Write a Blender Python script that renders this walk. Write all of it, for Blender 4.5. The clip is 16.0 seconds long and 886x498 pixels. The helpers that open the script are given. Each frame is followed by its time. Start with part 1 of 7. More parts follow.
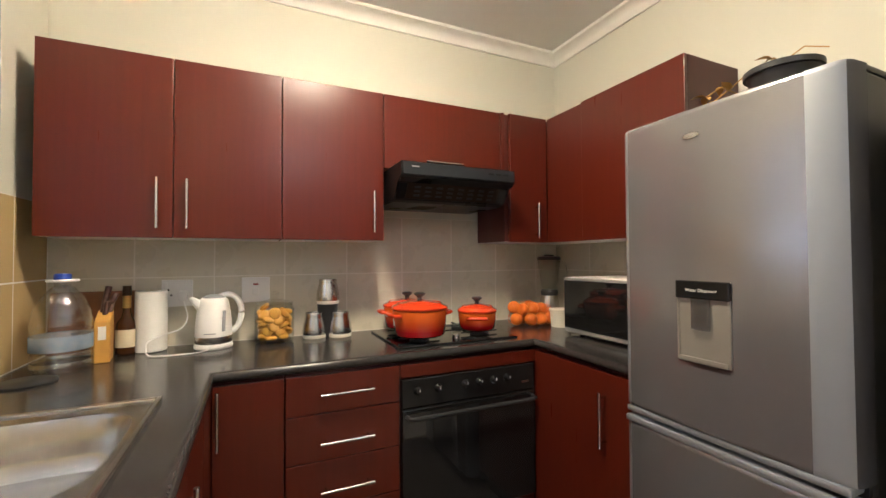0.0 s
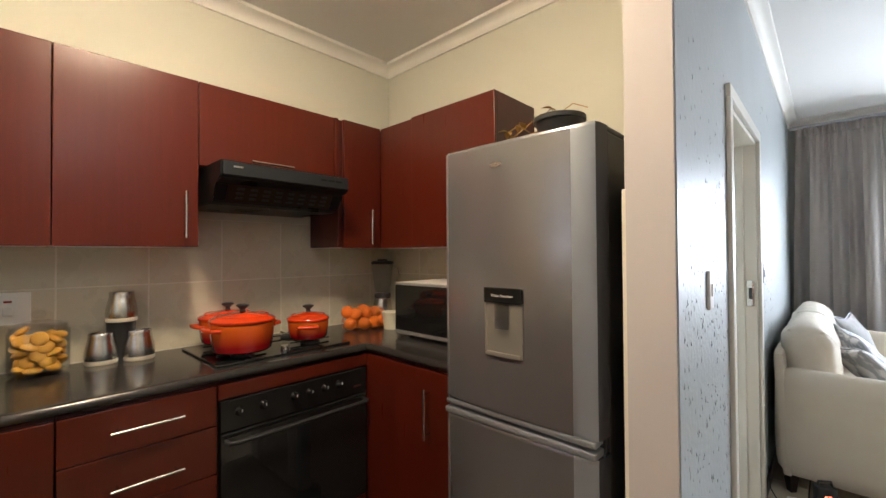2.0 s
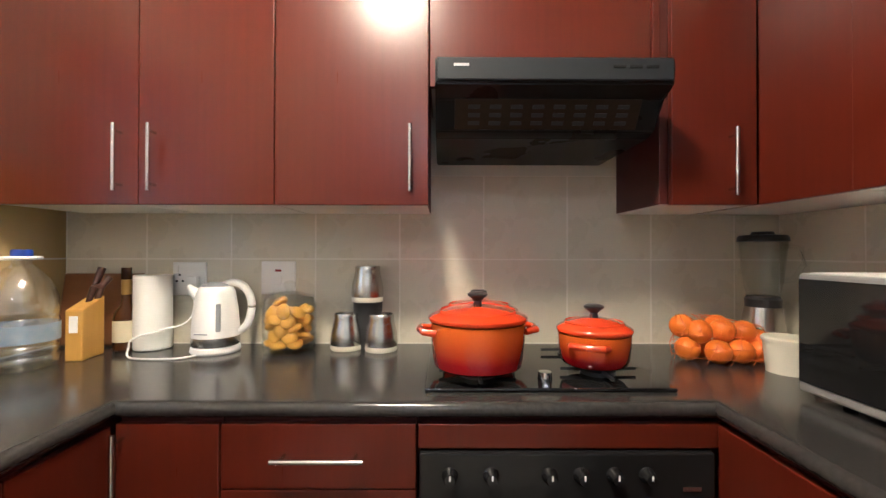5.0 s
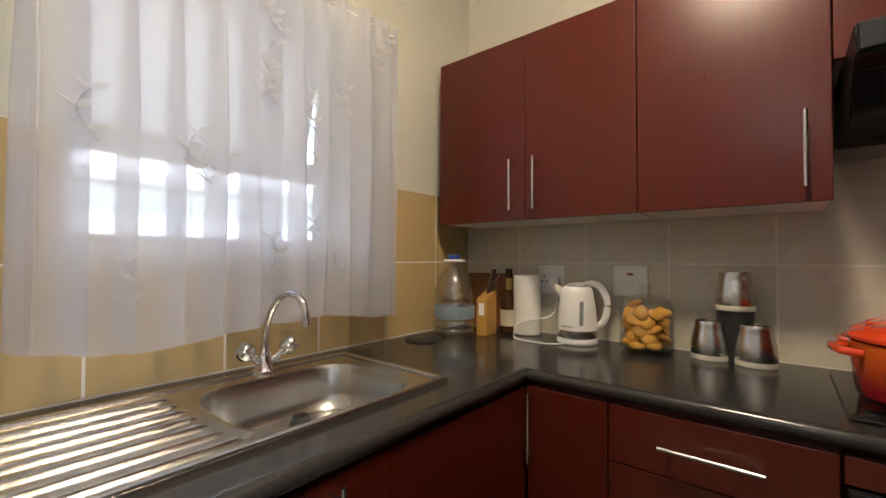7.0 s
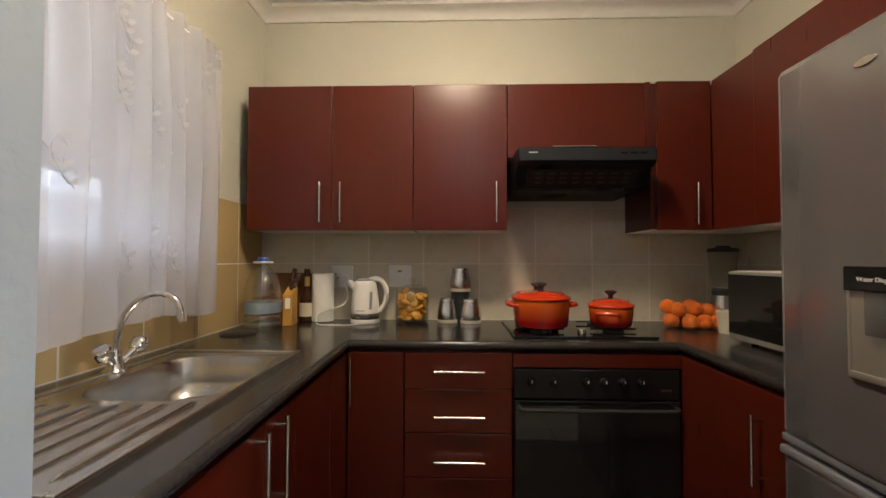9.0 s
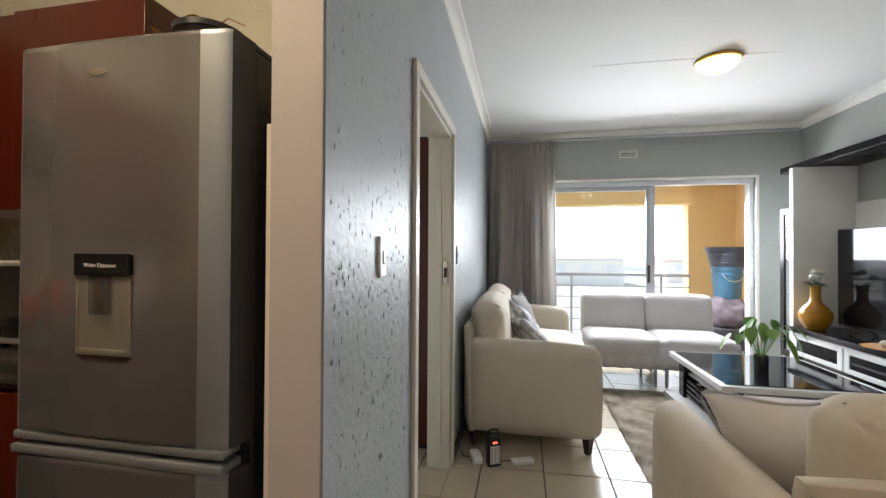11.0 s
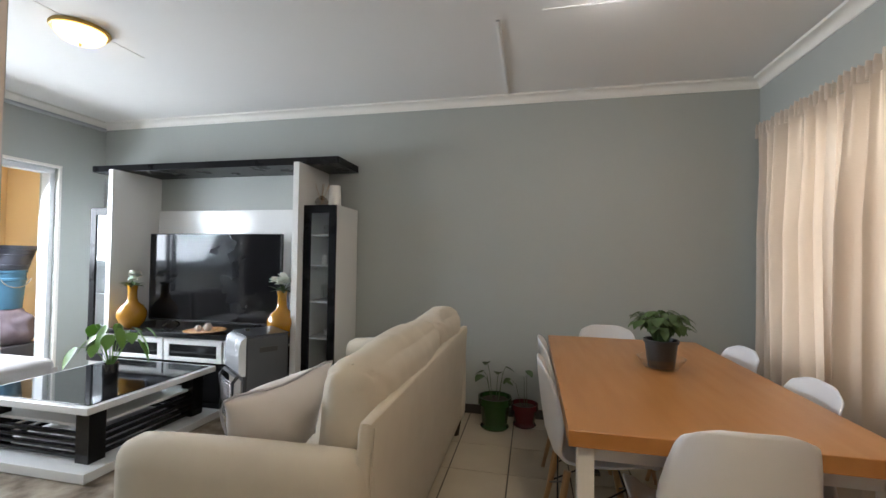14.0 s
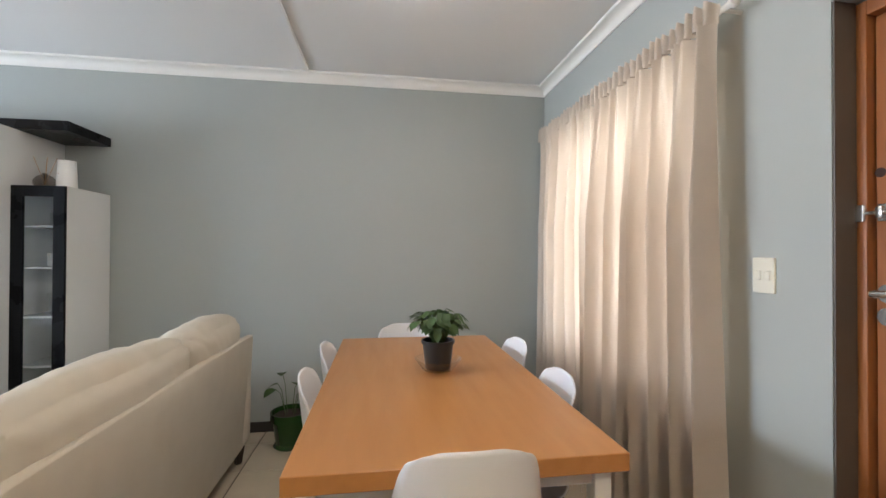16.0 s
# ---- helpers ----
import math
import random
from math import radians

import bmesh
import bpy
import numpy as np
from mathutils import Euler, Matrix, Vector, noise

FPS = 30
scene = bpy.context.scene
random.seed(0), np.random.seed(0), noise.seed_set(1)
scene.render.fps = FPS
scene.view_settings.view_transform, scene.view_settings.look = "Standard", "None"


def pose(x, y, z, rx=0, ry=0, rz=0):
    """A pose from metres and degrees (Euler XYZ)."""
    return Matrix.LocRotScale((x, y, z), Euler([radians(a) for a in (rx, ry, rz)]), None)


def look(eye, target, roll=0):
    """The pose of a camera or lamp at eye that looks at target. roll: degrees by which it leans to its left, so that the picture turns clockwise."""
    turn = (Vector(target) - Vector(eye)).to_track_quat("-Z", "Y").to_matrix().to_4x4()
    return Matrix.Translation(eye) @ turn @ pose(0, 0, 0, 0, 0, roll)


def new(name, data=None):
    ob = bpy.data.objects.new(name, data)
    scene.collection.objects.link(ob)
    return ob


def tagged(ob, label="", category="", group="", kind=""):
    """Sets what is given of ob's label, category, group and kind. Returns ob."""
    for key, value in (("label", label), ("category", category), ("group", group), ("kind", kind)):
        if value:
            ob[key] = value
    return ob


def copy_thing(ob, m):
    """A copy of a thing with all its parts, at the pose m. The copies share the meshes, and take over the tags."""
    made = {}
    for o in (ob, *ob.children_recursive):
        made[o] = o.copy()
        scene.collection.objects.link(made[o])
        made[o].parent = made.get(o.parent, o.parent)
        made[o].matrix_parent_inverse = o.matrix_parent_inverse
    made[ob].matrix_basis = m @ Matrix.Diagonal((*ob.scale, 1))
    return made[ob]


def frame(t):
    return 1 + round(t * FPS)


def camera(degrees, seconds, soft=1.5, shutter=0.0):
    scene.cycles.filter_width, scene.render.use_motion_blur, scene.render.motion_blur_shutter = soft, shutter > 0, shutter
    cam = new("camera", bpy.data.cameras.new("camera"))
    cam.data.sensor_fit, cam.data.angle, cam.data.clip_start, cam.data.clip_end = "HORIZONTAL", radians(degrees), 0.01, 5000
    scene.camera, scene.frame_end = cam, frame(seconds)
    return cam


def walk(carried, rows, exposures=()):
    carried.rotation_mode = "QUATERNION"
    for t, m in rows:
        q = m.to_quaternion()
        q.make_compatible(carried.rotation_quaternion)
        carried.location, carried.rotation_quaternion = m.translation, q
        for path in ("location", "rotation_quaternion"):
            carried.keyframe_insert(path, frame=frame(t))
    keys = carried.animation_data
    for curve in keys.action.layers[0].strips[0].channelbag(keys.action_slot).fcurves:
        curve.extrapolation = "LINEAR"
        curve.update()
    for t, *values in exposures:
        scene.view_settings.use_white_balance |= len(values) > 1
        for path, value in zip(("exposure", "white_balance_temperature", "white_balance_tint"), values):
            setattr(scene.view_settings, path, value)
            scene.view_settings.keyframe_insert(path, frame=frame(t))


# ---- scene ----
cam = camera(94.3, 16.0)
PATH = [
    (0, (0.12, 0.126, 1.338), (0.953, 1.943, 1.381), -0.3),
    (0.5, (0.06, 0.162, 1.335), (1.086, 1.878, 1.374), -0.2),
    (1, (0.022, 0.171, 1.345), (1.24, 1.757, 1.382), -0.3),
    (1.5, (0.035, 0.136, 1.38), (1.407, 1.591, 1.411), -0.3),
    (2, (0.121, 0.076, 1.381), (1.578, 1.446, 1.408), -0.4),
    (2.5, (0.337, 0.091, 1.363), (1.8, 1.456, 1.39), -0.3),
    (3, (0.501, 0.198, 1.337), (1.87, 1.656, 1.36), -0.5),
    (3.2, (0.555, 0.275, 1.326), (1.868, 1.784, 1.348), -0.5),
    (5.3, (0.706, 0.818, 1.274), (0.431, 2.799, 1.289), 0.1),
    (5.5, (0.681, 0.817, 1.268), (0.221, 2.764, 1.298), 0.1),
    (6, (0.639, 0.796, 1.289), (-0.249, 2.588, 1.293), -0.1),
    (6.5, (0.578, 0.722, 1.276), (-0.546, 2.376, 1.304), 0.4),
    (7, (0.572, 0.622, 1.276), (-0.703, 2.162, 1.321), 0.2),
    (7.5, (0.569, 0.48, 1.27), (-0.705, 2.022, 1.326), 0.2),
    (8, (0.559, 0.321, 1.279), (-0.516, 2.006, 1.325), 0.2),
    (8.2, (0.551, 0.263, 1.28), (-0.394, 2.024, 1.33), 0.3),
    (10.3, (0.218, -0.122, 1.284), (1.843, 1.043, 1.308), -0.0),
    (10.5, (0.274, -0.12, 1.28), (2.042, 0.815, 1.304), 0.1),
    (11, (0.482, -0.062, 1.275), (2.445, 0.321, 1.295), 0.3),
    (11.5, (0.671, 0.044, 1.257), (2.663, -0.134, 1.271), 0.6),
    (12, (0.842, 0.143, 1.252), (2.701, -0.594, 1.28), 0.6),
    (12.5, (0.901, 0.252, 1.272), (2.467, -0.992, 1.307), 0.6),
    (13, (0.866, 0.321, 1.308), (2.083, -1.265, 1.331), 0.8),
    (13.5, (0.895, 0.41, 1.31), (1.727, -1.408, 1.34), 0.7),
    (14, (1.015, 0.532, 1.296), (1.437, -1.422, 1.343), 0.8),
    (14.5, (0.982, 0.519, 1.325), (1.122, -1.476, 1.353), 0.4),
    (15, (0.971, 0.535, 1.329), (0.856, -1.462, 1.357), 0.2),
    (15.5, (0.848, 0.454, 1.326), (0.587, -1.529, 1.349), 0.2),
    (16, (0.659, 0.263, 1.327), (0.37, -1.715, 1.344), 0.2),
]

walk(cam, [(t, look(eye, target, roll)) for t, eye, target, roll in PATH],
     exposures=[(0.0, 2.18, 5350, 10), (1.0, 2.08, 5450, 10), (1.5, 2.0, 5550, 10), (2.0, 1.78, 5750, 10), (3.0, 1.78, 6050, 10), (5.3, 2.58, 5050, 10), (5.5, 2.58, 5050, 10), (6.0, 2.32, 5100, 10), (6.5, 2.15, 5150, 10), (7.0, 1.36, 5550, 10), (7.5, 1.26, 5450, 10), (8.2, 1.28, 5300, 10), (10.3, 1.3, 6400, 10), (11.0, 1.05, 6150, 10), (12.5, 0.85, 6050, 10), (14.0, 1.15, 5900, 10), (15.0, 1.36, 5700, 10), (16.0, 1.74, 5650, 10)])

# ---------------------------------------------------------------- light
world = bpy.data.worlds.new("world")
scene.world = world
world.use_nodes = True
SUN_EL, SUN_AZ = 52.0, 40.0      # height, and bearing from +y towards +x
_n = world.node_tree.nodes
_sky = _n.new("ShaderNodeTexSky")
_sky.sky_type = "NISHITA"
_sky.sun_disc = False
_sky.sun_elevation = radians(SUN_EL)
_sky.sun_rotation = radians(SUN_AZ)
_sky.dust_density = 1.0
_sky.air_density = 1.0
_n["Background"].inputs["Strength"].default_value = 0.15
world.node_tree.links.new(_sky.outputs["Color"], _n["Background"].inputs["Color"])

sun_data = bpy.data.lights.new("sun", "SUN")
sun_data.energy, sun_data.angle, sun_data.color = 5.0, radians(0.6), (1.0, 0.94, 0.84)
sun = new("sun", sun_data)
_d = Vector((math.sin(radians(SUN_AZ)) * math.cos(radians(SUN_EL)), math.cos(radians(SUN_AZ)) * math.cos(radians(SUN_EL)), math.sin(radians(SUN_EL))))
sun.matrix_world = look(_d * 30, (0, 0, 0))


def area_light(name, eye, target, sx, sy, energy, color):
    d = bpy.data.lights.new(name, "AREA")
    d.shape, d.size, d.size_y, d.energy, d.color = "RECTANGLE", sx, sy, energy, color
    ob = new(name, d)
    ob.matrix_world = look(eye, target)
    return ob


# daylight in the openings
area_light("balcony_daylight", (5.72, -1.45, 1.58), (0, -1.45, -2.1), 1.95, 0.85, 66, (0.95, 0.98, 1.0))
area_light("kitchen_window_daylight", (-0.96, 1.16, 1.86), (2, 1.5, 1.5), 0.72, 0.44, 2.4, (0.86, 0.93, 1.0))
area_light("dining_window_daylight", (-0.92, -1.85, 1.42), (2, -1.85, 1.3), 1.25, 1.33, 9.0, (1.0, 0.86, 0.72))
# bedroom: unseen window and lamp, added to brighten the view through the doorway
area_light("bedroom_fill_light", (5.60, 2.35, 1.5), (2, 2.2, 1.2), 1.15, 1.15, 25, (0.95, 0.98, 1.0))

# ---------------------------------------------------------------- materials
def mat(name, c1, c2=None, scale=4.0, rough=0.5, rvar=0.08, bump=0.0, bscale=60.0, metal=0.0, coat=0.0, stretch=(1, 1, 1), spec=0.5, detail=4.0, trans=0.0, sss=0.0, ior=1.45, emit=None, bdist=0.002, sharp=0.0):
    """A surface with broad colour drift, roughness drift and fine relief."""
    m = bpy.data.materials.new(name)
    m.use_nodes = True
    nt = m.node_tree
    N, L = nt.nodes, nt.links
    p = N["Principled BSDF"]
    c2 = c2 or tuple(v * 0.86 for v in c1)
    tc = N.new("ShaderNodeTexCoord")
    mp = N.new("ShaderNodeMapping")
    mp.inputs["Scale"].default_value = stretch
    L.new(tc.outputs["Object"], mp.inputs["Vector"])
    a = N.new("ShaderNodeTexNoise")
    a.inputs["Scale"].default_value, a.inputs["Detail"].default_value = scale, detail
    L.new(mp.outputs["Vector"], a.inputs["Vector"])
    mx = N.new("ShaderNodeMix")
    mx.data_type = "RGBA"
    mx.inputs[6].default_value, mx.inputs[7].default_value = (*c1, 1), (*c2, 1)
    if sharp:
        st = N.new("ShaderNodeMapRange")
        st.inputs["From Min"].default_value, st.inputs["From Max"].default_value = 0.5 - sharp, 0.5 + sharp
        L.new(a.outputs["Fac"], st.inputs["Value"])
        L.new(st.outputs["Result"], mx.inputs[0])
    else:
        L.new(a.outputs["Fac"], mx.inputs[0])
    L.new(mx.outputs[2], p.inputs["Base Color"])
    b = N.new("ShaderNodeTexNoise")
    b.inputs["Scale"].default_value, b.inputs["Detail"].default_value = bscale, 3.0
    L.new(mp.outputs["Vector"], b.inputs["Vector"])
    mr = N.new("ShaderNodeMapRange")
    mr.inputs["To Min"].default_value, mr.inputs["To Max"].default_value = max(0.02, rough - rvar), min(1, rough + rvar)
    L.new(a.outputs["Fac"], mr.inputs["Value"])
    L.new(mr.outputs["Result"], p.inputs["Roughness"])
    if bump:
        bp = N.new("ShaderNodeBump")
        bp.inputs["Strength"].default_value, bp.inputs["Distance"].default_value = bump, bdist
        L.new(b.outputs["Fac"], bp.inputs["Height"])
        L.new(bp.outputs["Normal"], p.inputs["Normal"])
    p.inputs["Metallic"].default_value = metal
    p.inputs["Coat Weight"].default_value = coat
    p.inputs["Coat Roughness"].default_value = 0.12
    p.inputs["Specular IOR Level"].default_value = spec
    p.inputs["Transmission Weight"].default_value = trans
    p.inputs["IOR"].default_value = ior
    if sss:
        p.inputs["Subsurface Weight"].default_value = sss
        p.inputs["Subsurface Scale"].default_value = 0.02
    if emit:
        p.inputs["Emission Color"].default_value = (*emit[0], 1)
        p.inputs["Emission Strength"].default_value = emit[1]
    return m


def cloth_mat(name, c1, c2, see=0.5, clear=0.0, scale=3.0, weave=700.0, bump=0.25, through_tint=None):
    """Thin woven cloth: part reflects, part lets light through, part is open."""
    m = mat(name, c1, c2, scale, 0.9, 0.05, bump, weave, spec=0.2)
    N, L = m.node_tree.nodes, m.node_tree.links
    p, out = N["Principled BSDF"], N["Material Output"]
    tr = N.new("ShaderNodeBsdfTranslucent")
    tr.inputs["Color"].default_value = (*(through_tint or c1), 1)
    mix = N.new("ShaderNodeMixShader")
    mix.inputs[0].default_value = see
    L.new(p.outputs[0], mix.inputs[1])
    L.new(tr.outputs[0], mix.inputs[2])
    last = mix
    if clear:
        tp = N.new("ShaderNodeBsdfTransparent")
        m2 = N.new("ShaderNodeMixShader")
        m2.inputs[0].default_value = clear
        L.new(mix.outputs[0], m2.inputs[1])
        L.new(tp.outputs[0], m2.inputs[2])
        last = m2
    L.new(last.outputs[0], out.inputs["Surface"])
    return m


def clear_mat(name, tint=(1, 1, 1), gloss=0.1, rough=0.02):
    """A thin clear sheet: mostly see-through, with a mirror-like sheen."""
    m = bpy.data.materials.new(name)
    m.use_nodes = True
    N, L = m.node_tree.nodes, m.node_tree.links
    out = N["Material Output"]
    N.remove(N["Principled BSDF"])
    tp, gl, fr, pw, ad, mix = N.new("ShaderNodeBsdfTransparent"), N.new("ShaderNodeBsdfGlossy"), N.new("ShaderNodeLayerWeight"), N.new("ShaderNodeMath"), N.new("ShaderNodeMath"), N.new("ShaderNodeMixShader")
    tp.inputs["Color"].default_value = (*tint, 1)
    gl.inputs["Roughness"].default_value = rough
    pw.operation = "POWER"
    pw.inputs[1].default_value = 3.0
    L.new(fr.outputs["Facing"], pw.inputs[0])
    ad.operation = "MULTIPLY_ADD"
    ad.inputs[1].default_value, ad.inputs[2].default_value = min(0.5, 0.1 + 3 * gloss), gloss * 0.25
    L.new(pw.outputs[0], ad.inputs[0])
    L.new(ad.outputs[0], mix.inputs[0])
    L.new(tp.outputs[0], mix.inputs[1])
    L.new(gl.outputs[0], mix.inputs[2])
    L.new(mix.outputs[0], out.inputs["Surface"])
    return m


def random_tint(m, amount=0.12):
    """Each piece a little lighter or darker than the next."""
    N, L = m.node_tree.nodes, m.node_tree.links
    p = N["Principled BSDF"]
    src = p.inputs["Base Color"].links[0].from_socket
    oi, mr, hs = N.new("ShaderNodeObjectInfo"), N.new("ShaderNodeMapRange"), N.new("ShaderNodeHueSaturation")
    mr.inputs["To Min"].default_value, mr.inputs["To Max"].default_value = 1 - amount, 1 + amount
    L.new(oi.outputs["Random"], mr.inputs["Value"])
    L.new(mr.outputs["Result"], hs.inputs["Value"])
    L.new(src, hs.inputs["Color"])
    L.new(hs.outputs["Color"], p.inputs["Base Color"])
    return m


PAINT_GREY = mat("grey_wall_paint", (0.392, 0.410, 0.388), (0.352, 0.370, 0.350), 1.3, 0.55, 0.06, 0.25, 130, bdist=0.001)
PAINT_PATCHY = mat("grey_paint_over_flaking_wall", (0.40, 0.43, 0.44), (0.36, 0.39, 0.40), 2.0, 0.42, 0.06, 0.5, 45, bdist=0.004, spec=0.35)
PAINT_CREAM = mat("cream_kitchen_paint", (0.62, 0.61, 0.52), (0.57, 0.56, 0.475), 1.5, 0.6, 0.06, 0.2, 120, bdist=0.001)
PAINT_END = mat("pale_wall_end_paint", (0.53, 0.495, 0.50), (0.48, 0.45, 0.455), 2.0, 0.6, 0.05, 0.25, 120, bdist=0.001)
PAINT_WHITE = mat("white_ceiling_paint", (0.78, 0.77, 0.75), (0.74, 0.73, 0.71), 1.0, 0.75, 0.05, 0.15, 90, bdist=0.001)
CORNICE_WHITE = mat("white_cornice_paint", (0.80, 0.78, 0.73), (0.75, 0.73, 0.68), 3.0, 0.6, 0.05, 0.1, 80)
TRIM_CREAM = mat("cream_enamel_trim", (0.72, 0.69, 0.61), (0.66, 0.63, 0.56), 3.0, 0.35, 0.08, 0.1, 50)
SKIRT_DARK = mat("dark_skirting", (0.03, 0.025, 0.022), (0.045, 0.038, 0.033), 6.0, 0.4)
FLOOR_TILE = random_tint(mat("beige_floor_tile", (0.52, 0.45, 0.34), (0.44, 0.375, 0.28), 5.0, 0.22, 0.1, 0.12, 30), 0.06)
GROUT_DARK = mat("dark_floor_grout", (0.10, 0.085, 0.07), (0.07, 0.06, 0.05), 30, 0.9)
# West splashback: the same tile with warm lamp light put into its colour.
WALL_TILE_WARM_LIT = random_tint(mat("warm_lit_wall_tile", (0.53, 0.395, 0.185), (0.50, 0.37, 0.17), 6.0, 0.26, 0.03, 0.10, 40), 0.03)
WALL_TILE = random_tint(mat("taupe_wall_tile", (0.62, 0.575, 0.46), (0.575, 0.535, 0.425), 7.0, 0.28, 0.08, 0.08, 40), 0.035)
GROUT_LIGHT = mat("pale_wall_grout", (0.74, 0.70, 0.61), (0.68, 0.64, 0.55), 30, 0.85)
MAHOGANY = mat("mahogany_laminate", (0.084, 0.0108, 0.0040), (0.062, 0.0080, 0.0031), 5.0, 0.28, 0.012, 0.0, 90, stretch=(16.0, 16.0, 0.7), spec=0.46, detail=3)
MAHOGANY_EDGE = mat("dark_mahogany_carcass", (0.075, 0.013, 0.009), (0.05, 0.008, 0.006), 4.0, 0.42)
STEEL = mat("brushed_steel", (0.62, 0.60, 0.57), (0.58, 0.56, 0.53), 3, 0.26, 0.03, 0.0, 300, metal=1.0)
SINK_STEEL = mat("satin_sink_steel", (0.60, 0.585, 0.56), (0.54, 0.53, 0.51), 2, 0.24, 0.04, 0.0, 220, metal=1.0, stretch=(1, 6, 1))
CHROME = mat("chrome", (0.78, 0.78, 0.78), (0.7, 0.7, 0.7), 8, 0.08, 0.03, metal=1.0)
GRANITE = mat("charcoal_stone_worktop", (0.016, 0.015, 0.015), (0.046, 0.043, 0.041), 90.0, 0.17, 0.05, 0.06, 240, detail=8)
FRIDGE_SILVER = mat("silver_fridge_front", (0.30, 0.295, 0.305), (0.26, 0.255, 0.27), 3.0, 0.17, 0.03, 0.03, 200, metal=0.70, spec=0.3, stretch=(1, 1, 0.3))
FRIDGE_EDGE = mat("blue_grey_fridge_edge", (0.32, 0.34, 0.37), (0.29, 0.31, 0.34), 3.0, 0.42, 0.05, metal=0.6)
FRIDGE_SIDE = mat("dark_grey_fridge_side", (0.045, 0.045, 0.05), (0.035, 0.035, 0.04), 3.0, 0.4, 0.06, 0.2, 300)
BLACK_GLOSS = mat("gloss_black", (0.008, 0.008, 0.009), (0.012, 0.012, 0.012), 5, 0.12, 0.04, spec=0.32)
BLACK_GLASS = mat("black_glass", (0.008, 0.008, 0.009), (0.012, 0.012, 0.012), 5, 0.05, 0.02, spec=0.6)
BLACK_SATIN = mat("satin_black", (0.018, 0.018, 0.019), (0.03, 0.03, 0.03), 12, 0.42, 0.08, 0.1, 120)
BLACK_PLASTIC = mat("black_plastic", (0.02, 0.02, 0.021), (0.03, 0.03, 0.031), 12, 0.35, 0.08)
WHITE_PLASTIC = mat("white_plastic", (0.82, 0.81, 0.79), (0.77, 0.76, 0.74), 5, 0.3, 0.06)
CREAM_PLASTIC = mat("cream_switch_plastic", (0.70, 0.67, 0.56), (0.65, 0.62, 0.52), 5, 0.35, 0.06)
GREY_PLASTIC = mat("grey_plastic", (0.30, 0.31, 0.33), (0.26, 0.27, 0.29), 5, 0.35)
BLACK_BOARD = mat("black_lacquered_board", (0.006, 0.006, 0.007), (0.009, 0.009, 0.010), 5, 0.28, 0.04, spec=0.14)
CHAIR_WHITE = mat("cool_white_moulded_plastic", (0.80, 0.81, 0.84), (0.76, 0.77, 0.80), 4, 0.32, 0.06)
WHITE_GLOSS = mat("white_gloss_board", (0.74, 0.74, 0.73), (0.70, 0.70, 0.69), 3, 0.14, 0.05, coat=0.2)
ORANGE_ENAMEL = mat("flame_orange_enamel", (0.60, 0.062, 0.006), (0.46, 0.026, 0.005), 3.0, 0.12, 0.05, coat=0.5)
FLAME_ENAMEL = mat("flame_red_to_orange_enamel", (0.68, 0.14, 0.008), (0.62, 0.10, 0.007), 3.0, 0.12, 0.05, coat=0.5)
_fn, _fl = FLAME_ENAMEL.node_tree.nodes, FLAME_ENAMEL.node_tree.links
_src = _fn["Principled BSDF"].inputs["Base Color"].links[0].from_socket
_tc, _sx, _rm, _mx = _fn.new("ShaderNodeTexCoord"), _fn.new("ShaderNodeSeparateXYZ"), _fn.new("ShaderNodeMapRange"), _fn.new("ShaderNodeMix")
_mx.data_type = "RGBA"
_rm.inputs["From Min"].default_value, _rm.inputs["From Max"].default_value = 0.22, 1.0
_fl.new(_tc.outputs["Generated"], _sx.inputs[0])
_fl.new(_sx.outputs["Z"], _rm.inputs["Value"])
_fl.new(_rm.outputs["Result"], _mx.inputs["Factor"])
_mx.inputs[6].default_value = (0.24, 0.003, 0.006, 1)
_fl.new(_src, _mx.inputs[7])
_fl.new(_mx.outputs[2], _fn["Principled BSDF"].inputs["Base Color"])
SOFA_CREAM = mat("cream_sofa_fabric", (0.60, 0.54, 0.445), (0.53, 0.475, 0.39), 9.0, 0.85, 0.06, 0.5, 480, spec=0.25, bdist=0.002)
COVER_WHITE = mat("white_sofa_cover", (0.53, 0.51, 0.50), (0.47, 0.45, 0.44), 6.0, 0.9, 0.05, 0.4, 260, spec=0.2, bdist=0.003)
CUSHION_GREY = mat("grey_patterned_cushion", (0.62, 0.61, 0.60), (0.30, 0.305, 0.32), 14.0, 0.9, 0.05, 0.3, 300, spec=0.2, detail=1.5, stretch=(1, 3, 1), sharp=0.09)
CUSHION_PLAIN = mat("pale_cushion_fabric", (0.56, 0.51, 0.46), (0.50, 0.455, 0.41), 7.0, 0.9, 0.05, 0.35, 350, spec=0.2)
OAK = mat("honey_oak_veneer", (0.50, 0.235, 0.075), (0.41, 0.18, 0.052), 5.0, 0.30, 0.05, 0.06, 120, stretch=(5, 0.6, 5))
DOOR_WOOD = mat("orange_pine_door", (0.40, 0.15, 0.042), (0.23, 0.075, 0.020), 5.0, 0.40, 0.08, 0.15, 90, stretch=(6, 6, 0.7))
LEG_WOOD = mat("pale_beech_leg", (0.48, 0.30, 0.15), (0.38, 0.23, 0.11), 6.0, 0.45, 0.06, stretch=(4, 4, 0.6))
WALNUT_DARK = mat("dark_sofa_foot", (0.03, 0.017, 0.012), (0.022, 0.013, 0.009), 6.0, 0.4)
CURTAIN_GREY = cloth_mat("grey_blackout_curtain", (0.50, 0.465, 0.43), (0.42, 0.39, 0.36), 0.14, 0.0, 3.0, 500)
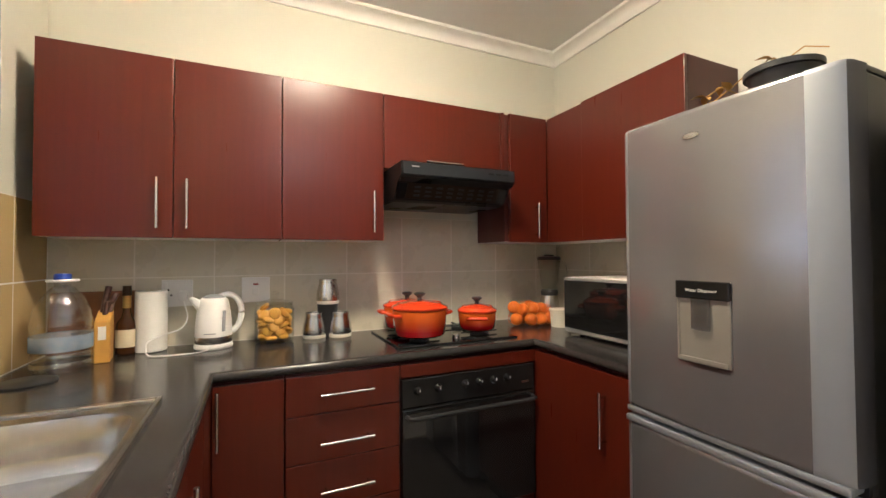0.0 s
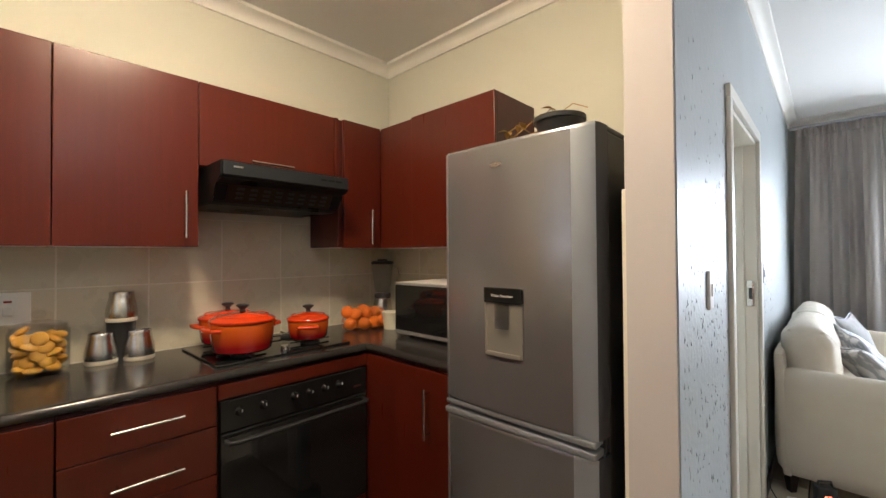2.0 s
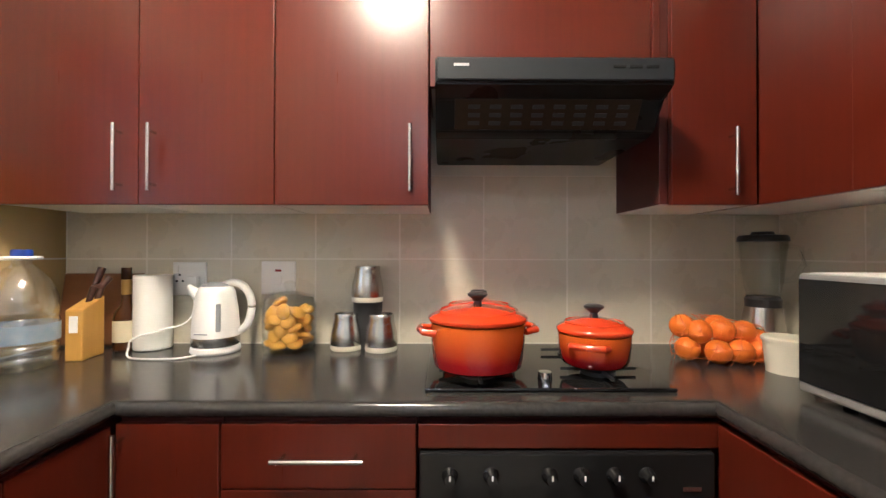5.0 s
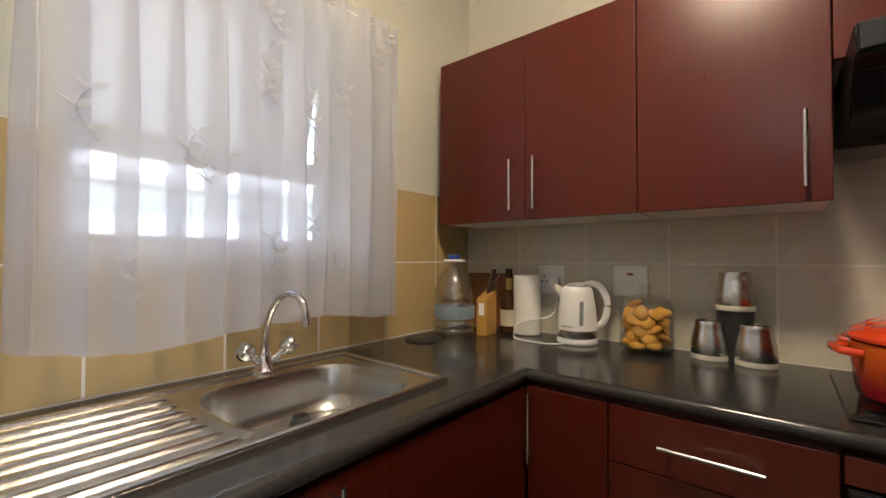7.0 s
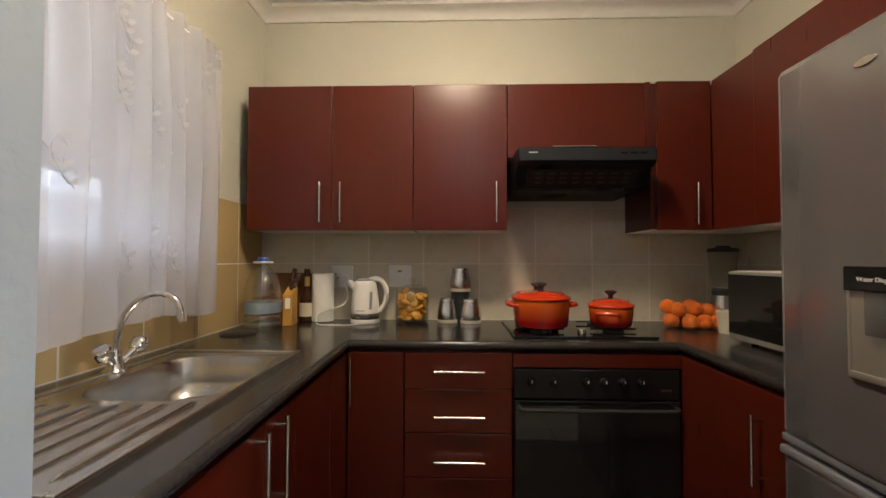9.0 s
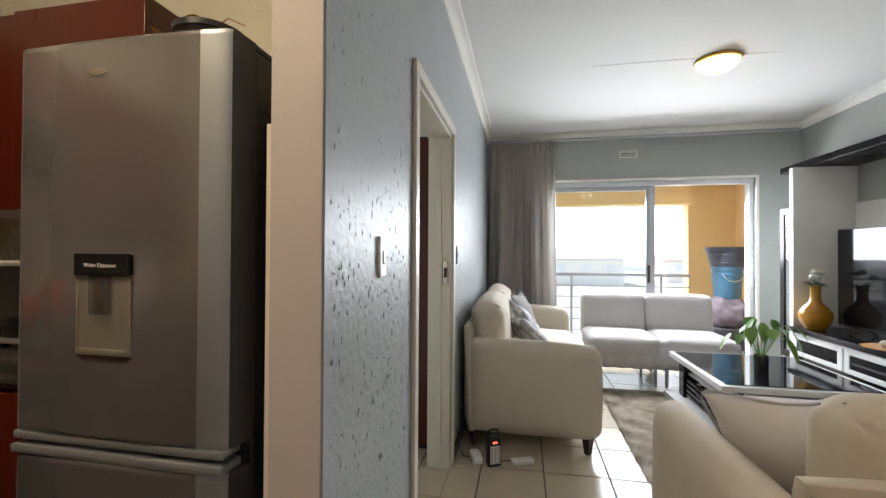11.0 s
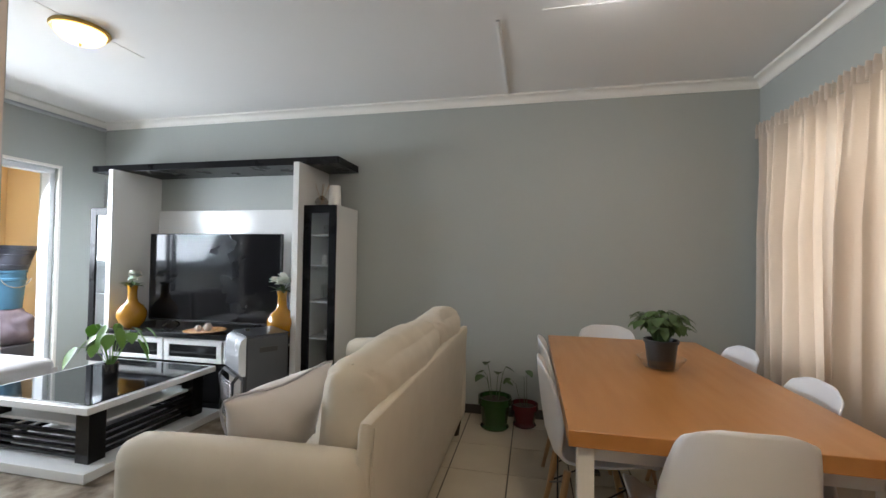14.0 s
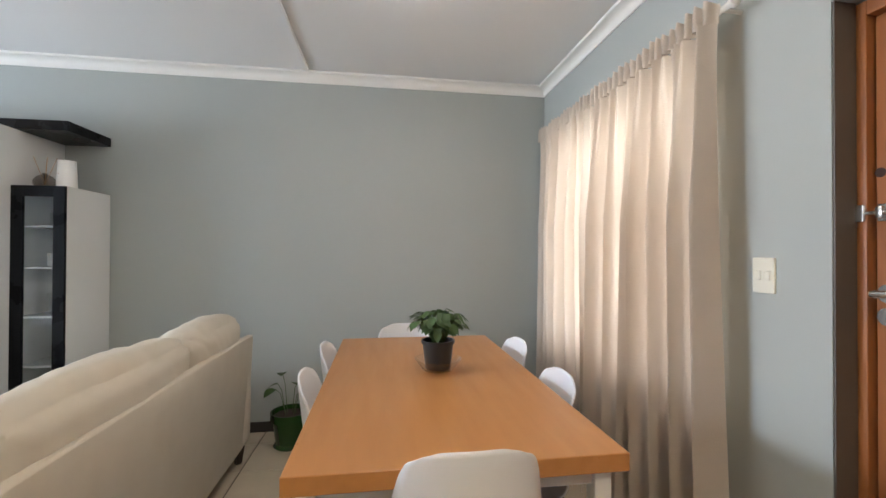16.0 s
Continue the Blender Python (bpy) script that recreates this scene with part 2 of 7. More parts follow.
CURTAIN_BEIGE = cloth_mat("oatmeal_linen_curtain", (0.60, 0.54, 0.47), (0.50, 0.445, 0.385), 0.30, 0.0, 5.0, 170, 0.7, (0.74, 0.60, 0.46))
SHEER = cloth_mat("white_sheer_voile", (0.70, 0.71, 0.77), (0.60, 0.61, 0.68), 0.40, 0.44, 3.0, 800, 0.1)
SHEER_THREAD = cloth_mat("embroidery_thread", (0.58, 0.58, 0.60), (0.48, 0.48, 0.50), 0.3, 0.25, 30, 900)
VASE_YELLOW = mat("mustard_glazed_ceramic", (0.40, 0.195, 0.010), (0.33, 0.15, 0.008), 5.0, 0.14, 0.05, coat=0.4)
LEAF = mat("leaf_green", (0.11, 0.23, 0.035), (0.16, 0.30, 0.055), 9.0, 0.38, 0.08, 0.2, 60)
LEAF_DARK = mat("dark_leaf_green", (0.030, 0.062, 0.014), (0.065, 0.11, 0.026), 12.0, 0.5, 0.08, 0.2, 60)
LEAF_DRY = mat("dry_yellow_leaf", (0.42, 0.24, 0.05), (0.30, 0.15, 0.035), 12.0, 0.7)
PETAL = mat("white_petal", (0.88, 0.88, 0.82), (0.78, 0.79, 0.70), 15.0, 0.7, sss=0.1)
SOIL = mat("potting_soil", (0.035, 0.024, 0.017), (0.055, 0.038, 0.026), 50.0, 0.95, 0.03, 0.9, 90, bdist=0.01)
OBSCURE = cloth_mat("obscure_window_glass", (0.42, 0.40, 0.37), (0.34, 0.32, 0.29), 0.70, 0.06, 30.0, 200, 0.4)
PANE = clear_mat("window_pane_glass", (0.97, 0.98, 0.98), 0.03)
JAR_CLEAR = clear_mat("clear_jar_glass", (0.97, 0.975, 0.965), 0.15)
PET_CLEAR = clear_mat("clear_bottle_plastic", (0.94, 0.955, 0.97), 0.9, 0.16)
BISCUIT = random_tint(mat("golden_biscuit", (0.66, 0.37, 0.045), (0.52, 0.25, 0.03), 14.0, 0.7, 0.05, 0.4, 60), 0.15)
ORANGE_PEEL = random_tint(mat("orange_peel", (0.76, 0.20, 0.010), (0.64, 0.14, 0.008), 9.0, 0.42, 0.05, 0.5, 160), 0.12)
TERRACE = mat("pale_balcony_tile", (0.55, 0.52, 0.47), (0.48, 0.45, 0.41), 4.0, 0.6, 0.06, 0.1, 60)
BALCONY_YELLOW = mat("ochre_balcony_plaster", (0.84, 0.61, 0.31), (0.80, 0.56, 0.27), 2.0, 0.8, 0.05, 0.3, 90)
FACADE_WHITE = mat("white_facade_plaster", (0.70, 0.68, 0.64), (0.64, 0.62, 0.58), 0.7, 0.85, 0.05, 0.2, 30)
ALU = mat("white_aluminium_frame", (0.66, 0.68, 0.70), (0.60, 0.62, 0.64), 5.0, 0.35, 0.06)
ALU_GREY = mat("grey_aluminium_frame", (0.44, 0.45, 0.47), (0.39, 0.40, 0.42), 5.0, 0.4, 0.06, metal=0.3)
RUG = mat("beige_shag_rug", (0.50, 0.43, 0.34), (0.19, 0.15, 0.115), 7.0, 0.95, 0.03, 0.9, 160, spec=0.1, bdist=0.02, detail=10, sharp=0.17)
KNIFE_WOOD = mat("bamboo_block", (0.60, 0.34, 0.065), (0.50, 0.26, 0.05), 8.0, 0.4, stretch=(6, 6, 1))
PAPER_WHITE = mat("white_kitchen_paper", (0.80, 0.79, 0.75), (0.75, 0.74, 0.70), 20, 0.95, 0.03, 0.5, 90)
BLUE_PLASTIC = mat("blue_plastic", (0.02, 0.06, 0.36), (0.02, 0.05, 0.30), 6, 0.4)
LABEL_CREAM = mat("cream_print_label", (0.66, 0.60, 0.42), (0.58, 0.52, 0.36), 25, 0.6)
BROWN_GLASS = mat("dark_brown_bottle_glass", (0.035, 0.014, 0.005), (0.05, 0.02, 0.006), 5, 0.06, 0.02)
GOLD_FOIL = mat("gold_foil", (0.62, 0.42, 0.14), (0.5, 0.34, 0.1), 20, 0.3, metal=0.8)
POT_GREEN = mat("green_glazed_pot", (0.022, 0.065, 0.014), (0.016, 0.05, 0.010), 8, 0.2, coat=0.3)
POT_RED = mat("maroon_glazed_pot", (0.11, 0.010, 0.014), (0.08, 0.008, 0.010), 8, 0.2, coat=0.3)
HEATER_GREY = mat("grey_heater_steel", (0.075, 0.078, 0.085), (0.06, 0.063, 0.07), 4, 0.3, 0.06, metal=0.4)
LAMP_GLASS = mat("frosted_amber_lamp_glass", (0.85, 0.66, 0.32), (0.80, 0.60, 0.28), 6, 0.3, emit=((1.0, 0.62, 0.20), 2.4))
LAMP_KITCHEN = mat("bright_warm_lamp_glass", (0.85, 0.66, 0.32), (0.80, 0.60, 0.28), 6, 0.3, emit=((1.0, 0.75, 0.46), 78.0))
LAMP_DINING = mat("bright_white_lamp_glass", (0.85, 0.80, 0.70), (0.80, 0.75, 0.65), 6, 0.3, emit=((1.0, 0.93, 0.82), 17.0))
LED_RED = mat("red_indicator", (0.8, 0.03, 0.02), (0.7, 0.02, 0.02), 5, 0.3, emit=((1.0, 0.08, 0.04), 3.0))
LED_WHITE = mat("white_light_panel", (0.7, 0.7, 0.7), (0.6, 0.6, 0.6), 60, 0.4)


# ---------------------------------------------------------------- mesh kit
def b_box(bm, lo, hi, bev=0.0, seg=2, m=None):
    """Adds a box, with rounded edges, to bm."""
    r = bmesh.ops.create_cube(bm, size=1.0)
    vs = r["verts"]
    for v in vs:
        v.co = Vector([lo[i] + (v.co[i] + 0.5) * (hi[i] - lo[i]) for i in range(3)])
    if m is not None:
        bmesh.ops.transform(bm, matrix=m, verts=vs)
    if bev > 0:
        es = list({e for v in vs for e in v.link_edges})
        bmesh.ops.bevel(bm, geom=es, offset=min(bev, 0.49 * min(abs(hi[i] - lo[i]) for i in range(3))), segments=seg, profile=0.5, affect="EDGES")
    return bm


def box(lo, hi, bev=0.0, seg=2):
    return b_box(bmesh.new(), lo, hi, bev, seg)


def b_lathe(bm, prof, seg=32, at=(0, 0, 0), sx=1.0, sy=1.0):
    """A turned shape from (radius, height) pairs."""
    rings = []
    for r, z in prof:
        if r <= 1e-5:
            rings.append([bm.verts.new((at[0], at[1], at[2] + z))])
        else:
            rings.append([bm.verts.new((at[0] + sx * r * math.cos(2 * math.pi * i / seg), at[1] + sy * r * math.sin(2 * math.pi * i / seg), at[2] + z)) for i in range(seg)])
    for a, b in zip(rings, rings[1:]):
        for i in range(seg):
            j = (i + 1) % seg
            if len(a) == 1 and len(b) > 1:
                bm.faces.new((a[0], b[j], b[i]))
            elif len(b) == 1 and len(a) > 1:
                bm.faces.new((a[i], a[j], b[0]))
            elif len(a) > 1:
                bm.faces.new((a[i], a[j], b[j], b[i]))
    return bm


def lathe(prof, seg=32, at=(0, 0, 0), sx=1.0, sy=1.0):
    return b_lathe(bmesh.new(), prof, seg, at, sx, sy)


def b_tube(bm, pts, r, seg=10):
    """A round bar along points; r may be one radius or one for each point."""
    pts = [Vector(p) for p in pts]
    rad = r if isinstance(r, (list, tuple)) else [r] * len(pts)
    rings = []
    up = Vector((0, 0, 1))
    for i, p in enumerate(pts):
        d = (pts[min(i + 1, len(pts) - 1)] - pts[max(i - 1, 0)]).normalized()
        s = d.cross(up)
        if s.length < 1e-3:
            s = d.cross(Vector((0, 1, 0)))
        s.normalize()
        u = s.cross(d).normalized()
        rings.append([bm.verts.new(p + rad[i] * (math.cos(2 * math.pi * k / seg) * s + math.sin(2 * math.pi * k / seg) * u)) for k in range(seg)])
    for a, b in zip(rings, rings[1:]):
        for k in range(seg):
            bm.faces.new((a[k], a[(k + 1) % seg], b[(k + 1) % seg], b[k]))
    bm.faces.new(rings[0][::-1])
    bm.faces.new(rings[-1])
    return bm


def tube(pts, r, seg=10):
    return b_tube(bmesh.new(), pts, r, seg)


def spline(pts, k=5):
    """More points along a smooth curve through pts."""
    pts = [Vector(p) for p in pts]
    out = []
    for i in range(len(pts) - 1):
        p0, p1, p2, p3 = pts[max(i - 1, 0)], pts[i], pts[i + 1], pts[min(i + 2, len(pts) - 1)]
        for j in range(k):
            t = j / k
            out.append(0.5 * (2 * p1 + (p2 - p0) * t + (2 * p0 - 5 * p1 + 4 * p2 - p3) * t * t + (3 * p1 - p0 - 3 * p2 + p3) * t ** 3))
    return out + [pts[-1]]


def arc(c, r, a0, a1, n, plane="xz"):
    out = []
    for i in range(n + 1):
        a = radians(a0 + (a1 - a0) * i / n)
        u, w = r * math.cos(a), r * math.sin(a)
        out.append((c[0] + u, c[1], c[2] + w) if plane == "xz" else (c[0], c[1] + u, c[2] + w) if plane == "yz" else (c[0] + u, c[1] + w, c[2]))
    return out


def pillow(lo, hi, r=0.05, puff=(0, 0, 0), n=10, wrinkle=0.0, seed=0, m=None):
    """A padded block with soft edges, bulging faces and slight creases."""
    bm = bmesh.new()
    bmesh.ops.create_cube(bm, size=2.0)
    bmesh.ops.subdivide_edges(bm, edges=bm.edges[:], cuts=n, use_grid_fill=True)
    half = Vector([(hi[i] - lo[i]) / 2 for i in range(3)])
    mid = Vector([(hi[i] + lo[i]) / 2 for i in range(3)])
    r = min(r, 0.98 * min(half))
    for v in bm.verts:
        u = v.co.copy()
        p = Vector([u[i] * half[i] for i in range(3)])
        q = Vector([max(-(half[i] - r), min(half[i] - r, p[i])) for i in range(3)])
        d = p - q
        if d.length > 1e-9:
            k = max(abs(d.x), abs(d.y), abs(d.z))
            p = q + d.normalized() * min(r, k)
        for i in range(3):
            a, b = (i + 1) % 3, (i + 2) % 3
            p[i] += puff[i] * u[i] * (1 - u[a] ** 2) * (1 - u[b] ** 2)
        if wrinkle:
            nn = noise.noise(Vector((p.x * 5 + seed, p.y * 5, p.z * 5))) + 0.5 * noise.noise(Vector((p.x * 13 + seed, p.y * 13, p.z * 13)))
            p += u.normalized() * wrinkle * nn
        v.co = p + mid
    if m is not None:
        bmesh.ops.transform(bm, matrix=m, verts=bm.verts[:])
    return bm


def finish(name, bm, material, smooth=True):
    bmesh.ops.recalc_face_normals(bm, faces=bm.faces[:])
    me = bpy.data.meshes.new(name)
    # broad flat faces stay flat beside their narrow rounded edges
    area = {f: f.calc_area() for f in bm.faces}
    flat = []
    for i, e in enumerate(bm.edges):
        if len(e.link_faces) == 2:
            f, g = e.link_faces
            p, q = area[f], area[g]
            if max(p, q) > 12 * min(p, q) and f.normal.dot(g.normal) < 0.985:
                flat.append(i)
    bm.to_mesh(me)
    bm.free()
    me.materials.append(material)
    if smooth:
        me.polygons.foreach_set("use_smooth", [True] * len(me.polygons))
        me.set_sharp_from_angle(angle=radians(38))
        if flat:
            at = me.attributes.get("sharp_edge") or me.attributes.new("sharp_edge", "BOOLEAN", "EDGE")
            for i in flat:
                at.data[i].value = True
    return me


def part(name, bm, material, parent, label=""):
    ob = new(name, finish(name, bm, material))
    ob.parent = parent
    if label:
        tagged(ob, label)
    return ob


def thing(name, label, category, m=None, group=""):
    e = new(name)
    e.empty_display_size = 0.05
    e.matrix_world = m if m is not None else Matrix.Identity(4)
    return tagged(e, label, category, group)


def single(name, bm, material, label, category, m=None, group="", kind=""):
    ob = new(name, finish(name, bm, material))
    ob.matrix_world = m if m is not None else Matrix.Identity(4)
    return tagged(ob, label, category, group, kind)


def structure(name, bm, material, label=""):
    return tagged(new(name, finish(name, bm, material)), label, "", "", "structure")


def weld(bm):
    """Joins neighbouring blocks and drops the faces between them."""
    bmesh.ops.remove_doubles(bm, verts=bm.verts[:], dist=1e-5)
    bm.verts.index_update()
    twins = {}
    for f in bm.faces:
        twins.setdefault(tuple(sorted(v.index for v in f.verts)), []).append(f)
    bmesh.ops.delete(bm, geom=[f for fs in twins.values() if len(fs) > 1 for f in fs], context="FACES")
    return bm


def walled(axis, at0, at1, lo, hi, z0, z1, holes):
    """A wall with thickness, cut through by holes (lo, hi, z0, z1). axis: the way that it runs."""
    bm = bmesh.new()
    cuts = sorted({lo, hi, *[h[0] for h in holes], *[h[1] for h in holes]})
    for a, b in zip(cuts, cuts[1:]):
        spans, z = [], z0
        for h in sorted([h for h in holes if h[0] <= a + 1e-6 and h[1] >= b - 1e-6], key=lambda h: h[2]):
            if h[2] > z + 1e-6:
                spans.append((z, h[2]))
            z = h[3]
        if z < z1 - 1e-6:
            spans.append((z, z1))
        for s, e in spans:
            if axis == "x":
                b_box(bm, (a, at0, s), (b, at1, e))
            else:
                b_box(bm, (at0, a, s), (at1, b, e))
    return weld(bm)

# ---------------------------------------------------------------- the shell
XW, XE, YS, YN, YN2, YK, XK = -0.645, 5.43, -2.942, 0.36, 0.487, 2.29, 1.936
CEIL, CORN, TILE_TOP, TOP = 2.668, 2.60, 1.56, 0.956
ENDW, ENDE = -0.05, 1.30

floor = structure("floor", box((-0.9, -3.2, -0.12), (5.66, 3.4, -0.008)), GROUT_DARK, "dark grout bed under beige floor tiles")
structure("ceiling", box((-0.9, -3.2, CEIL), (5.66, 3.4, CEIL + 0.12)), PAINT_WHITE, "white painted ceiling")
structure("wall_south", box((-0.9, -3.2, 0), (5.66, YS, CEIL)), PAINT_GREY, "smooth grey painted wall")
WIN_K = (0.775, 1.548, 1.30, 2.12)
WIN_D = (-2.52, -1.22, 0.72, 2.10)
DOOR_F = (-0.765, 0.10, 0.0, 2.07)
structure("wall_west", walled("y", -0.865, XW, YS, YN + 0.06, 0, CEIL, [WIN_D, DOOR_F]), PAINT_GREY, "blue-grey painted wall with window and front door")
structure("wall_west_kitchen", walled("y", -0.865, XW, YN + 0.06, YK + 0.2, 0, CEIL, [WIN_K]), PAINT_CREAM, "cream painted kitchen wall with a window")
structure("wall_kitchen_back", box((XW, YK, 0), (XK + 0.12, YK + 0.2, CEIL)), PAINT_CREAM, "cream painted kitchen wall")
structure("wall_kitchen_east", box((XK, YN2, 0), (XK + 0.12, YK, CEIL)), PAINT_CREAM, "cream painted kitchen wall")
# the second hole is an added bedroom window, out of view
structure("wall_east", walled("y", XE, XE + 0.22, YS, 3.2, 0, CEIL, [(-2.50, -0.30, 0.0, 2.10), (1.75, 2.95, 0.9, 2.1)]), PAINT_GREY, "grey painted wall with sliding balcony door")
DOOR_B = (2.065, 2.90, 0.0, 1.98)
structure("wall_north", walled("x", YN, YN2, ENDE + 0.006, XE, 0, CEIL, [DOOR_B]), PAINT_PATCHY, "glossy blue-grey painted wall with flaking marks and an open doorway")
structure("wall_end_east", box((ENDE, YN + 0.004, 0), (ENDE + 0.006, YN2, CEIL)), PAINT_END, "pale pinkish wall end")
structure("wall_stub_west", box((XW, YN, 0), (ENDW, YN2 - 0.002, CEIL)), PAINT_PATCHY, "short blue-grey wall beside the kitchen")
structure("wall_end_west", box((ENDW, YN, 0), (ENDW + 0.004, YN2 + 0.014, CEIL)), PAINT_PATCHY, "blue-grey painted wall end")
structure("wall_kitchen_inner", box((ENDE + 0.006, YN2, TILE_TOP + 0.002), (XK, YN2 + 0.004, CEIL)), PAINT_CREAM)
structure("wall_kitchen_inner_west", box((XW, YN2 - 0.002, TILE_TOP), (ENDW, YN2 + 0.002, CEIL)), PAINT_CREAM)
# bedroom beyond the open doorway
structure("wall_bedroom_back", box((XK + 0.12, 3.1, 0), (5.43, 3.3, CEIL)), PAINT_CREAM)


def pits(n, seed):
    """Small flaked and dripped marks standing slightly off the wall."""
    rnd = random.Random(seed)
    bm = bmesh.new()
    for _ in range(n):
        x = rnd.choice([rnd.uniform(1.33, 2.0), rnd.uniform(1.33, 2.0), rnd.uniform(3.0, 3.6)])
        z = rnd.gauss(1.15, 0.45)
        if not 0.1 < z < 2.3:
            continue
        w, h = rnd.uniform(0.0012, 0.0042), rnd.uniform(0.003, 0.014)
        k = 7
        vs = [bm.verts.new((x + w * math.cos(6.283 * i / k) * rnd.uniform(0.6, 1.2), YN - 0.0015, z + h * math.sin(6.283 * i / k) * rnd.uniform(0.6, 1.2))) for i in range(k)]
        c = bm.verts.new((x, YN - 0.0035, z - h * 0.2))
        for i in range(k):
            bm.faces.new((vs[i], vs[(i + 1) % k], c))
    return bm


FLAKE = mat("bare_plaster_flake", (0.31, 0.335, 0.35), (0.24, 0.26, 0.275), 60, 0.35)
DRIP = mat("paint_drip", (0.44, 0.47, 0.48), (0.40, 0.43, 0.44), 20, 0.2)
tagged(new("paint_flakes", finish("paint_flakes", pits(180, 3), FLAKE)), "small dark flaked spots on grey painted wall", "wall marks", "", "stuff")
tagged(new("paint_drips", finish("paint_drips", pits(300, 8), DRIP)), "small glossy paint drips on grey painted wall", "wall marks", "", "stuff")


def cornice(a, b, inward):
    """Coved plaster cornice from a to b along a wall; inward: the way into the room."""
    prof = [(0, 0)] + [(0.010, 0.0), (0.013, 0.009)] + [(0.013 + 0.048 * (1 - math.cos(radians(t))), 0.009 + 0.042 * math.sin(radians(t))) for t in (15, 35, 55, 75, 90)] + [(0.072, 0.054), (0.076, 0.0679), (0, 0.0679)]
    bm = bmesh.new()
    rings = []
    for p in (a, b):
        rings.append([bm.verts.new((p[0] + inward[0] * u, p[1] + inward[1] * u, CORN + w)) for u, w in prof])
    n = len(prof)
    for i in range(n):
        bm.faces.new((rings[0][i], rings[0][(i + 1) % n], rings[1][(i + 1) % n], rings[1][i]))
    bm.faces.new(rings[0][::-1])
    bm.faces.new(rings[1])
    return bm


for a, b, w in (((XW, YS), (XE, YS), (0, 1)), ((XE, YS), (XE, YN), (-1, 0)), ((ENDE, YN), (XE, YN), (0, -1)), ((XW, YS), (XW, YN), (1, 0)),
                ((XW, YN), (ENDW, YN), (0, -1)), ((XW, YK), (XK, YK), (0, -1)), ((XK, YK), (XK, YN2 + 0.004), (-1, 0)), ((XW, YN2 + 0.002), (XW, YK), (1, 0)), ((ENDE + 0.006, YN2 + 0.004), (XK, YN2 + 0.004), (0, 1))):
    structure("cornice", cornice(a, b, w), CORNICE_WHITE, "white coved plaster cornice")

for lo, hi in (((XW, YS, 0), (2.55, YS + 0.012, 0.075)), ((XW, -2.93, 0), (XW + 0.012, -0.80, 0.075)), ((2.99, YN - 0.012, 0), (5.42, YN, 0.075)), ((1.31, YN - 0.012, 0), (2.0, YN, 0.075)), ((XE - 0.012, -2.92, 0), (XE, -2.56, 0.075))):
    structure("baseboard", box(lo, hi, 0.003), SKIRT_DARK, "dark tiled skirting")

# cover strips and cracks on the ceiling
structure("trim_ceiling_strip", box((1.205, -2.86, CEIL - 0.013), (1.229, -1.80, CEIL), 0.003), PAINT_WHITE, "white ceiling joint strip")
structure("trim_ceiling_joint", box((3.672, -1.80, CEIL - 0.003), (3.680, -0.56, CEIL)), CORNICE_WHITE, "fine ceiling joint")
structure("trim_ceiling_joint", box((0.55, -1.76, CEIL - 0.004), (0.97, -1.745, CEIL)), PAINT_WHITE, "fine ceiling joint")

# doorway to the bedroom, lining and architraves
door_1 = tagged(new("door_1"), "cream enamel door frame of an open bedroom doorway", "door frame", "", "structure")
for x0, x1 in ((2.014, 2.065), (2.90, 2.952)):
    part("architrave", box((x0, YN - 0.018, 0), (x1, YN, 1.98), 0.004), TRIM_CREAM, door_1)
part("architrave", box((2.014, YN - 0.018, 1.98), (2.952, YN, 2.033), 0.004), TRIM_CREAM, door_1)
for x0, x1 in ((2.065, 2.085), (2.88, 2.90)):
    part("jamb", box((x0, YN, 0), (x1, YN2 + 0.01, 1.98), 0.002), TRIM_CREAM, door_1)
part("head", box((2.085, YN, 1.96), (2.88, YN2 + 0.01, 1.98), 0.002), TRIM_CREAM, door_1)
part("stop", box((2.866, YN + 0.055, 0), (2.88, YN + 0.085, 1.96), 0.002), TRIM_CREAM, door_1)
sp = part("strike_plate", box((2.874, YN + 0.012, 1.09), (2.8805, YN + 0.046, 1.23), 0.004), STEEL, door_1, "steel strike plate")
part("latch_hole", box((2.8725, YN + 0.021, 1.13), (2.8745, YN + 0.037, 1.19), 0.0005), BLACK_SATIN, sp)
wd = thing("wardrobe", "dark red-brown wooden wardrobe seen through the doorway", "wardrobe", pose(3.13, 0.54, 0))
part("body", box((0, 0, 0), (1.6, 0.55, 2.05), 0.006), MAHOGANY, wd)
for i in range(3):
    part("door", box((-0.02, 0.005 + i * 0.182, 0.08), (0, 0.178 + i * 0.182, 2.0), 0.003), MAHOGANY, wd)

# light switches and sockets


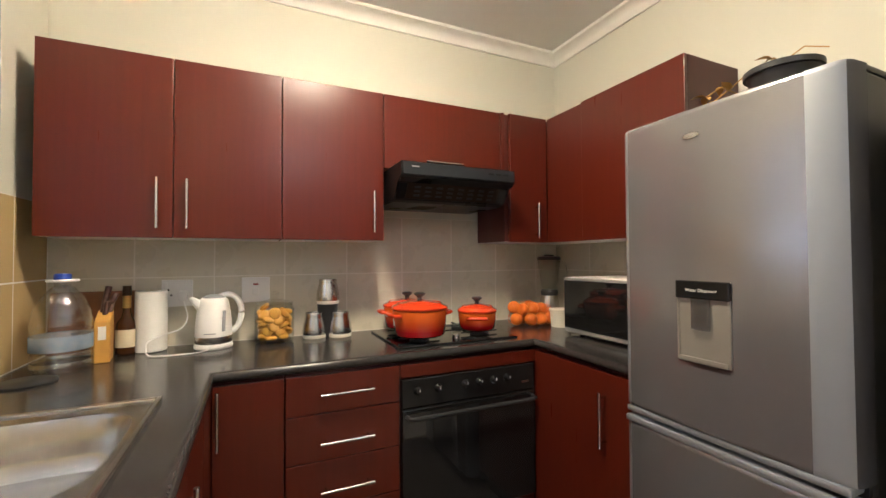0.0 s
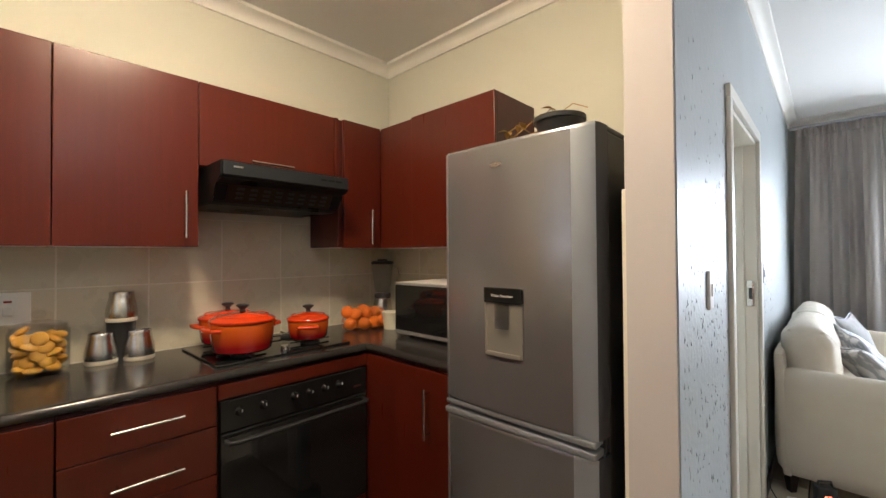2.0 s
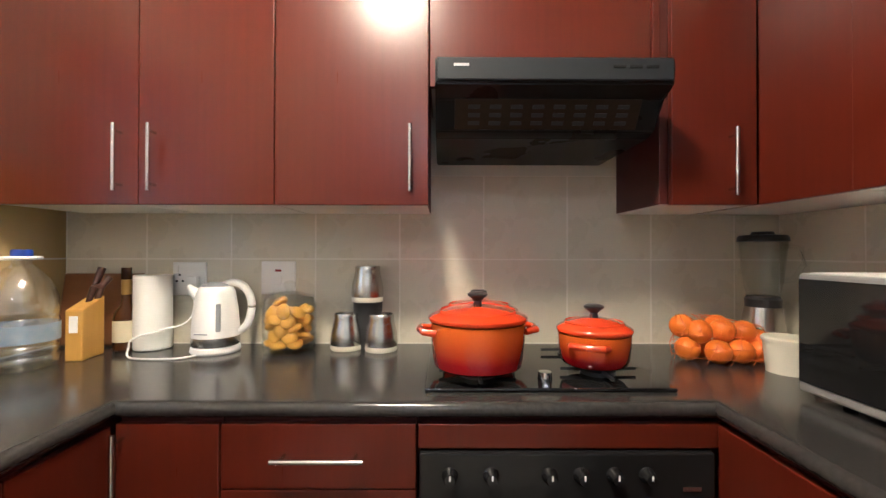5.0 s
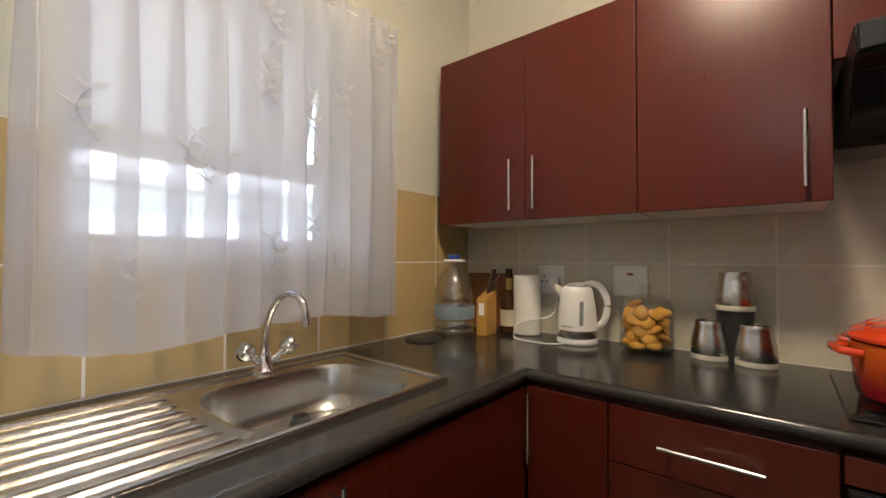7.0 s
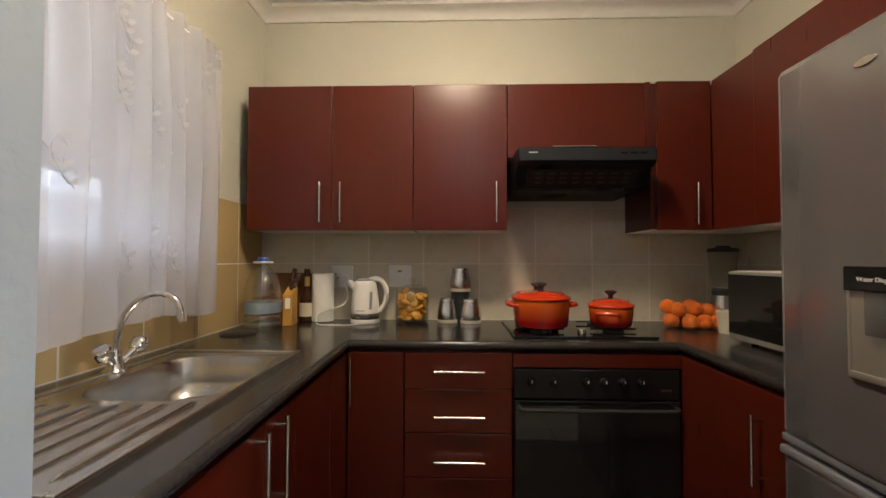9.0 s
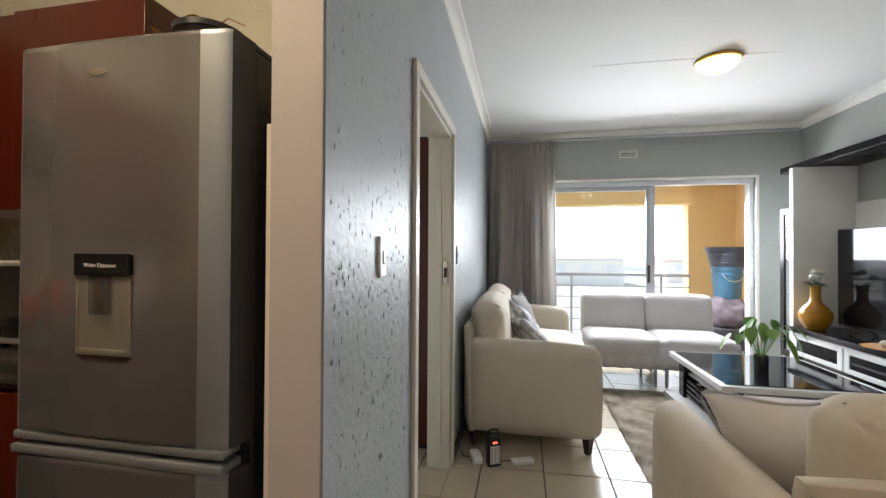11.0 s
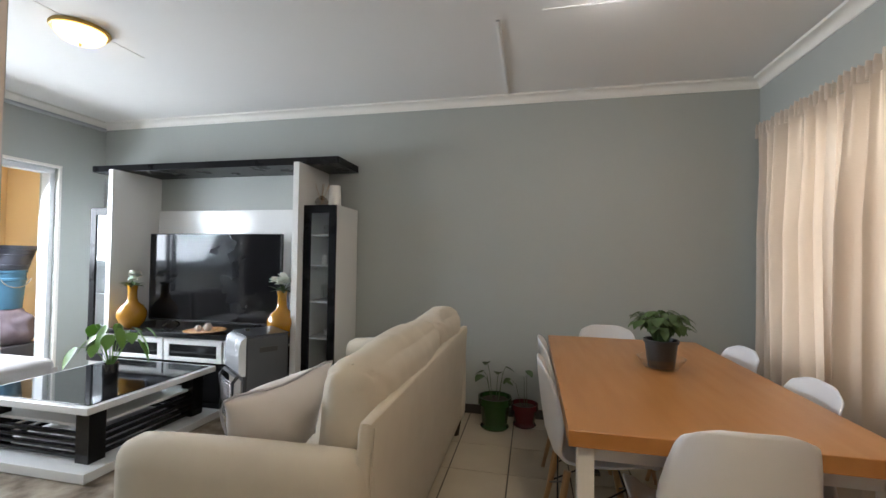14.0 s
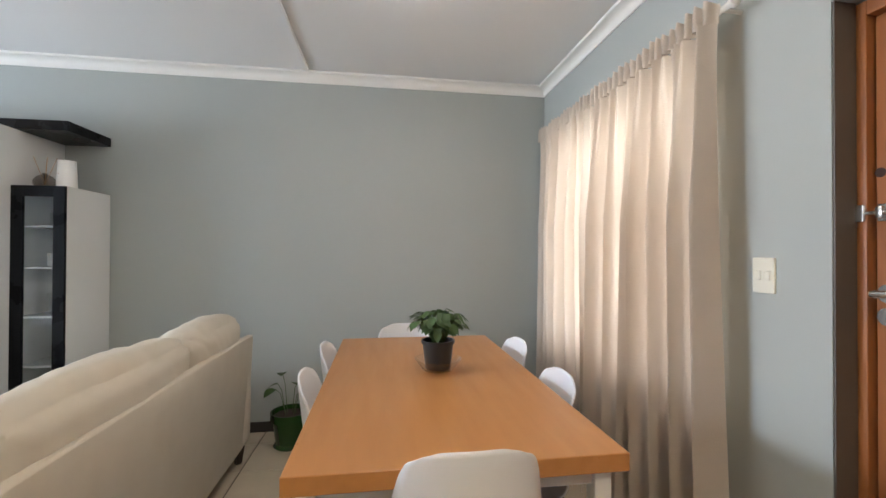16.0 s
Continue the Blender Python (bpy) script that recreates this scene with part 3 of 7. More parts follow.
def wall_plate(name, label, m, w, h, kind, mat_=CREAM_PLASTIC):
    """A plate on a wall; its back lies in the plane y = 0 of m, facing -y."""
    e = thing(name, label, "socket" if kind == "socket" else "switch", m)
    part("plate", box((-w / 2, -0.010, -h / 2), (w / 2, 0, h / 2), 0.003), mat_, e)
    if kind == "rocker":
        part("rocker", box((-0.009, -0.014, -0.02), (0.009, -0.009, 0.02), 0.002), mat_, e)
    elif kind == "double":
        for x in (-0.018, 0.018):
            part("rocker", box((x - 0.010, -0.014, -0.016), (x + 0.010, -0.009, 0.016), 0.002), mat_, e)
    elif kind == "isolator":
        part("rocker", box((-0.013, -0.015, -0.025), (0.013, -0.009, 0.008), 0.002), mat_, e)
        part("indicator", box((-0.011, -0.012, 0.022), (0.011, -0.009, 0.030), 0.001), LED_DULL, e, "red indicator lamp")
    elif kind == "socket":
        for x, z in ((0.012, 0.026), (0.001, 0.004), (0.023, 0.004)):
            part("pin_hole", lathe([(0, 0), (0.0042, 0), (0.0042, 0.001), (0, 0.001)], 10), BLACK_SATIN, e).matrix_basis = pose(x - 0.045, -0.0105, z - 0.012, 90, 0, 0)
        part("rocker", box((-0.052, -0.014, 0.022), (-0.036, -0.009, 0.048), 0.002), mat_, e)
    return e


LED_DULL = mat("dark_red_lens", (0.30, 0.03, 0.02), (0.22, 0.02, 0.015), 8, 0.3)
wall_plate("light_switch", "cream light switch on grey wall", pose(1.662, YN, 1.262), 0.056, 0.122, "rocker", WHITE_PLASTIC)
wall_plate("light_switch", "small switch beside the door frame on grey wall", pose(3.10, YN, 1.262), 0.05, 0.115, "rocker", GREY_PLASTIC)
wall_plate("light_switch", "cream double light switch on blue-grey wall", pose(XW, -0.978, 1.252, 0, 0, 90), 0.082, 0.122, "double")

# ---------------------------------------------------------------- windows and outer doors
w1 = tagged(new("window_1"), "white metal kitchen window with a top-hung sash ajar", "window", "", "structure")
y0, y1, z0, z1 = WIN_K
XF = -0.78
for lo, hi in (((XF, y0, z0), (XF + 0.04, y1, z0 + 0.035)), ((XF, y0, z1 - 0.035), (XF + 0.04, y1, z1)), ((XF, y0, z0 + 0.035), (XF + 0.04, y0 + 0.035, z1 - 0.035)), ((XF, y1 - 0.035, z0 + 0.035), (XF + 0.04, y1, z1 - 0.035)), ((XF, y0 + 0.035, 1.545), (XF + 0.04, y1 - 0.035, 1.615))):
    part("window_frame", box(lo, hi, 0.004), ALU, w1)
p = part("pane", box((XF + 0.016, y0 + 0.036, z0 + 0.036), (XF + 0.020, y1 - 0.036, 1.544)), PANE, w1)
p.visible_shadow = False
sash = part("sash", b_box(b_box(b_box(b_box(bmesh.new(), (-0.02, 0, -0.48), (0.015, 0.035, 0), 0.003), (-0.02, 0.665, -0.48), (0.015, 0.70, 0), 0.003), (-0.02, 0.035, -0.48), (0.015, 0.665, -0.445), 0.003), (-0.02, 0.035, -0.035), (0.015, 0.665, 0), 0.003), ALU, w1)
sash.matrix_basis = pose(XF, y0 + 0.04, z1 - 0.04, 0, 14, 0)
part("pane", box((-0.004, 0.036, -0.444), (0, 0.664, -0.036)), OBSCURE, sash, "obscure glass pane")
part("window_sill", box((-0.80, y0 + 0.001, z0), (XW + 0.012, y1 - 0.001, z0 + 0.012), 0.003), WALL_TILE, w1)

w2 = tagged(new("window_2"), "white metal dining window behind drawn curtains", "window", "", "structure")
y0, y1, z0, z1 = WIN_D
for lo, hi in (((XF, y0, z0), (XF + 0.04, y1, z0 + 0.04)), ((XF, y0, z1 - 0.04), (XF + 0.04, y1, z1)), ((XF, y0, z0 + 0.04), (XF + 0.04, y0 + 0.04, z1 - 0.04)), ((XF, y1 - 0.04, z0 + 0.04), (XF + 0.04, y1, z1 - 0.04)), ((XF, -1.89, z0 + 0.04), (XF + 0.04, -1.85, z1 - 0.04))):
    part("window_frame", box(lo, hi, 0.004), ALU, w2)
for a, b in ((y0 + 0.041, -1.891), (-1.849, y1 - 0.041)):
    p = part("pane", box((XF + 0.016, a, z0 + 0.041), (XF + 0.020, b, z1 - 0.041)), PANE, w2)
    p.visible_shadow = False

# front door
# thin strips over the reveal; its shade is put into their dark colour
REVEAL_SHADE = mat("dark_taupe_reveal_shade", (0.105, 0.09, 0.08), (0.08, 0.068, 0.06), 5, 0.5, 0.06, 0.2, 60)
structure("trim", box((-0.724, -0.7648, 0.0), (XW - 0.002, -0.758, 2.069), 0.002), REVEAL_SHADE, "thin strip carrying the door reveal's shade as dark taupe")
structure("trim", box((-0.724, 0.093, 0.0), (XW - 0.002, 0.0998, 2.069), 0.002), REVEAL_SHADE, "thin strip carrying the door reveal's shade as dark taupe")
fd = tagged(new("door_2"), "varnished orange-brown wooden front door, closed, with a steel bolt", "front door", "", "structure")
XD = -0.755
part("jamb", box((XD - 0.06, -0.763, 0.0), (XD + 0.03, -0.735, 2.065), 0.004), DOOR_WOOD, fd)
part("jamb", box((XD - 0.06, 0.05, 0.0), (XD + 0.03, 0.098, 2.065), 0.004), DOOR_WOOD, fd)
part("head", box((XD - 0.06, -0.735, 2.02), (XD + 0.03, 0.05, 2.065), 0.004), DOOR_WOOD, fd)
leaf = part("leaf", box((XD - 0.045, -0.732, 0.005), (XD, 0.047, 2.017), 0.003), DOOR_WOOD, fd)
for i in range(6):
    part("plank", box((XD, -0.728 + i * 0.128, 0.02), (XD + 0.008, -0.604 + i * 0.128, 2.0), 0.004), DOOR_WOOD, leaf)
bolt = part("barrel_bolt", b_tube(b_box(bmesh.new(), (XD + 0.008, -0.722, 1.420), (XD + 0.014, -0.615, 1.470), 0.002), [(XD + 0.024, -0.752, 1.445), (XD + 0.024, -0.60, 1.445)], 0.007), STEEL, fd, "steel barrel bolt")
for y in (-0.705, -0.65):
    part("guide", box((XD + 0.013, y - 0.009, 1.428), (XD + 0.034, y + 0.009, 1.462), 0.004), STEEL, bolt)
part("knob", tube([(XD + 0.024, -0.678, 1.445), (XD + 0.05, -0.678, 1.430)], [0.005, 0.008], 10), STEEL, bolt)
part("keeper", box((XD + 0.030, -0.760, 1.420), (XD + 0.040, -0.737, 1.470), 0.002), STEEL, fd)
hd = part("door_handle", b_tube(b_tube(bmesh.new(), [(XD + 0.008, -0.695, 1.215), (XD + 0.060, -0.695, 1.215)], 0.011, 12), spline([(XD + 0.058, -0.705, 1.215), (XD + 0.060, -0.66, 1.217), (XD + 0.058, -0.575, 1.213)], 4), 0.0095, 12), STEEL, fd, "satin steel lever handle")
part("rose", tube([(XD + 0.008, -0.695, 1.215), (XD + 0.017, -0.695, 1.215)], 0.026, 20), STEEL, hd)
esc = part("escutcheon", tube([(XD + 0.008, -0.695, 1.150), (XD + 0.017, -0.695, 1.150)], 0.026, 20), STEEL, fd, "round steel key plate")
part("keyhole", box((XD + 0.0165, -0.699, 1.138), (XD + 0.0185, -0.691, 1.162), 0.001), BLACK_SATIN, esc)
part("knot", tube([(XD + 0.0075, -0.716, 1.56), (XD + 0.0095, -0.716, 1.56)], 0.014, 14), mat("dark_wood_knot", (0.05, 0.018, 0.008), (0.03, 0.01, 0.005), 60, 0.5), leaf)

# balcony sliding door
bd = tagged(new("door_3"), "aluminium sliding balcony door standing half open", "sliding door", "", "structure")
y0, y1, zt = -2.50, -0.30, 2.10
for lo, hi in (((5.46, y0, zt - 0.05), (5.56, y1, zt)), ((5.46, y0, 0), (5.56, y0 + 0.045, zt - 0.05)), ((5.46, y1 - 0.045, 0), (5.56, y1, zt - 0.05)), ((5.46, y0 + 0.045, 0), (5.56, y1 - 0.045, 0.03))):
    part("door_frame", box(lo, hi, 0.004), ALU, bd)
for lo_, hi_, x in ((-1.53, -0.35, 5.52), (-1.475, -0.345, 5.485)):
    s = part("sliding_panel", b_box(b_box(b_box(b_box(bmesh.new(), (x, lo_, 0.03), (x + 0.03, lo_ + 0.05, 2.05), 0.003), (x, hi_ - 0.05, 0.03), (x + 0.03, hi_, 2.05), 0.003), (x, lo_ + 0.05, 0.03), (x + 0.03, hi_ - 0.05, 0.09), 0.003), (x, lo_ + 0.05, 2.0), (x + 0.03, hi_ - 0.05, 2.05), 0.003), ALU_GREY, bd)
    p = part("pane", box((x + 0.013, lo_ + 0.051, 0.091), (x + 0.017, hi_ - 0.051, 1.999)), PANE, s)
    p.visible_shadow = False
part("door_pull", box((5.47, -1.468, 0.95), (5.485, -1.44, 1.15), 0.004), BLACK_PLASTIC, bd)
for lo, hi in (((XE - 0.012, y0 - 0.03, 0), (XE, y0, zt)), ((XE - 0.012, y0 - 0.03, zt), (XE, y1 + 0.03, zt + 0.03)), ((XE - 0.012, y1, 0), (XE, y1 + 0.03, zt))):
    structure("trim", box(lo, hi, 0.003), CORNICE_WHITE, "white door surround")
vent = thing("air_vent", "small louvred air brick high on the grey wall", "air vent", pose(XE, -1.222, 2.403, 0, 0, -90))
part("frame", b_box(b_box(b_box(b_box(bmesh.new(), (-0.095, -0.008, 0.03), (0.095, 0, 0.04)), (-0.095, -0.008, -0.04), (0.095, 0, -0.03)), (-0.095, -0.008, -0.03), (-0.085, 0, 0.03)), (0.085, -0.008, -0.03), (0.095, 0, 0.03)), CORNICE_WHITE, vent)
part("backing", box((-0.085, -0.002, -0.03), (0.085, 0, 0.03)), BLACK_SATIN, vent)
for z in (-0.019, 0.0, 0.019):
    part("slat", box((-0.085, -0.008, z - 0.004), (0.085, -0.003, z + 0.004), 0.001), CORNICE_WHITE, vent)

# ---------------------------------------------------------------- outside
structure("balcony_floor", box((5.65, -2.95, -0.15), (7.05, 1.6, -0.02)), TERRACE, "pale tiled balcony floor")
structure("balcony_wall_south", box((5.65, -3.15, -0.02), (6.70, -2.88, 2.5)), BALCONY_YELLOW, "ochre plastered balcony wall")
structure("balcony_pier", box((6.70, -3.15, -0.02), (6.90, -2.30, 2.5)), BALCONY_YELLOW, "ochre plastered balcony pier")
structure("balcony_beam", box((6.55, -2.32, 1.96), (6.85, 1.6, 2.5)), BALCONY_YELLOW, "ochre plastered balcony beam")
structure("balcony_wall_north", box((5.65, 1.4, -0.02), (6.85, 1.6, 1.96)), BALCONY_YELLOW)
structure("balcony_ceiling", box((5.65, -3.1, 2.5), (7.1, 1.7, 2.62)), BALCONY_YELLOW)
rail = thing("balcony_railing", "grey painted steel balcony railing with horizontal bars", "railing", pose(6.70, 0, 0))
part("handrail", tube([(0, -2.32, 0.98), (0, 1.4, 0.98)], 0.025, 12), ALU_GREY, rail)
for z in (0.18, 0.34, 0.50, 0.66, 0.82):
    part("bar", tube([(0, -2.32, z), (0, 1.4, z)], 0.010, 8), ALU_GREY, rail)
for y in (-1.95, -0.75, 0.45):
    part("post", box((-0.018, y - 0.018, -0.02), (0.018, y + 0.018, 0.975), 0.003), ALU_GREY, rail)

HAZE = bpy.data.materials.new("bright_haze")
HAZE.use_nodes = True
HAZE.node_tree.nodes["Principled BSDF"].inputs["Base Color"].default_value = (0.8, 0.8, 0.8, 1)
HAZE.node_tree.nodes["Principled BSDF"].inputs["Emission Color"].default_value = (0.96, 0.98, 1.0, 1)
HAZE.node_tree.nodes["Principled BSDF"].inputs["Emission Strength"].default_value = 1.6
HAZE_WEST = HAZE.copy()
HAZE_WEST.node_tree.nodes["Principled BSDF"].inputs["Emission Strength"].default_value = 0.5
structure("backdrop", box((-121, -200, -4), (-120, 200, 90)), HAZE_WEST, "bright hazy sky beyond the kitchen window")
structure("backdrop", box((160, -260, -4), (161, 260, 90)), HAZE, "bright hazy sky beyond the balcony")
# ground, roof and window colours are paled to carry the haze of distance
GROUND = mat("dry_grass_and_paving", (0.46, 0.44, 0.39), (0.38, 0.37, 0.31), 0.15, 0.95, 0.03, 0.3, 3)
structure("ground", box((-400, -400, -3.4), (500, 500, -3.2)), GROUND, "paved and grassy ground far below")
ROOF_TILE = mat("haze_paled_roof_tile", (0.52, 0.40, 0.35), (0.45, 0.34, 0.30), 1.0, 0.8, 0.05, 0.3, 8)
ROOF_PALE = mat("pale_grey_roof", (0.50, 0.50, 0.50), (0.42, 0.42, 0.42), 0.6, 0.7)
WINDOW_HAZED = mat("hazed_window_glass", (0.54, 0.57, 0.60), (0.58, 0.60, 0.62), 2.0, 0.4)


def house(label, x0, x1, y0, y1, base, eave, ridge, roof_mat, face, nwin, storeys):
    """A plastered block with pitched roof and rows of windows on one face ('e' or 'w')."""
    e = thing("apartment_building", label, "building", pose(x0, y0, base))
    w, d, h, rr = x1 - x0, y1 - y0, eave - base, ridge - base
    part("wall", box((0, 0, 0), (w, d, h)), FACADE_WHITE, e)
    bm = bmesh.new()
    o = 0.4
    a = [bm.verts.new(c) for c in ((-o, -o, h), (w + o, -o, h), (w + o, d + o, h), (-o, d + o, h))]
    a2 = [bm.verts.new((v.co.x, v.co.y, h + 0.18)) for v in a]
    r0, r1 = bm.verts.new((w / 2, 1.0, rr)), bm.verts.new((w / 2, d - 1.0, rr))
    bm.faces.new(a[::-1])
    for i in range(4):
        bm.faces.new((a[i], a[(i + 1) % 4], a2[(i + 1) % 4], a2[i]))
    bm.faces.new((a2[0], a2[1], r0))
    bm.faces.new((a2[1], a2[2], r1, r0))
    bm.faces.new((a2[2], a2[3], r1))
    bm.faces.new((a2[3], a2[0], r0, r1))
    part("roof", bm, roof_mat, e)
    for s in range(storeys):
        for i in range(nwin):
            yy = d * (i + 0.5) / nwin
            zz = 1.9 + s * 2.9
            x = w if face == "e" else 0.0
            sg = 1 if face == "e" else -1
            win = part("window", b_box(b_box(b_box(b_box(bmesh.new(), (x - 0.02, yy - 0.65, zz), (x + sg * 0.05, yy - 0.58, zz + 1.1)), (x - 0.02, yy + 0.58, zz), (x + sg * 0.05, yy + 0.65, zz + 1.1)), (x - 0.02, yy - 0.58, zz + 1.03), (x + sg * 0.05, yy + 0.58, zz + 1.1)), (x - 0.02, yy - 0.58, zz), (x + sg * 0.05, yy + 0.58, zz + 0.07)), ALU, e)
            part("pane", box((min(x, x + sg * 0.02), yy - 0.58, zz + 0.07), (max(x, x + sg * 0.02), yy + 0.58, zz + 1.03)), WINDOW_HAZED, win)
    return e


house("white plastered apartment block across the yard with a pale roof", -22, -12, -14, 16, -3.2, 3.1, 4.3, ROOF_PALE, "e", 9, 2)
house("distant pale apartment block with tiled roof", 70, 80, -52, -22, -3.2, 0.2, 1.6, ROOF_TILE, "w", 8, 1)
house("distant pale apartment block with tiled roof", 62, 71, -14, 10, -3.2, 0.4, 1.9, ROOF_PALE, "w", 7, 1)
house("distant pale apartment block with tiled roof", 95, 104, 18, 60, -3.2, 1.0, 2.8, ROOF_TILE, "w", 9, 1)

# ---------------------------------------------------------------- kitchen
def bar_handle(parent, a, b, out, r=0.0055):
    """A straight bar handle on two standoffs. out: the way from the door to the bar."""
    a, b, out = Vector(a), Vector(b), Vector(out)
    d = (b - a).normalized()
    h = part("handle", tube([a + out, b + out], r, 10), STEEL, parent, "brushed steel bar handle")
    for p in (a + d * 0.02, b - d * 0.02):
        part("standoff", tube([p, p + out], 0.004, 8), STEEL, h)
    return h


def wall_cabinet(label, lo, hi, doors):
    """A hung cabinet; doors: (lo, hi, handle) with boxes in the room's metres."""
    e = thing("wall_cabinet", label, "kitchen cabinet", pose(*lo))
    inv = Vector(lo)
    part("body", box((0, 0, 0), Vector(hi) - inv, 0.002), MAHOGANY_EDGE, e)
    part("underside", box((0.004, 0.004, -0.003), (hi[0] - lo[0] - 0.004, hi[1] - lo[1] - 0.004, 0)), WHITE_PLASTIC, e, "white melamine underside")
    for dl, dh, hdl in doors:
        d = part("door", box(Vector(dl) - inv, Vector(dh) - inv, 0.0022), MAHOGANY, e)
        if hdl:
            bar_handle(d, Vector(hdl[0]) - inv, Vector(hdl[1]) - inv, hdl[2])
    return e


UZ0, UZ1, UY = 1.42, 2.113, 1.985
G = 0.0015
S = (0, -0.032, 0)
for x0, x1, hx in ((-0.575, -0.165, -0.213), (-0.165, 0.225, -0.116), (0.225, 0.670, 0.617)):
    wall_cabinet("mahogany laminate wall cabinet, closed, with a steel bar handle", (x0 + G, UY + 0.019, UZ0 + 0.004), (x1 - G, YK - 0.012, UZ1), [((x0 + G, UY, UZ0), (x1 - G, UY + 0.018, UZ1), ((hx, UY, 1.455), (hx, UY, 1.645), S))])
wall_cabinet("mahogany laminate flap cabinet above the cooker hood", (0.670 + G, UY + 0.019, 1.768), (1.31, YK - 0.012, UZ1), [((0.670 + G, UY, 1.762), (1.31, UY + 0.018, UZ1), ((0.874, UY, 1.805), (1.074, UY, 1.805), S))])
wall_cabinet("mahogany laminate corner wall cabinet with a steel bar handle", (1.335, UY + 0.0, UZ0 + 0.004), (1.60, YK - 0.012, UZ1 - 0.004), [((1.357, UY - 0.025, UZ0), (1.60, UY - 0.005, UZ1 - 0.004), ((1.521, UY - 0.025, 1.443), (1.521, UY - 0.025, 1.632), S))])
single("filler_panel", box((1.3115, UY - 0.010, UZ0 + 0.33), (1.334, UY + 0.25, UZ1), 0.002), MAHOGANY, "narrow mahogany filler strip between wall cabinets", "cabinet panel")
wall_cabinet("mahogany laminate wall cabinet above the microwave", (1.622, 1.69, UZ0 + 0.004), (XK - 0.002, YK - 0.014, UZ1 - 0.006), [((1.602, 1.692, UZ0), (1.62, 1.958, UZ1 - 0.006), None)])
wall_cabinet("mahogany laminate wall cabinet beside the fridge", (1.616, 1.146, UZ0 + 0.004), (XK - 0.002, 1.688, UZ1), [((1.597, 1.146, UZ0), (1.615, 1.689, UZ1), None)])

# base units
BY, WX, EX = 1.728, -0.028, 1.332


def base_unit(label, lo, hi, fronts):
    e = thing("base_cabinet", label, "kitchen cabinet", pose(*lo))
    o = Vector(lo)
    part("body", box((0, 0, 0.10), Vector(hi) - o, 0.002), MAHOGANY_EDGE, e)
    part("plinth", box((0.03, 0.03, 0), (hi[0] - lo[0] - 0.03, hi[1] - lo[1] - 0.03, 0.10)), SKIRT_DARK, e)
    for nm, dl, dh, hdl in fronts:
        d = part(nm, box(Vector(dl) - o, Vector(dh) - o, 0.002), MAHOGANY, e)
        if hdl:
            bar_handle(d, Vector(hdl[0]) - o, Vector(hdl[1]) - o, hdl[2])
    return e


CZ = TOP - 0.038
base_unit("mahogany base cabinet in the corner with a steel bar handle", (-0.009, BY + 0.001, 0), (0.219, YK - 0.004, CZ), [("door", (-0.008, BY - 0.018, 0.11), (0.218, BY, CZ - 0.012), ((0.009, BY - 0.018, 0.70), (0.009, BY - 0.018, 0.895), S))])
base_unit("mahogany drawer unit with three drawers and steel bar handles", (0.222, BY + 0.001, 0), (0.652, YK - 0.004, CZ),
          [("drawer", (0.223, BY - 0.018, z0), (0.651, BY, z1), ((0.342, BY - 0.018, zh), (0.540, BY - 0.018, zh), S)) for z0, z1, zh in ((0.764, CZ - 0.012, 0.838), (0.591, 0.761, 0.661), (0.415, 0.588, 0.486))] + [("drawer", (0.223, BY - 0.018, 0.11), (0.651, BY, 0.412), None)])
base_unit("mahogany housing around the built-in oven", (0.655, BY + 0.02, 0), (1.308, YK - 0.004, CZ), [("panel", (0.656, BY - 0.018, 0.852), (1.330, BY, CZ - 0.012), None), ("panel", (0.656, BY - 0.018, 0.11), (1.307, BY, 0.245), None)])
base_unit("mahogany base cabinet below the microwave with a steel bar handle", (EX + 0.001, 1.142, 0), (XK - 0.004, YK - 0.006, CZ), [("door", (EX - 0.018, 1.145, 0.11), (EX, 1.705, CZ - 0.012), ((EX - 0.018, 1.281, 0.63), (EX - 0.018, 1.281, 0.835), (-0.032, 0, 0)))])
E_ = (0.032, 0, 0)
base_unit("mahogany sink base cabinet with two doors and steel bar handles", (XW + 0.004, YN2 + 0.012, 0), (WX - 0.001, 1.30, 0.70), [("door", (WX, 0.50, 0.11), (WX + 0.018, 0.987, CZ - 0.012), ((WX + 0.018, 0.938, 0.70), (WX + 0.018, 0.938, 0.905), E_)), ("door", (WX, 0.990, 0.11), (WX + 0.018, 1.48, CZ - 0.012), ((WX + 0.018, 1.037, 0.70), (WX + 0.018, 1.037, 0.905), E_))])
base_unit("mahogany corner base cabinet below the worktop", (XW + 0.004, 1.49, 0), (WX - 0.001, YK - 0.004, CZ), [("panel", (WX, 1.483, 0.11), (WX + 0.018, 1.70, CZ - 0.012), None)])


def worktop_slab():
    """U-shaped worktop, cut out for the sink."""
    bm = bmesh.new()
    xs = (XW + 0.004, -0.52, -0.118, -0.025, 1.33, XK - 0.004)
    ys = (YN2 + 0.012, 0.61, 1.14, 1.44, 1.725, YK - 0.004)
    for i in range(5):
        for j in range(5):
            hole = i == 1 and j in (1, 2)
            if (i < 3 and not hole) or (i == 3 and j == 4) or (i == 4 and j > 1):
                b_box(bm, (xs[i], ys[j], CZ), (xs[i + 1], ys[j + 1], TOP))
    return weld(bm)


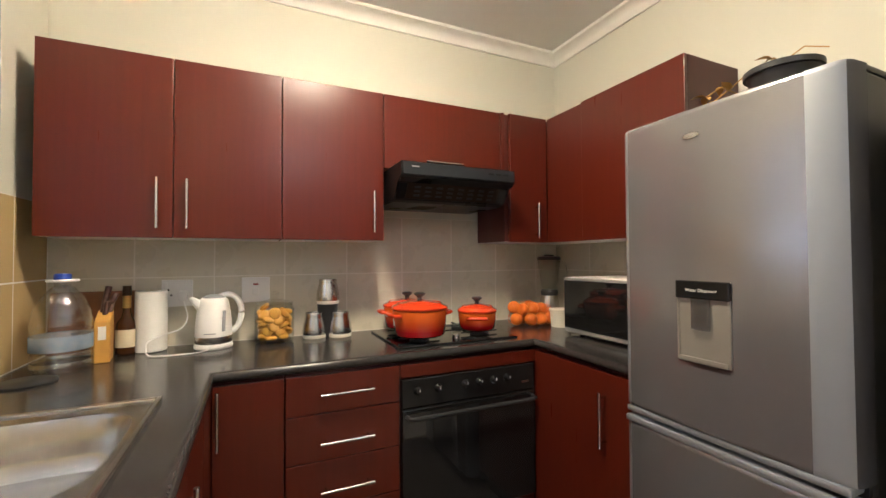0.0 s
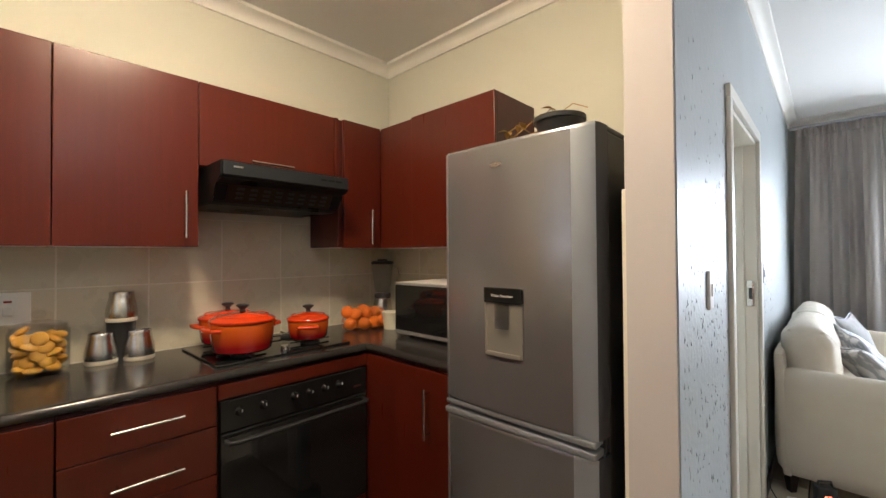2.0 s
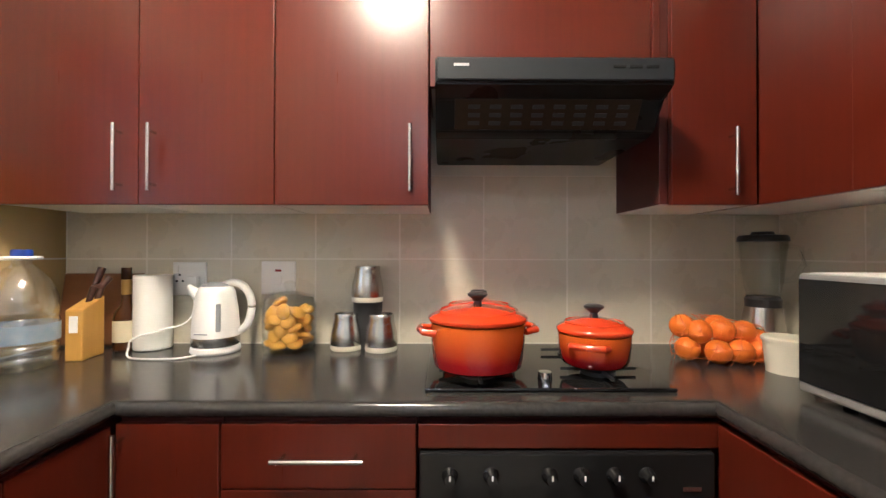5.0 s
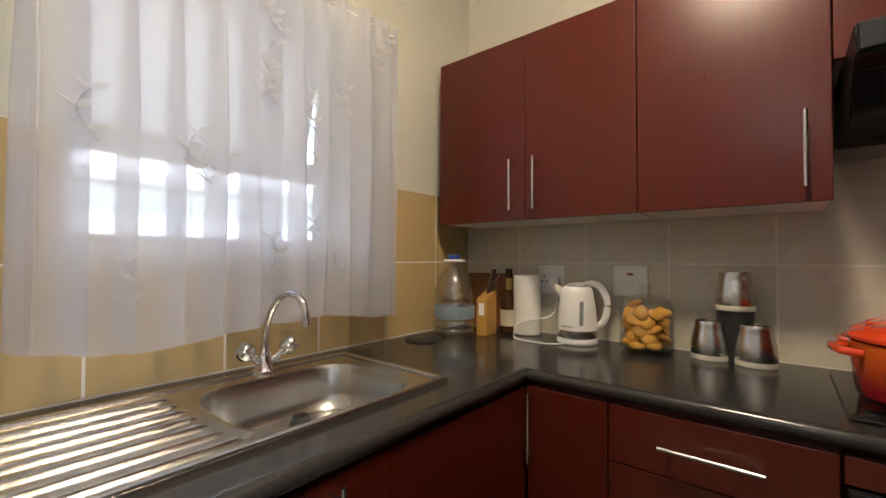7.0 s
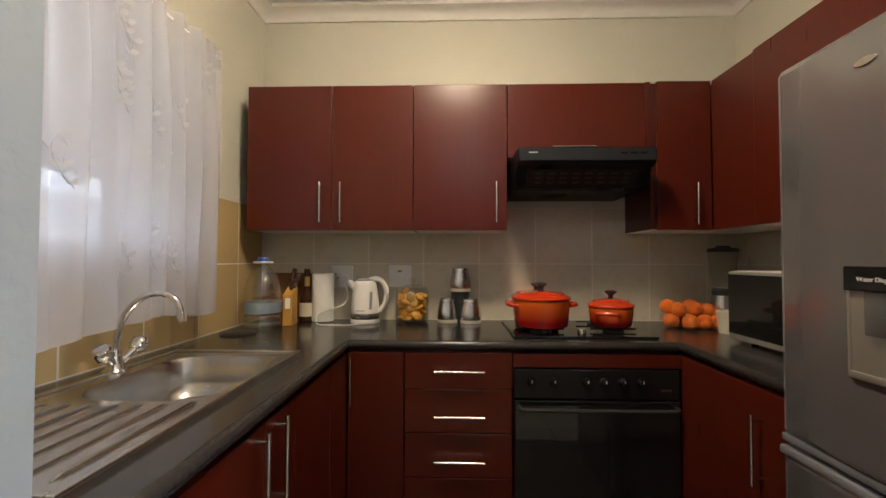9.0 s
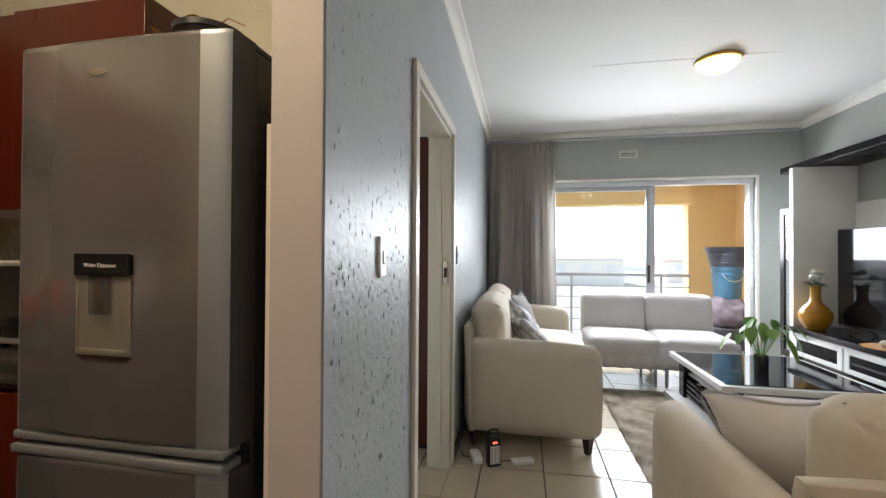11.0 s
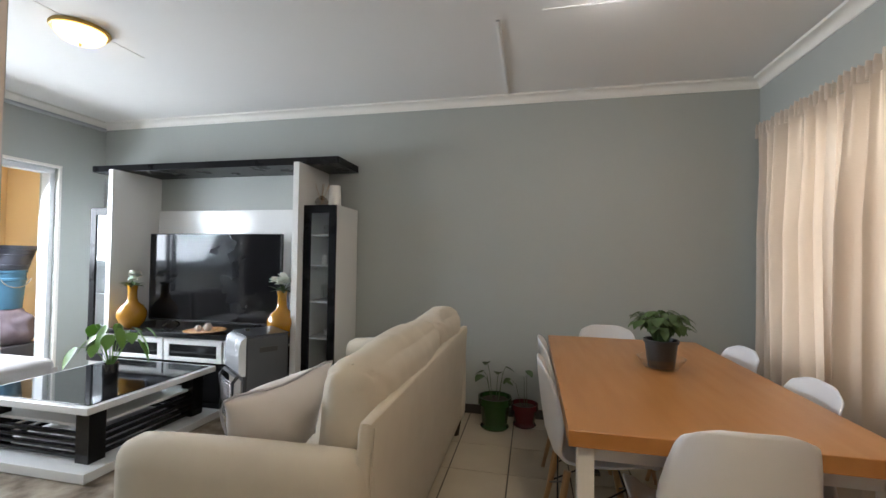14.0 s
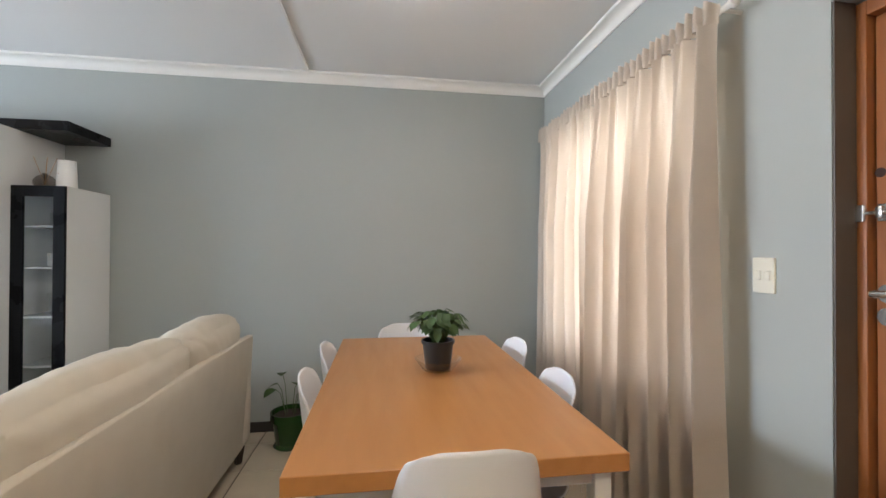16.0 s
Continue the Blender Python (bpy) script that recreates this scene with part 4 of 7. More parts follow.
def worktop_nose():
    """The rounded front edge that runs round the U."""
    bm = bmesh.new()
    half, mid = (TOP - CZ) / 2, (TOP + CZ) / 2
    prof = [(0, CZ)] + [(0.006 + 0.019 * math.cos(radians(a)), mid + half * math.sin(radians(a))) for a in range(-90, 91, 15)] + [(0, TOP)]
    rings = [[bm.verts.new((p[0] + o[0] * u, p[1] + o[1] * u, w)) for u, w in prof] for p, o in (((-0.025, YN2 + 0.012), (1, 0)), ((-0.025, 1.725), (1, -1)), ((1.33, 1.725), (-1, -1)), ((1.33, 1.14), (-1, 0)))]
    for a, b in zip(rings, rings[1:]):
        for i in range(len(prof) - 1):
            bm.faces.new((a[i], a[i + 1], b[i + 1], b[i]))
    bm.faces.new(rings[0])
    bm.faces.new(rings[-1])
    return bm


wt = thing("worktop", "charcoal stone-look laminate worktop with rounded front edge", "worktop")
part("slab", worktop_slab(), GRANITE, wt)
part("front_edge", worktop_nose(), GRANITE, wt)


# sink
def sink():
    e = thing("kitchen_sink", "stainless steel inset sink with drainer ridges and one bowl", "sink", pose(0, 0, TOP))
    x0, x1, y0, y1 = -0.545, -0.105, 0.585, 1.462
    cx, cy, ax, ay = -0.312, 1.188, 0.178, 0.215
    bm = bmesh.new()
    n = 48

    def ring(f, z, sq=4.0):
        out = []
        for i in range(n):
            a = 2 * math.pi * i / n
            c, s = math.cos(a), math.sin(a)
            k = (abs(c) ** sq + abs(s) ** sq) ** (-1 / sq)
            out.append(bm.verts.new((cx + ax * f * c * k, cy + ay * f * s * k, z)))
        return out
    rings = [ring(1.06, 0.006), ring(1.0, 0.003), ring(0.97, -0.008), ring(0.945, -0.075), ring(0.915, -0.100), ring(0.84, -0.116), ring(0.3, -0.121)]
    for a, b in zip(rings, rings[1:]):
        for i in range(n):
            bm.faces.new((a[i], a[(i + 1) % n], b[(i + 1) % n], b[i]))
    bm.faces.new(rings[-1])
    outer = [bm.verts.new(c) for c in ((x0, y0, 0.006), (x1, y0, 0.006), (x1, y1, 0.006), (x0, y1, 0.006))]
    low = [bm.verts.new((v.co.x, v.co.y, 0.0005)) for v in outer]
    for i in range(4):
        bm.faces.new((outer[i], outer[(i + 1) % 4], low[(i + 1) % 4], low[i]))
    es = []
    for i in range(4):
        es.append(bm.edges.get((outer[i], outer[(i + 1) % 4])))
    for i in range(n):
        es.append(bm.edges.get((rings[0][i], rings[0][(i + 1) % n])))
    bmesh.ops.triangle_fill(bm, edges=es, use_beauty=True)
    part("basin", bm, SINK_STEEL, e)
    for k in range(7):
        x = -0.475 + k * 0.0535
        ye = 0.925 + (0.0, 0.0, 0.0, 0.0, 0.0, 0.006, 0.02)[k]
        part("drainer_ridge", tube([(x, 0.630, 0.0045), (x, 0.645, 0.0075), (x, ye, 0.0075), (x, ye + 0.015, 0.0045)], [0.003, 0.0055, 0.0055, 0.003], 8), SINK_STEEL, e)
    for lo, hi in (((x0, y0, 0.005), (x0 + 0.014, y1, 0.013)), ((x1 - 0.014, y0, 0.005), (x1, y1, 0.013)), ((x0 + 0.014, y0, 0.005), (x1 - 0.014, y0 + 0.014, 0.013)), ((x0 + 0.014, y1 - 0.014, 0.005), (x1 - 0.014, y1, 0.013))):
        part("rim", box(lo, hi, 0.003), SINK_STEEL, e)
    dr = part("drain", lathe([(0, 0.001), (0.018, 0.001), (0.022, 0.004), (0.035, 0.004), (0.038, 0.0), (0, 0)], 24, (cx - 0.105, cy + 0.04, -0.1195)), CHROME, e, "chrome drain")
    part("drain_strainer", lathe([(0, 0.022), (0.020, 0.020), (0.030, 0.010), (0.032, 0.0), (0, 0)], 18, (cx - 0.105, cy + 0.04, -0.1165)), BLACK_PLASTIC, dr)
    return e


sink()
tp = thing("sink_tap", "chrome swan-neck mixer tap with two cross handles", "tap", pose(-0.530, 1.185, TOP + 0.0065))
part("base", lathe([(0, 0), (0.030, 0), (0.030, 0.006), (0.022, 0.014), (0.017, 0.05), (0.013, 0.065), (0, 0.066)], 24), CHROME, tp)
part("spout", tube([(0, 0, 0.05), (0.001, 0, 0.08), (0.005, 0, 0.11), (0.014, 0.001, 0.14), (0.028, 0.003, 0.168), (0.047, 0.005, 0.192), (0.070, 0.007, 0.210), (0.096, 0.009, 0.220), (0.122, 0.011, 0.222), (0.146, 0.013, 0.214), (0.164, 0.015, 0.198), (0.174, 0.016, 0.176), (0.177, 0.016, 0.16)], 0.0095, 14), CHROME, tp)
part("nozzle", tube([(0.176, 0.016, 0.168), (0.178, 0.016, 0.142)], 0.0125, 14), CHROME, tp)
for s in (-1, 1):
    k = part("tap_handle", tube([(0.004, s * 0.012, 0.025), (0.014, s * 0.035, 0.045), (0.018, s * 0.048, 0.056)], [0.010, 0.010, 0.013], 12), CHROME, tp)
    part("knob", lathe([(0, 0.042), (0.018, 0.041), (0.024, 0.034), (0.025, 0.012), (0.016, 0), (0, 0)], 8), CHROME, k).matrix_basis = pose(0.017, s * 0.045, 0.053, -s * 48, 12, 0)

# hob, oven, hood
hob = thing("gas_hob", "black glass gas hob with pan supports set in the worktop", "hob", pose(0, 0, TOP))
part("plate", box((0.668, 1.765, 0.0005), (1.262, 2.225, 0.010), 0.004), BLACK_GLASS, hob)
for x, y in ((0.80, 1.87), (0.82, 2.10), (1.12, 1.89), (1.12, 2.10)):
    b = part("burner", lathe([(0, 0.018), (0.03, 0.018), (0.036, 0.012), (0.045, 0.010), (0.045, 0.0), (0, 0)], 20, (x, y, 0.010)), BLACK_SATIN, hob)
    part("pan_support", b_box(b_box(bmesh.new(), (x - 0.10, y - 0.004, 0.018), (x + 0.10, y + 0.004, 0.026), 0.002), (x - 0.004, y - 0.10, 0.018), (x + 0.004, y + 0.10, 0.0255), 0.002), BLACK_SATIN, b)
part("lighter_knob", lathe([(0, 0.022), (0.016, 0.021), (0.018, 0.004), (0.018, 0), (0, 0)], 20, (0.965, 1.83, 0.010)), CHROME, hob)

ov = thing("built_in_oven", "black built-in oven with a row of knobs", "oven", pose(0.657, 1.70, 0.25))
part("body", box((0.002, 0.032, 0), (0.648, 0.50, 0.594)), BLACK_SATIN, ov)
part("control_panel", box((0.002, -0.002, 0.482), (0.648, 0.03, 0.597), 0.004), BLACK_GLOSS, ov)
for x in (0.068, 0.158, 0.285, 0.354, 0.426, 0.497):
    k = part("knob", lathe([(0, 0.024), (0.011, 0.024), (0.0135, 0.02), (0.015, 0.004), (0.018, 0), (0, 0)], 20), BLACK_GLOSS, ov)
    k.matrix_basis = pose(x, -0.002, 0.55, 90, 0, 0)
    part("pointer", box((-0.0015, 0.002, 0.0255), (0.0015, 0.012, 0.0275)), WHITE_PLASTIC, k)
dr = part("oven_door", box((0.002, -0.006, 0.004), (0.648, 0.03, 0.478), 0.005), BLACK_GLASS, ov)
part("door_handle", tube([(0.02, -0.006, 0.452), (0.022, -0.038, 0.452), (0.04, -0.046, 0.452), (0.61, -0.046, 0.452), (0.628, -0.038, 0.452), (0.63, -0.006, 0.452)], 0.008, 10), BLACK_PLASTIC, dr)
part("badge", box((0.575, -0.0035, 0.515), (0.615, -0.0015, 0.525)), STEEL, ov)

hoodt = thing("cooker_hood", "black slimline cooker hood below the flap cabinet", "cooker hood", pose(0.690, 1.795, 1.596))
bm = bmesh.new()
prof = [(0.0, 0.164), (-0.004, 0.14), (0.0, 0.098), (0.055, 0.080), (0.10, 0.010), (0.13, 0.0), (0.48, 0.0), (0.48, 0.164)]
rings = [[bm.verts.new((x, y, z)) for y, z in prof] for x in (0, 0.584)]
for i in range(len(prof)):
    j = (i + 1) % len(prof)
    bm.faces.new((rings[0][i], rings[0][j], rings[1][j], rings[1][i]))
bm.faces.new(rings[0][::-1])
bm.faces.new(rings[1])
bmesh.ops.bevel(bm, geom=bm.edges[:], offset=0.004, segments=2, affect="EDGES")
part("body", bm, BLACK_BOARD, hoodt)
part("front_band", box((0.006, -0.0075, 0.104), (0.578, -0.001, 0.159), 0.003), mat("dark_slate_plastic", (0.014, 0.017, 0.021), (0.012, 0.014, 0.017), 6, 0.5, spec=0.3), hoodt)
part("badge", box((0.045, -0.0095, 0.136), (0.082, -0.007, 0.143)), STEEL, hoodt)
for x in (0.43, 0.47, 0.51):
    part("button", box((x, -0.0095, 0.132), (x + 0.03, -0.007, 0.140), 0.001), BLACK_GLOSS, hoodt)
fl = part("grease_filter", box((0.05, 0.0, 0), (0.53, 0.078, 0.006), 0.001), mat("dark_bronze_mesh", (0.035, 0.02, 0.011), (0.018, 0.011, 0.007), 90, 0.4, metal=0.6), hoodt)
fl.matrix_basis = pose(0, 0.0515, 0.079, -57.3, 0, 0)
for i in range(8):
    for j in range(3):
        part("vent_slot", box((0.085 + i * 0.055, 0.014 + j * 0.021, -0.002), (0.115 + i * 0.055, 0.024 + j * 0.021, 0.0), 0.0005), BLACK_SATIN, fl)

wall_plate("wall_socket", "white double switched wall socket on taupe tiles", pose(-0.190, YK - 0.0112, 1.188), 0.118, 0.118, "socket", WHITE_PLASTIC)
wall_plate("cooker_switch", "cream cooker isolator switch with a red lamp on taupe tiles", pose(0.126, YK - 0.0112, 1.192), 0.122, 0.118, "isolator", WHITE_PLASTIC)


# fridge
def fridge():
    e = thing("fridge_freezer", "silver fridge-freezer with a water dispenser in its upper door", "fridge", pose(1.245, 0.545, 0))
    W, H = 0.590, 1.757
    part("cabinet", box((0.085, 0.004, 0.03), (0.655, W - 0.004, H - 0.012), 0.008), FRIDGE_SIDE, e)
    part("top_cap", box((0.055, 0.004, H - 0.0118), (0.655, W - 0.004, H + 0.004), 0.006), FRIDGE_SIDE, e)

    def door(z0, z1, name):
        bm = bmesh.new()
        pr = [(0.08, 0.0), (0.03, 0.003), (0.014, 0.008), (0.006, 0.020), (0.001, 0.077)]
        pl_ = [(0.08, 0.0), (0.03, 0.0), (0.012, 0.010), (0.001, 0.030)]
        pts = pr + [(-0.003, W * 0.35), (-0.003, W * 0.7)] + [(x, W - y) for x, y in pl_[::-1]]
        rg = [[bm.verts.new((x, y, z)) for x, y in pts] for z in (z0, z0 + 0.006, z0 + 0.014, z1 - 0.014, z1 - 0.006, z1)]
        for x_ in (0, 5):
            for v in rg[x_]:
                v.co.x += 0.004
        for a, b in zip(rg, rg[1:]):
            for i in range(len(pts)):
                j = (i + 1) % len(pts)
                bm.faces.new((a[i], a[j], b[j], b[i]))
        bm.faces.new(rg[0][::-1])
        bm.faces.new(rg[-1])
        d = part(name, bm, FRIDGE_SILVER, e)
        d.data.materials.append(FRIDGE_EDGE)
        d.data.materials.append(FRIDGE_SIDE)
        for p in d.data.polygons:
            c = p.center
            if c.y < 0.076 or c.y > W - 0.030:
                p.material_index = 1
            if c.y < 0.007:
                p.material_index = 2
        return d
    up = door(0.852, H, "upper_door")
    lowd = door(0.06, 0.800, "lower_door")
    # the grip strips between the doors
    part("door_grip", box((0.0, 0.012, 0.832), (0.06, W - 0.012, 0.852), 0.006), FRIDGE_EDGE, up, "blue-grey grip strip")
    part("door_grip", box((-0.004, 0.010, 0.800), (0.06, W - 0.010, 0.822), 0.006), FRIDGE_EDGE, lowd, "blue-grey grip strip")
    part("gasket", box((0.07, 0.01, 0.06), (0.086, W - 0.01, H - 0.03)), BLACK_SATIN, e)
    # dispenser
    y0, y1, z0, z1 = 0.239, 0.388, 1.043, 1.270
    ds = part("dispenser", b_box(b_box(b_box(b_box(bmesh.new(), (-0.0075, y0, z0), (0.0, y0 + 0.008, z1), 0.002), (-0.0075, y1 - 0.008, z0), (0.0, y1, z1), 0.002), (-0.0115, y0 + 0.008, z0), (0.0, y1 - 0.008, z0 + 0.014), 0.002), (-0.0055, y0 + 0.008, z0 + 0.014), (-0.0042, y1 - 0.008, z1 - 0.05)), mat("champagne_dispenser_tray", (0.30, 0.28, 0.25), (0.26, 0.24, 0.21), 5, 0.4, metal=0.5), up)
    part("dispenser_panel", box((-0.014, y0, z1 - 0.050), (0.0, y1, z1), 0.003), BLACK_GLOSS, ds)
    part("lever", b_box(bmesh.new(), (-0.020, 0.290, 1.135), (-0.006, 0.340, 1.222), 0.004), clear_mat("clear_lever", (0.75, 0.77, 0.8), 0.5, 0.15), ds, "clear plastic lever")
    t = bpy.data.curves.new("lettering", "FONT")
    t.body, t.size, t.align_x, t.align_y, t.extrude = "Water Dispenser", 0.0125, "CENTER", "CENTER", 0.0003
    ob = new("lettering_tmp", t)
    me = bpy.data.meshes.new_from_object(ob.evaluated_get(bpy.context.evaluated_depsgraph_get()))
    bpy.data.objects.remove(ob)
    me.materials.append(WHITE_PLASTIC)
    lt = new("lettering", me)
    lt.parent = ds
    lt.matrix_basis = Matrix(((0, 0, -1, -0.0146), (-1, 0, 0, (y0 + y1) / 2), (0, 1, 0, z1 - 0.026), (0, 0, 0, 1)))
    tagged(lt, "white lettering")
    b = part("badge", lathe([(0, 0), (0.022, 0), (0.024, 0.001), (0.022, 0.003), (0, 0.003)], 24, sx=1.0, sy=0.36), STEEL, up)
    b.matrix_basis = Matrix(((0, 0, -1, -0.0035), (-1, 0, 0, 0.340), (0, 1, 0, 1.68), (0, 0, 0, 1)))
    for y in (0.05, W - 0.05):
        part("foot", lathe([(0, 0), (0.02, 0), (0.02, 0.032), (0, 0.032)], 12, (0.14, y, 0)), BLACK_PLASTIC, e)
        part("foot", lathe([(0, 0), (0.02, 0), (0.02, 0.032), (0, 0.032)], 12, (0.60, y, 0)), BLACK_PLASTIC, e)
    return e


fridge()


def leaf_mesh(bm, base, tip, width, curl=0.2, n=4, side=None):
    """One leaf blade from base to tip."""
    base, tip = Vector(base), Vector(tip)
    d = tip - base
    s = (side or d.cross(Vector((0, 0, 1))))
    if s.length < 1e-4:
        s = Vector((1, 0, 0))
    s = s.normalized()
    up = s.cross(d).normalized()
    prev = None
    for i in range(n + 1):
        t = i / n
        w = width * math.sin(math.pi * (0.08 + 0.90 * t) ** 0.8) * (1 if t < 1 else 0.05)
        c = base + d * t - up * curl * d.length * t * t
        row = [bm.verts.new(c - s * w + up * w * 0.25), bm.verts.new(c), bm.verts.new(c + s * w + up * w * 0.25)]
        if prev:
            bm.faces.new((prev[0], prev[1], row[1], row[0]))
            bm.faces.new((prev[1], prev[2], row[2], row[1]))
        prev = row


def pot_prof(r0, r1, h, rim=0.006):
    return [(0, 0), (r0, 0), (r1 - 0.001, h - 0.016), (r1 + rim, h - 0.015), (r1 + rim, h), (r1 - 0.003, h), (r1 - 0.006, h - 0.03), (0, h - 0.03)]


# withered plant on the fridge
pl = thing("withered_plant", "withered yellow plant in a shallow black pot on the fridge", "potted plant", pose(1.42, 0.745, 1.7695))
part("pot", lathe(pot_prof(0.062, 0.082, 0.075), 28), BLACK_PLASTIC, pl)
part("soil", lathe([(0, 0.047), (0.074, 0.046)], 20), SOIL, pl)
rnd = random.Random(5)
bm = bmesh.new()
for pts in ([(0, 0, 0.05), (-0.02, 0.06, 0.10), (-0.03, 0.12, 0.06), (-0.04, 0.17, 0.03)], [(0.0, 0.02, 0.05), (0.01, 0.0, 0.10), (0.0, -0.05, 0.115), (0, -0.10, 0.09)], [(0, 0.01, 0.05), (-0.01, 0.02, 0.11)], [(0, 0.03, 0.05), (-0.02, 0.10, 0.04), (-0.02, 0.15, 0.08), (-0.03, 0.19, 0.06)]):
    b_tube(bm, pts, 0.0018, 6)
part("stem", bm, LEAF_DRY, pl)
bm = bmesh.new()
for c in ((-0.03, 0.12, 0.06), (-0.04, 0.17, 0.03), (-0.01, 0.02, 0.11), (-0.02, 0.15, 0.08), (-0.03, 0.19, 0.06), (-0.02, 0.16, 0.03)):
    for _ in range(3):
        leaf_mesh(bm, c, Vector(c) + Vector((rnd.uniform(-0.03, 0.03), rnd.uniform(-0.03, 0.03), rnd.uniform(-0.01, 0.03))), 0.012, 0.5)
part("foliage", bm, LEAF_DRY, pl)


# ---- on the worktop
def casserole(label, x, y, r, h, rot):
    e = thing("casserole_pot", label, "cooking pot", pose(x, y, TOP + 0.036, 0, 0, rot))
    part("body", lathe([(0, 0), (r * 0.84, 0), (r * 0.91, 0.006), (r * 0.945, h * 0.22), (r * 0.958, h * 0.40), (r * 0.985, h * 0.62), (r, h), (r * 0.96, h), (r * 0.93, h * 0.4), (0, h * 0.35)], 40), FLAME_ENAMEL, e, "enamel shading from red base to orange rim")
    lid = part("lid", lathe([(r * 0.93, h + 0.002), (r * 1.03, h + 0.004), (r * 1.045, h + 0.008), (r * 1.04, h + 0.013), (r * 1.0, h + 0.017), (r * 0.85, h + 0.025), (r * 0.6, h + 0.034), (r * 0.3, h + 0.040), (0, h + 0.042)], 40), ORANGE_ENAMEL, e)
    part("rim_ring", lathe([(r * 0.78, h + 0.0285), (r * 0.80, h + 0.031), (r * 0.83, h + 0.0285), (r * 0.83, h + 0.024)], 40), ORANGE_ENAMEL, lid)
    part("knob", lathe([(0, h + 0.040), (0.012, h + 0.040), (0.010, h + 0.052), (0.018, h + 0.060), (0.026, h + 0.066), (0.026, h + 0.071), (0.018, h + 0.075), (0, h + 0.075)], 24), BLACK_PLASTIC, lid, "black knob")
    for s in (-1, 1):
        part("side_handle", tube([(s * r * 0.93, -0.045, h - 0.022), (s * (r + 0.022), -0.038, h - 0.018), (s * (r + 0.028), 0, h - 0.017), (s * (r + 0.022), 0.038, h - 0.018), (s * r * 0.93, 0.045, h - 0.022)], 0.0085, 10), ORANGE_ENAMEL, e)
    return e


casserole("large orange-red enamelled casserole with lid on the hob", 0.80, 1.865, 0.122, 0.115, 8)
casserole("orange enamelled casserole with lid behind the large one", 0.825, 2.105, 0.118, 0.10, 0)
casserole("small orange-red enamelled casserole with lid on the hob", 1.112, 1.895, 0.093, 0.080, 62)


def kettle():
    e = thing("electric_kettle", "white cordless electric kettle on its base", "kettle", pose(-0.040, 2.17, TOP, 0, 0, 12))
    part("base", lathe([(0, 0), (0.072, 0), (0.076, 0.006), (0.074, 0.018), (0.06, 0.022), (0, 0.022)], 32), WHITE_PLASTIC, e)
    part("band", lathe([(0, 0.022), (0.070, 0.022), (0.073, 0.03), (0.072, 0.052), (0, 0.052)], 32), STEEL, e, "brushed steel band")
    b = part("body", lathe([(0.072, 0.052), (0.0715, 0.08), (0.067, 0.14), (0.058, 0.195), (0.053, 0.207), (0.046, 0.214), (0, 0.222)], 32), WHITE_PLASTIC, e)
    part("lid", lathe([(0.044, 0.2145), (0.040, 0.222), (0.018, 0.228), (0, 0.229)], 24), GREY_PLASTIC, b)
    bm = bmesh.new()
    b_tube(bm, [(-0.045, 0, 0.178), (-0.072, 0, 0.203), (-0.084, 0, 0.217)], [0.024, 0.014, 0.007], 12)
    part("spout", bm, WHITE_PLASTIC, b)
    part("handle", tube(spline([(0.022, 0, 0.217), (0.055, 0, 0.226), (0.086, 0, 0.212), (0.107, 0, 0.172), (0.108, 0, 0.125), (0.095, 0, 0.085), (0.071, 0, 0.062)], 6), 0.0125, 14), WHITE_PLASTIC, e)
    g = part("water_gauge", box((-0.007, -0.003, 0.075), (0.007, 0.003, 0.165), 0.003), GREY_PLASTIC, b, "dark water gauge")
    g.matrix_basis = pose(0.025, -0.066, 0, 4.5, 0, 20)
    part("printing", box((-0.022, -0.0015, 0.066), (0.022, 0.0015, 0.070)), GREY_PLASTIC, b).matrix_basis = pose(-0.024, -0.0685, 0, 0, 0, -19)
    return e


kettle()
cable = tube(spline([(-0.055, 2.085, TOP + 0.006), (-0.10, 2.055, TOP + 0.004), (-0.20, 2.05, TOP + 0.004), (-0.255, 2.07, TOP + 0.006), (-0.268, 2.09, TOP + 0.03), (-0.262, 2.10, TOP + 0.055), (-0.22, 2.16, TOP + 0.07), (-0.165, 2.20, TOP + 0.085), (-0.145, 2.225, TOP + 0.13), (-0.165, 2.245, TOP + 0.20)], 5), 0.003, 8)
single("kettle_cable", cable, WHITE_PLASTIC, "white kettle cable running to the wall socket", "cable")
pg = thing("wall_plug", "white plug in the wall socket", "plug", pose(-0.165, 2.2675, 1.175))
part("plug_body", box((-0.018, -0.032, -0.02), (0.018, 0.0, 0.024), 0.006), WHITE_PLASTIC, pg)

# biscuit jar
jar = thing("biscuit_jar", "clear glass jar with lid full of golden biscuits", "jar", pose(0.205, 2.165, TOP))
part("jar_body", lathe([(0, 0.004), (0.078, 0.004), (0.084, 0.012), (0.085, 0.02), (0.085, 0.155), (0.077, 0.170), (0.078, 0.175), (0.074, 0.175), (0.073, 0.168), (0.082, 0.152), (0.082, 0.014), (0, 0.010)], 36), JAR_CLEAR, jar)
jl = part("lid", lathe([(0, 0.176), (0.078, 0.176), (0.079, 0.182), (0.060, 0.188), (0.03, 0.196), (0.012, 0.198), (0.010, 0.205), (0.018, 0.213), (0.020, 0.222), (0.012, 0.232), (0, 0.234)], 32), JAR_CLEAR, jar)
rnd = random.Random(2)
bis = finish("biscuit", lathe([(0, 0.012), (0.014, 0.011), (0.022, 0.008), (0.0265, 0.002), (0.0265, -0.002), (0.022, -0.007), (0, -0.009)], 16), BISCUIT)
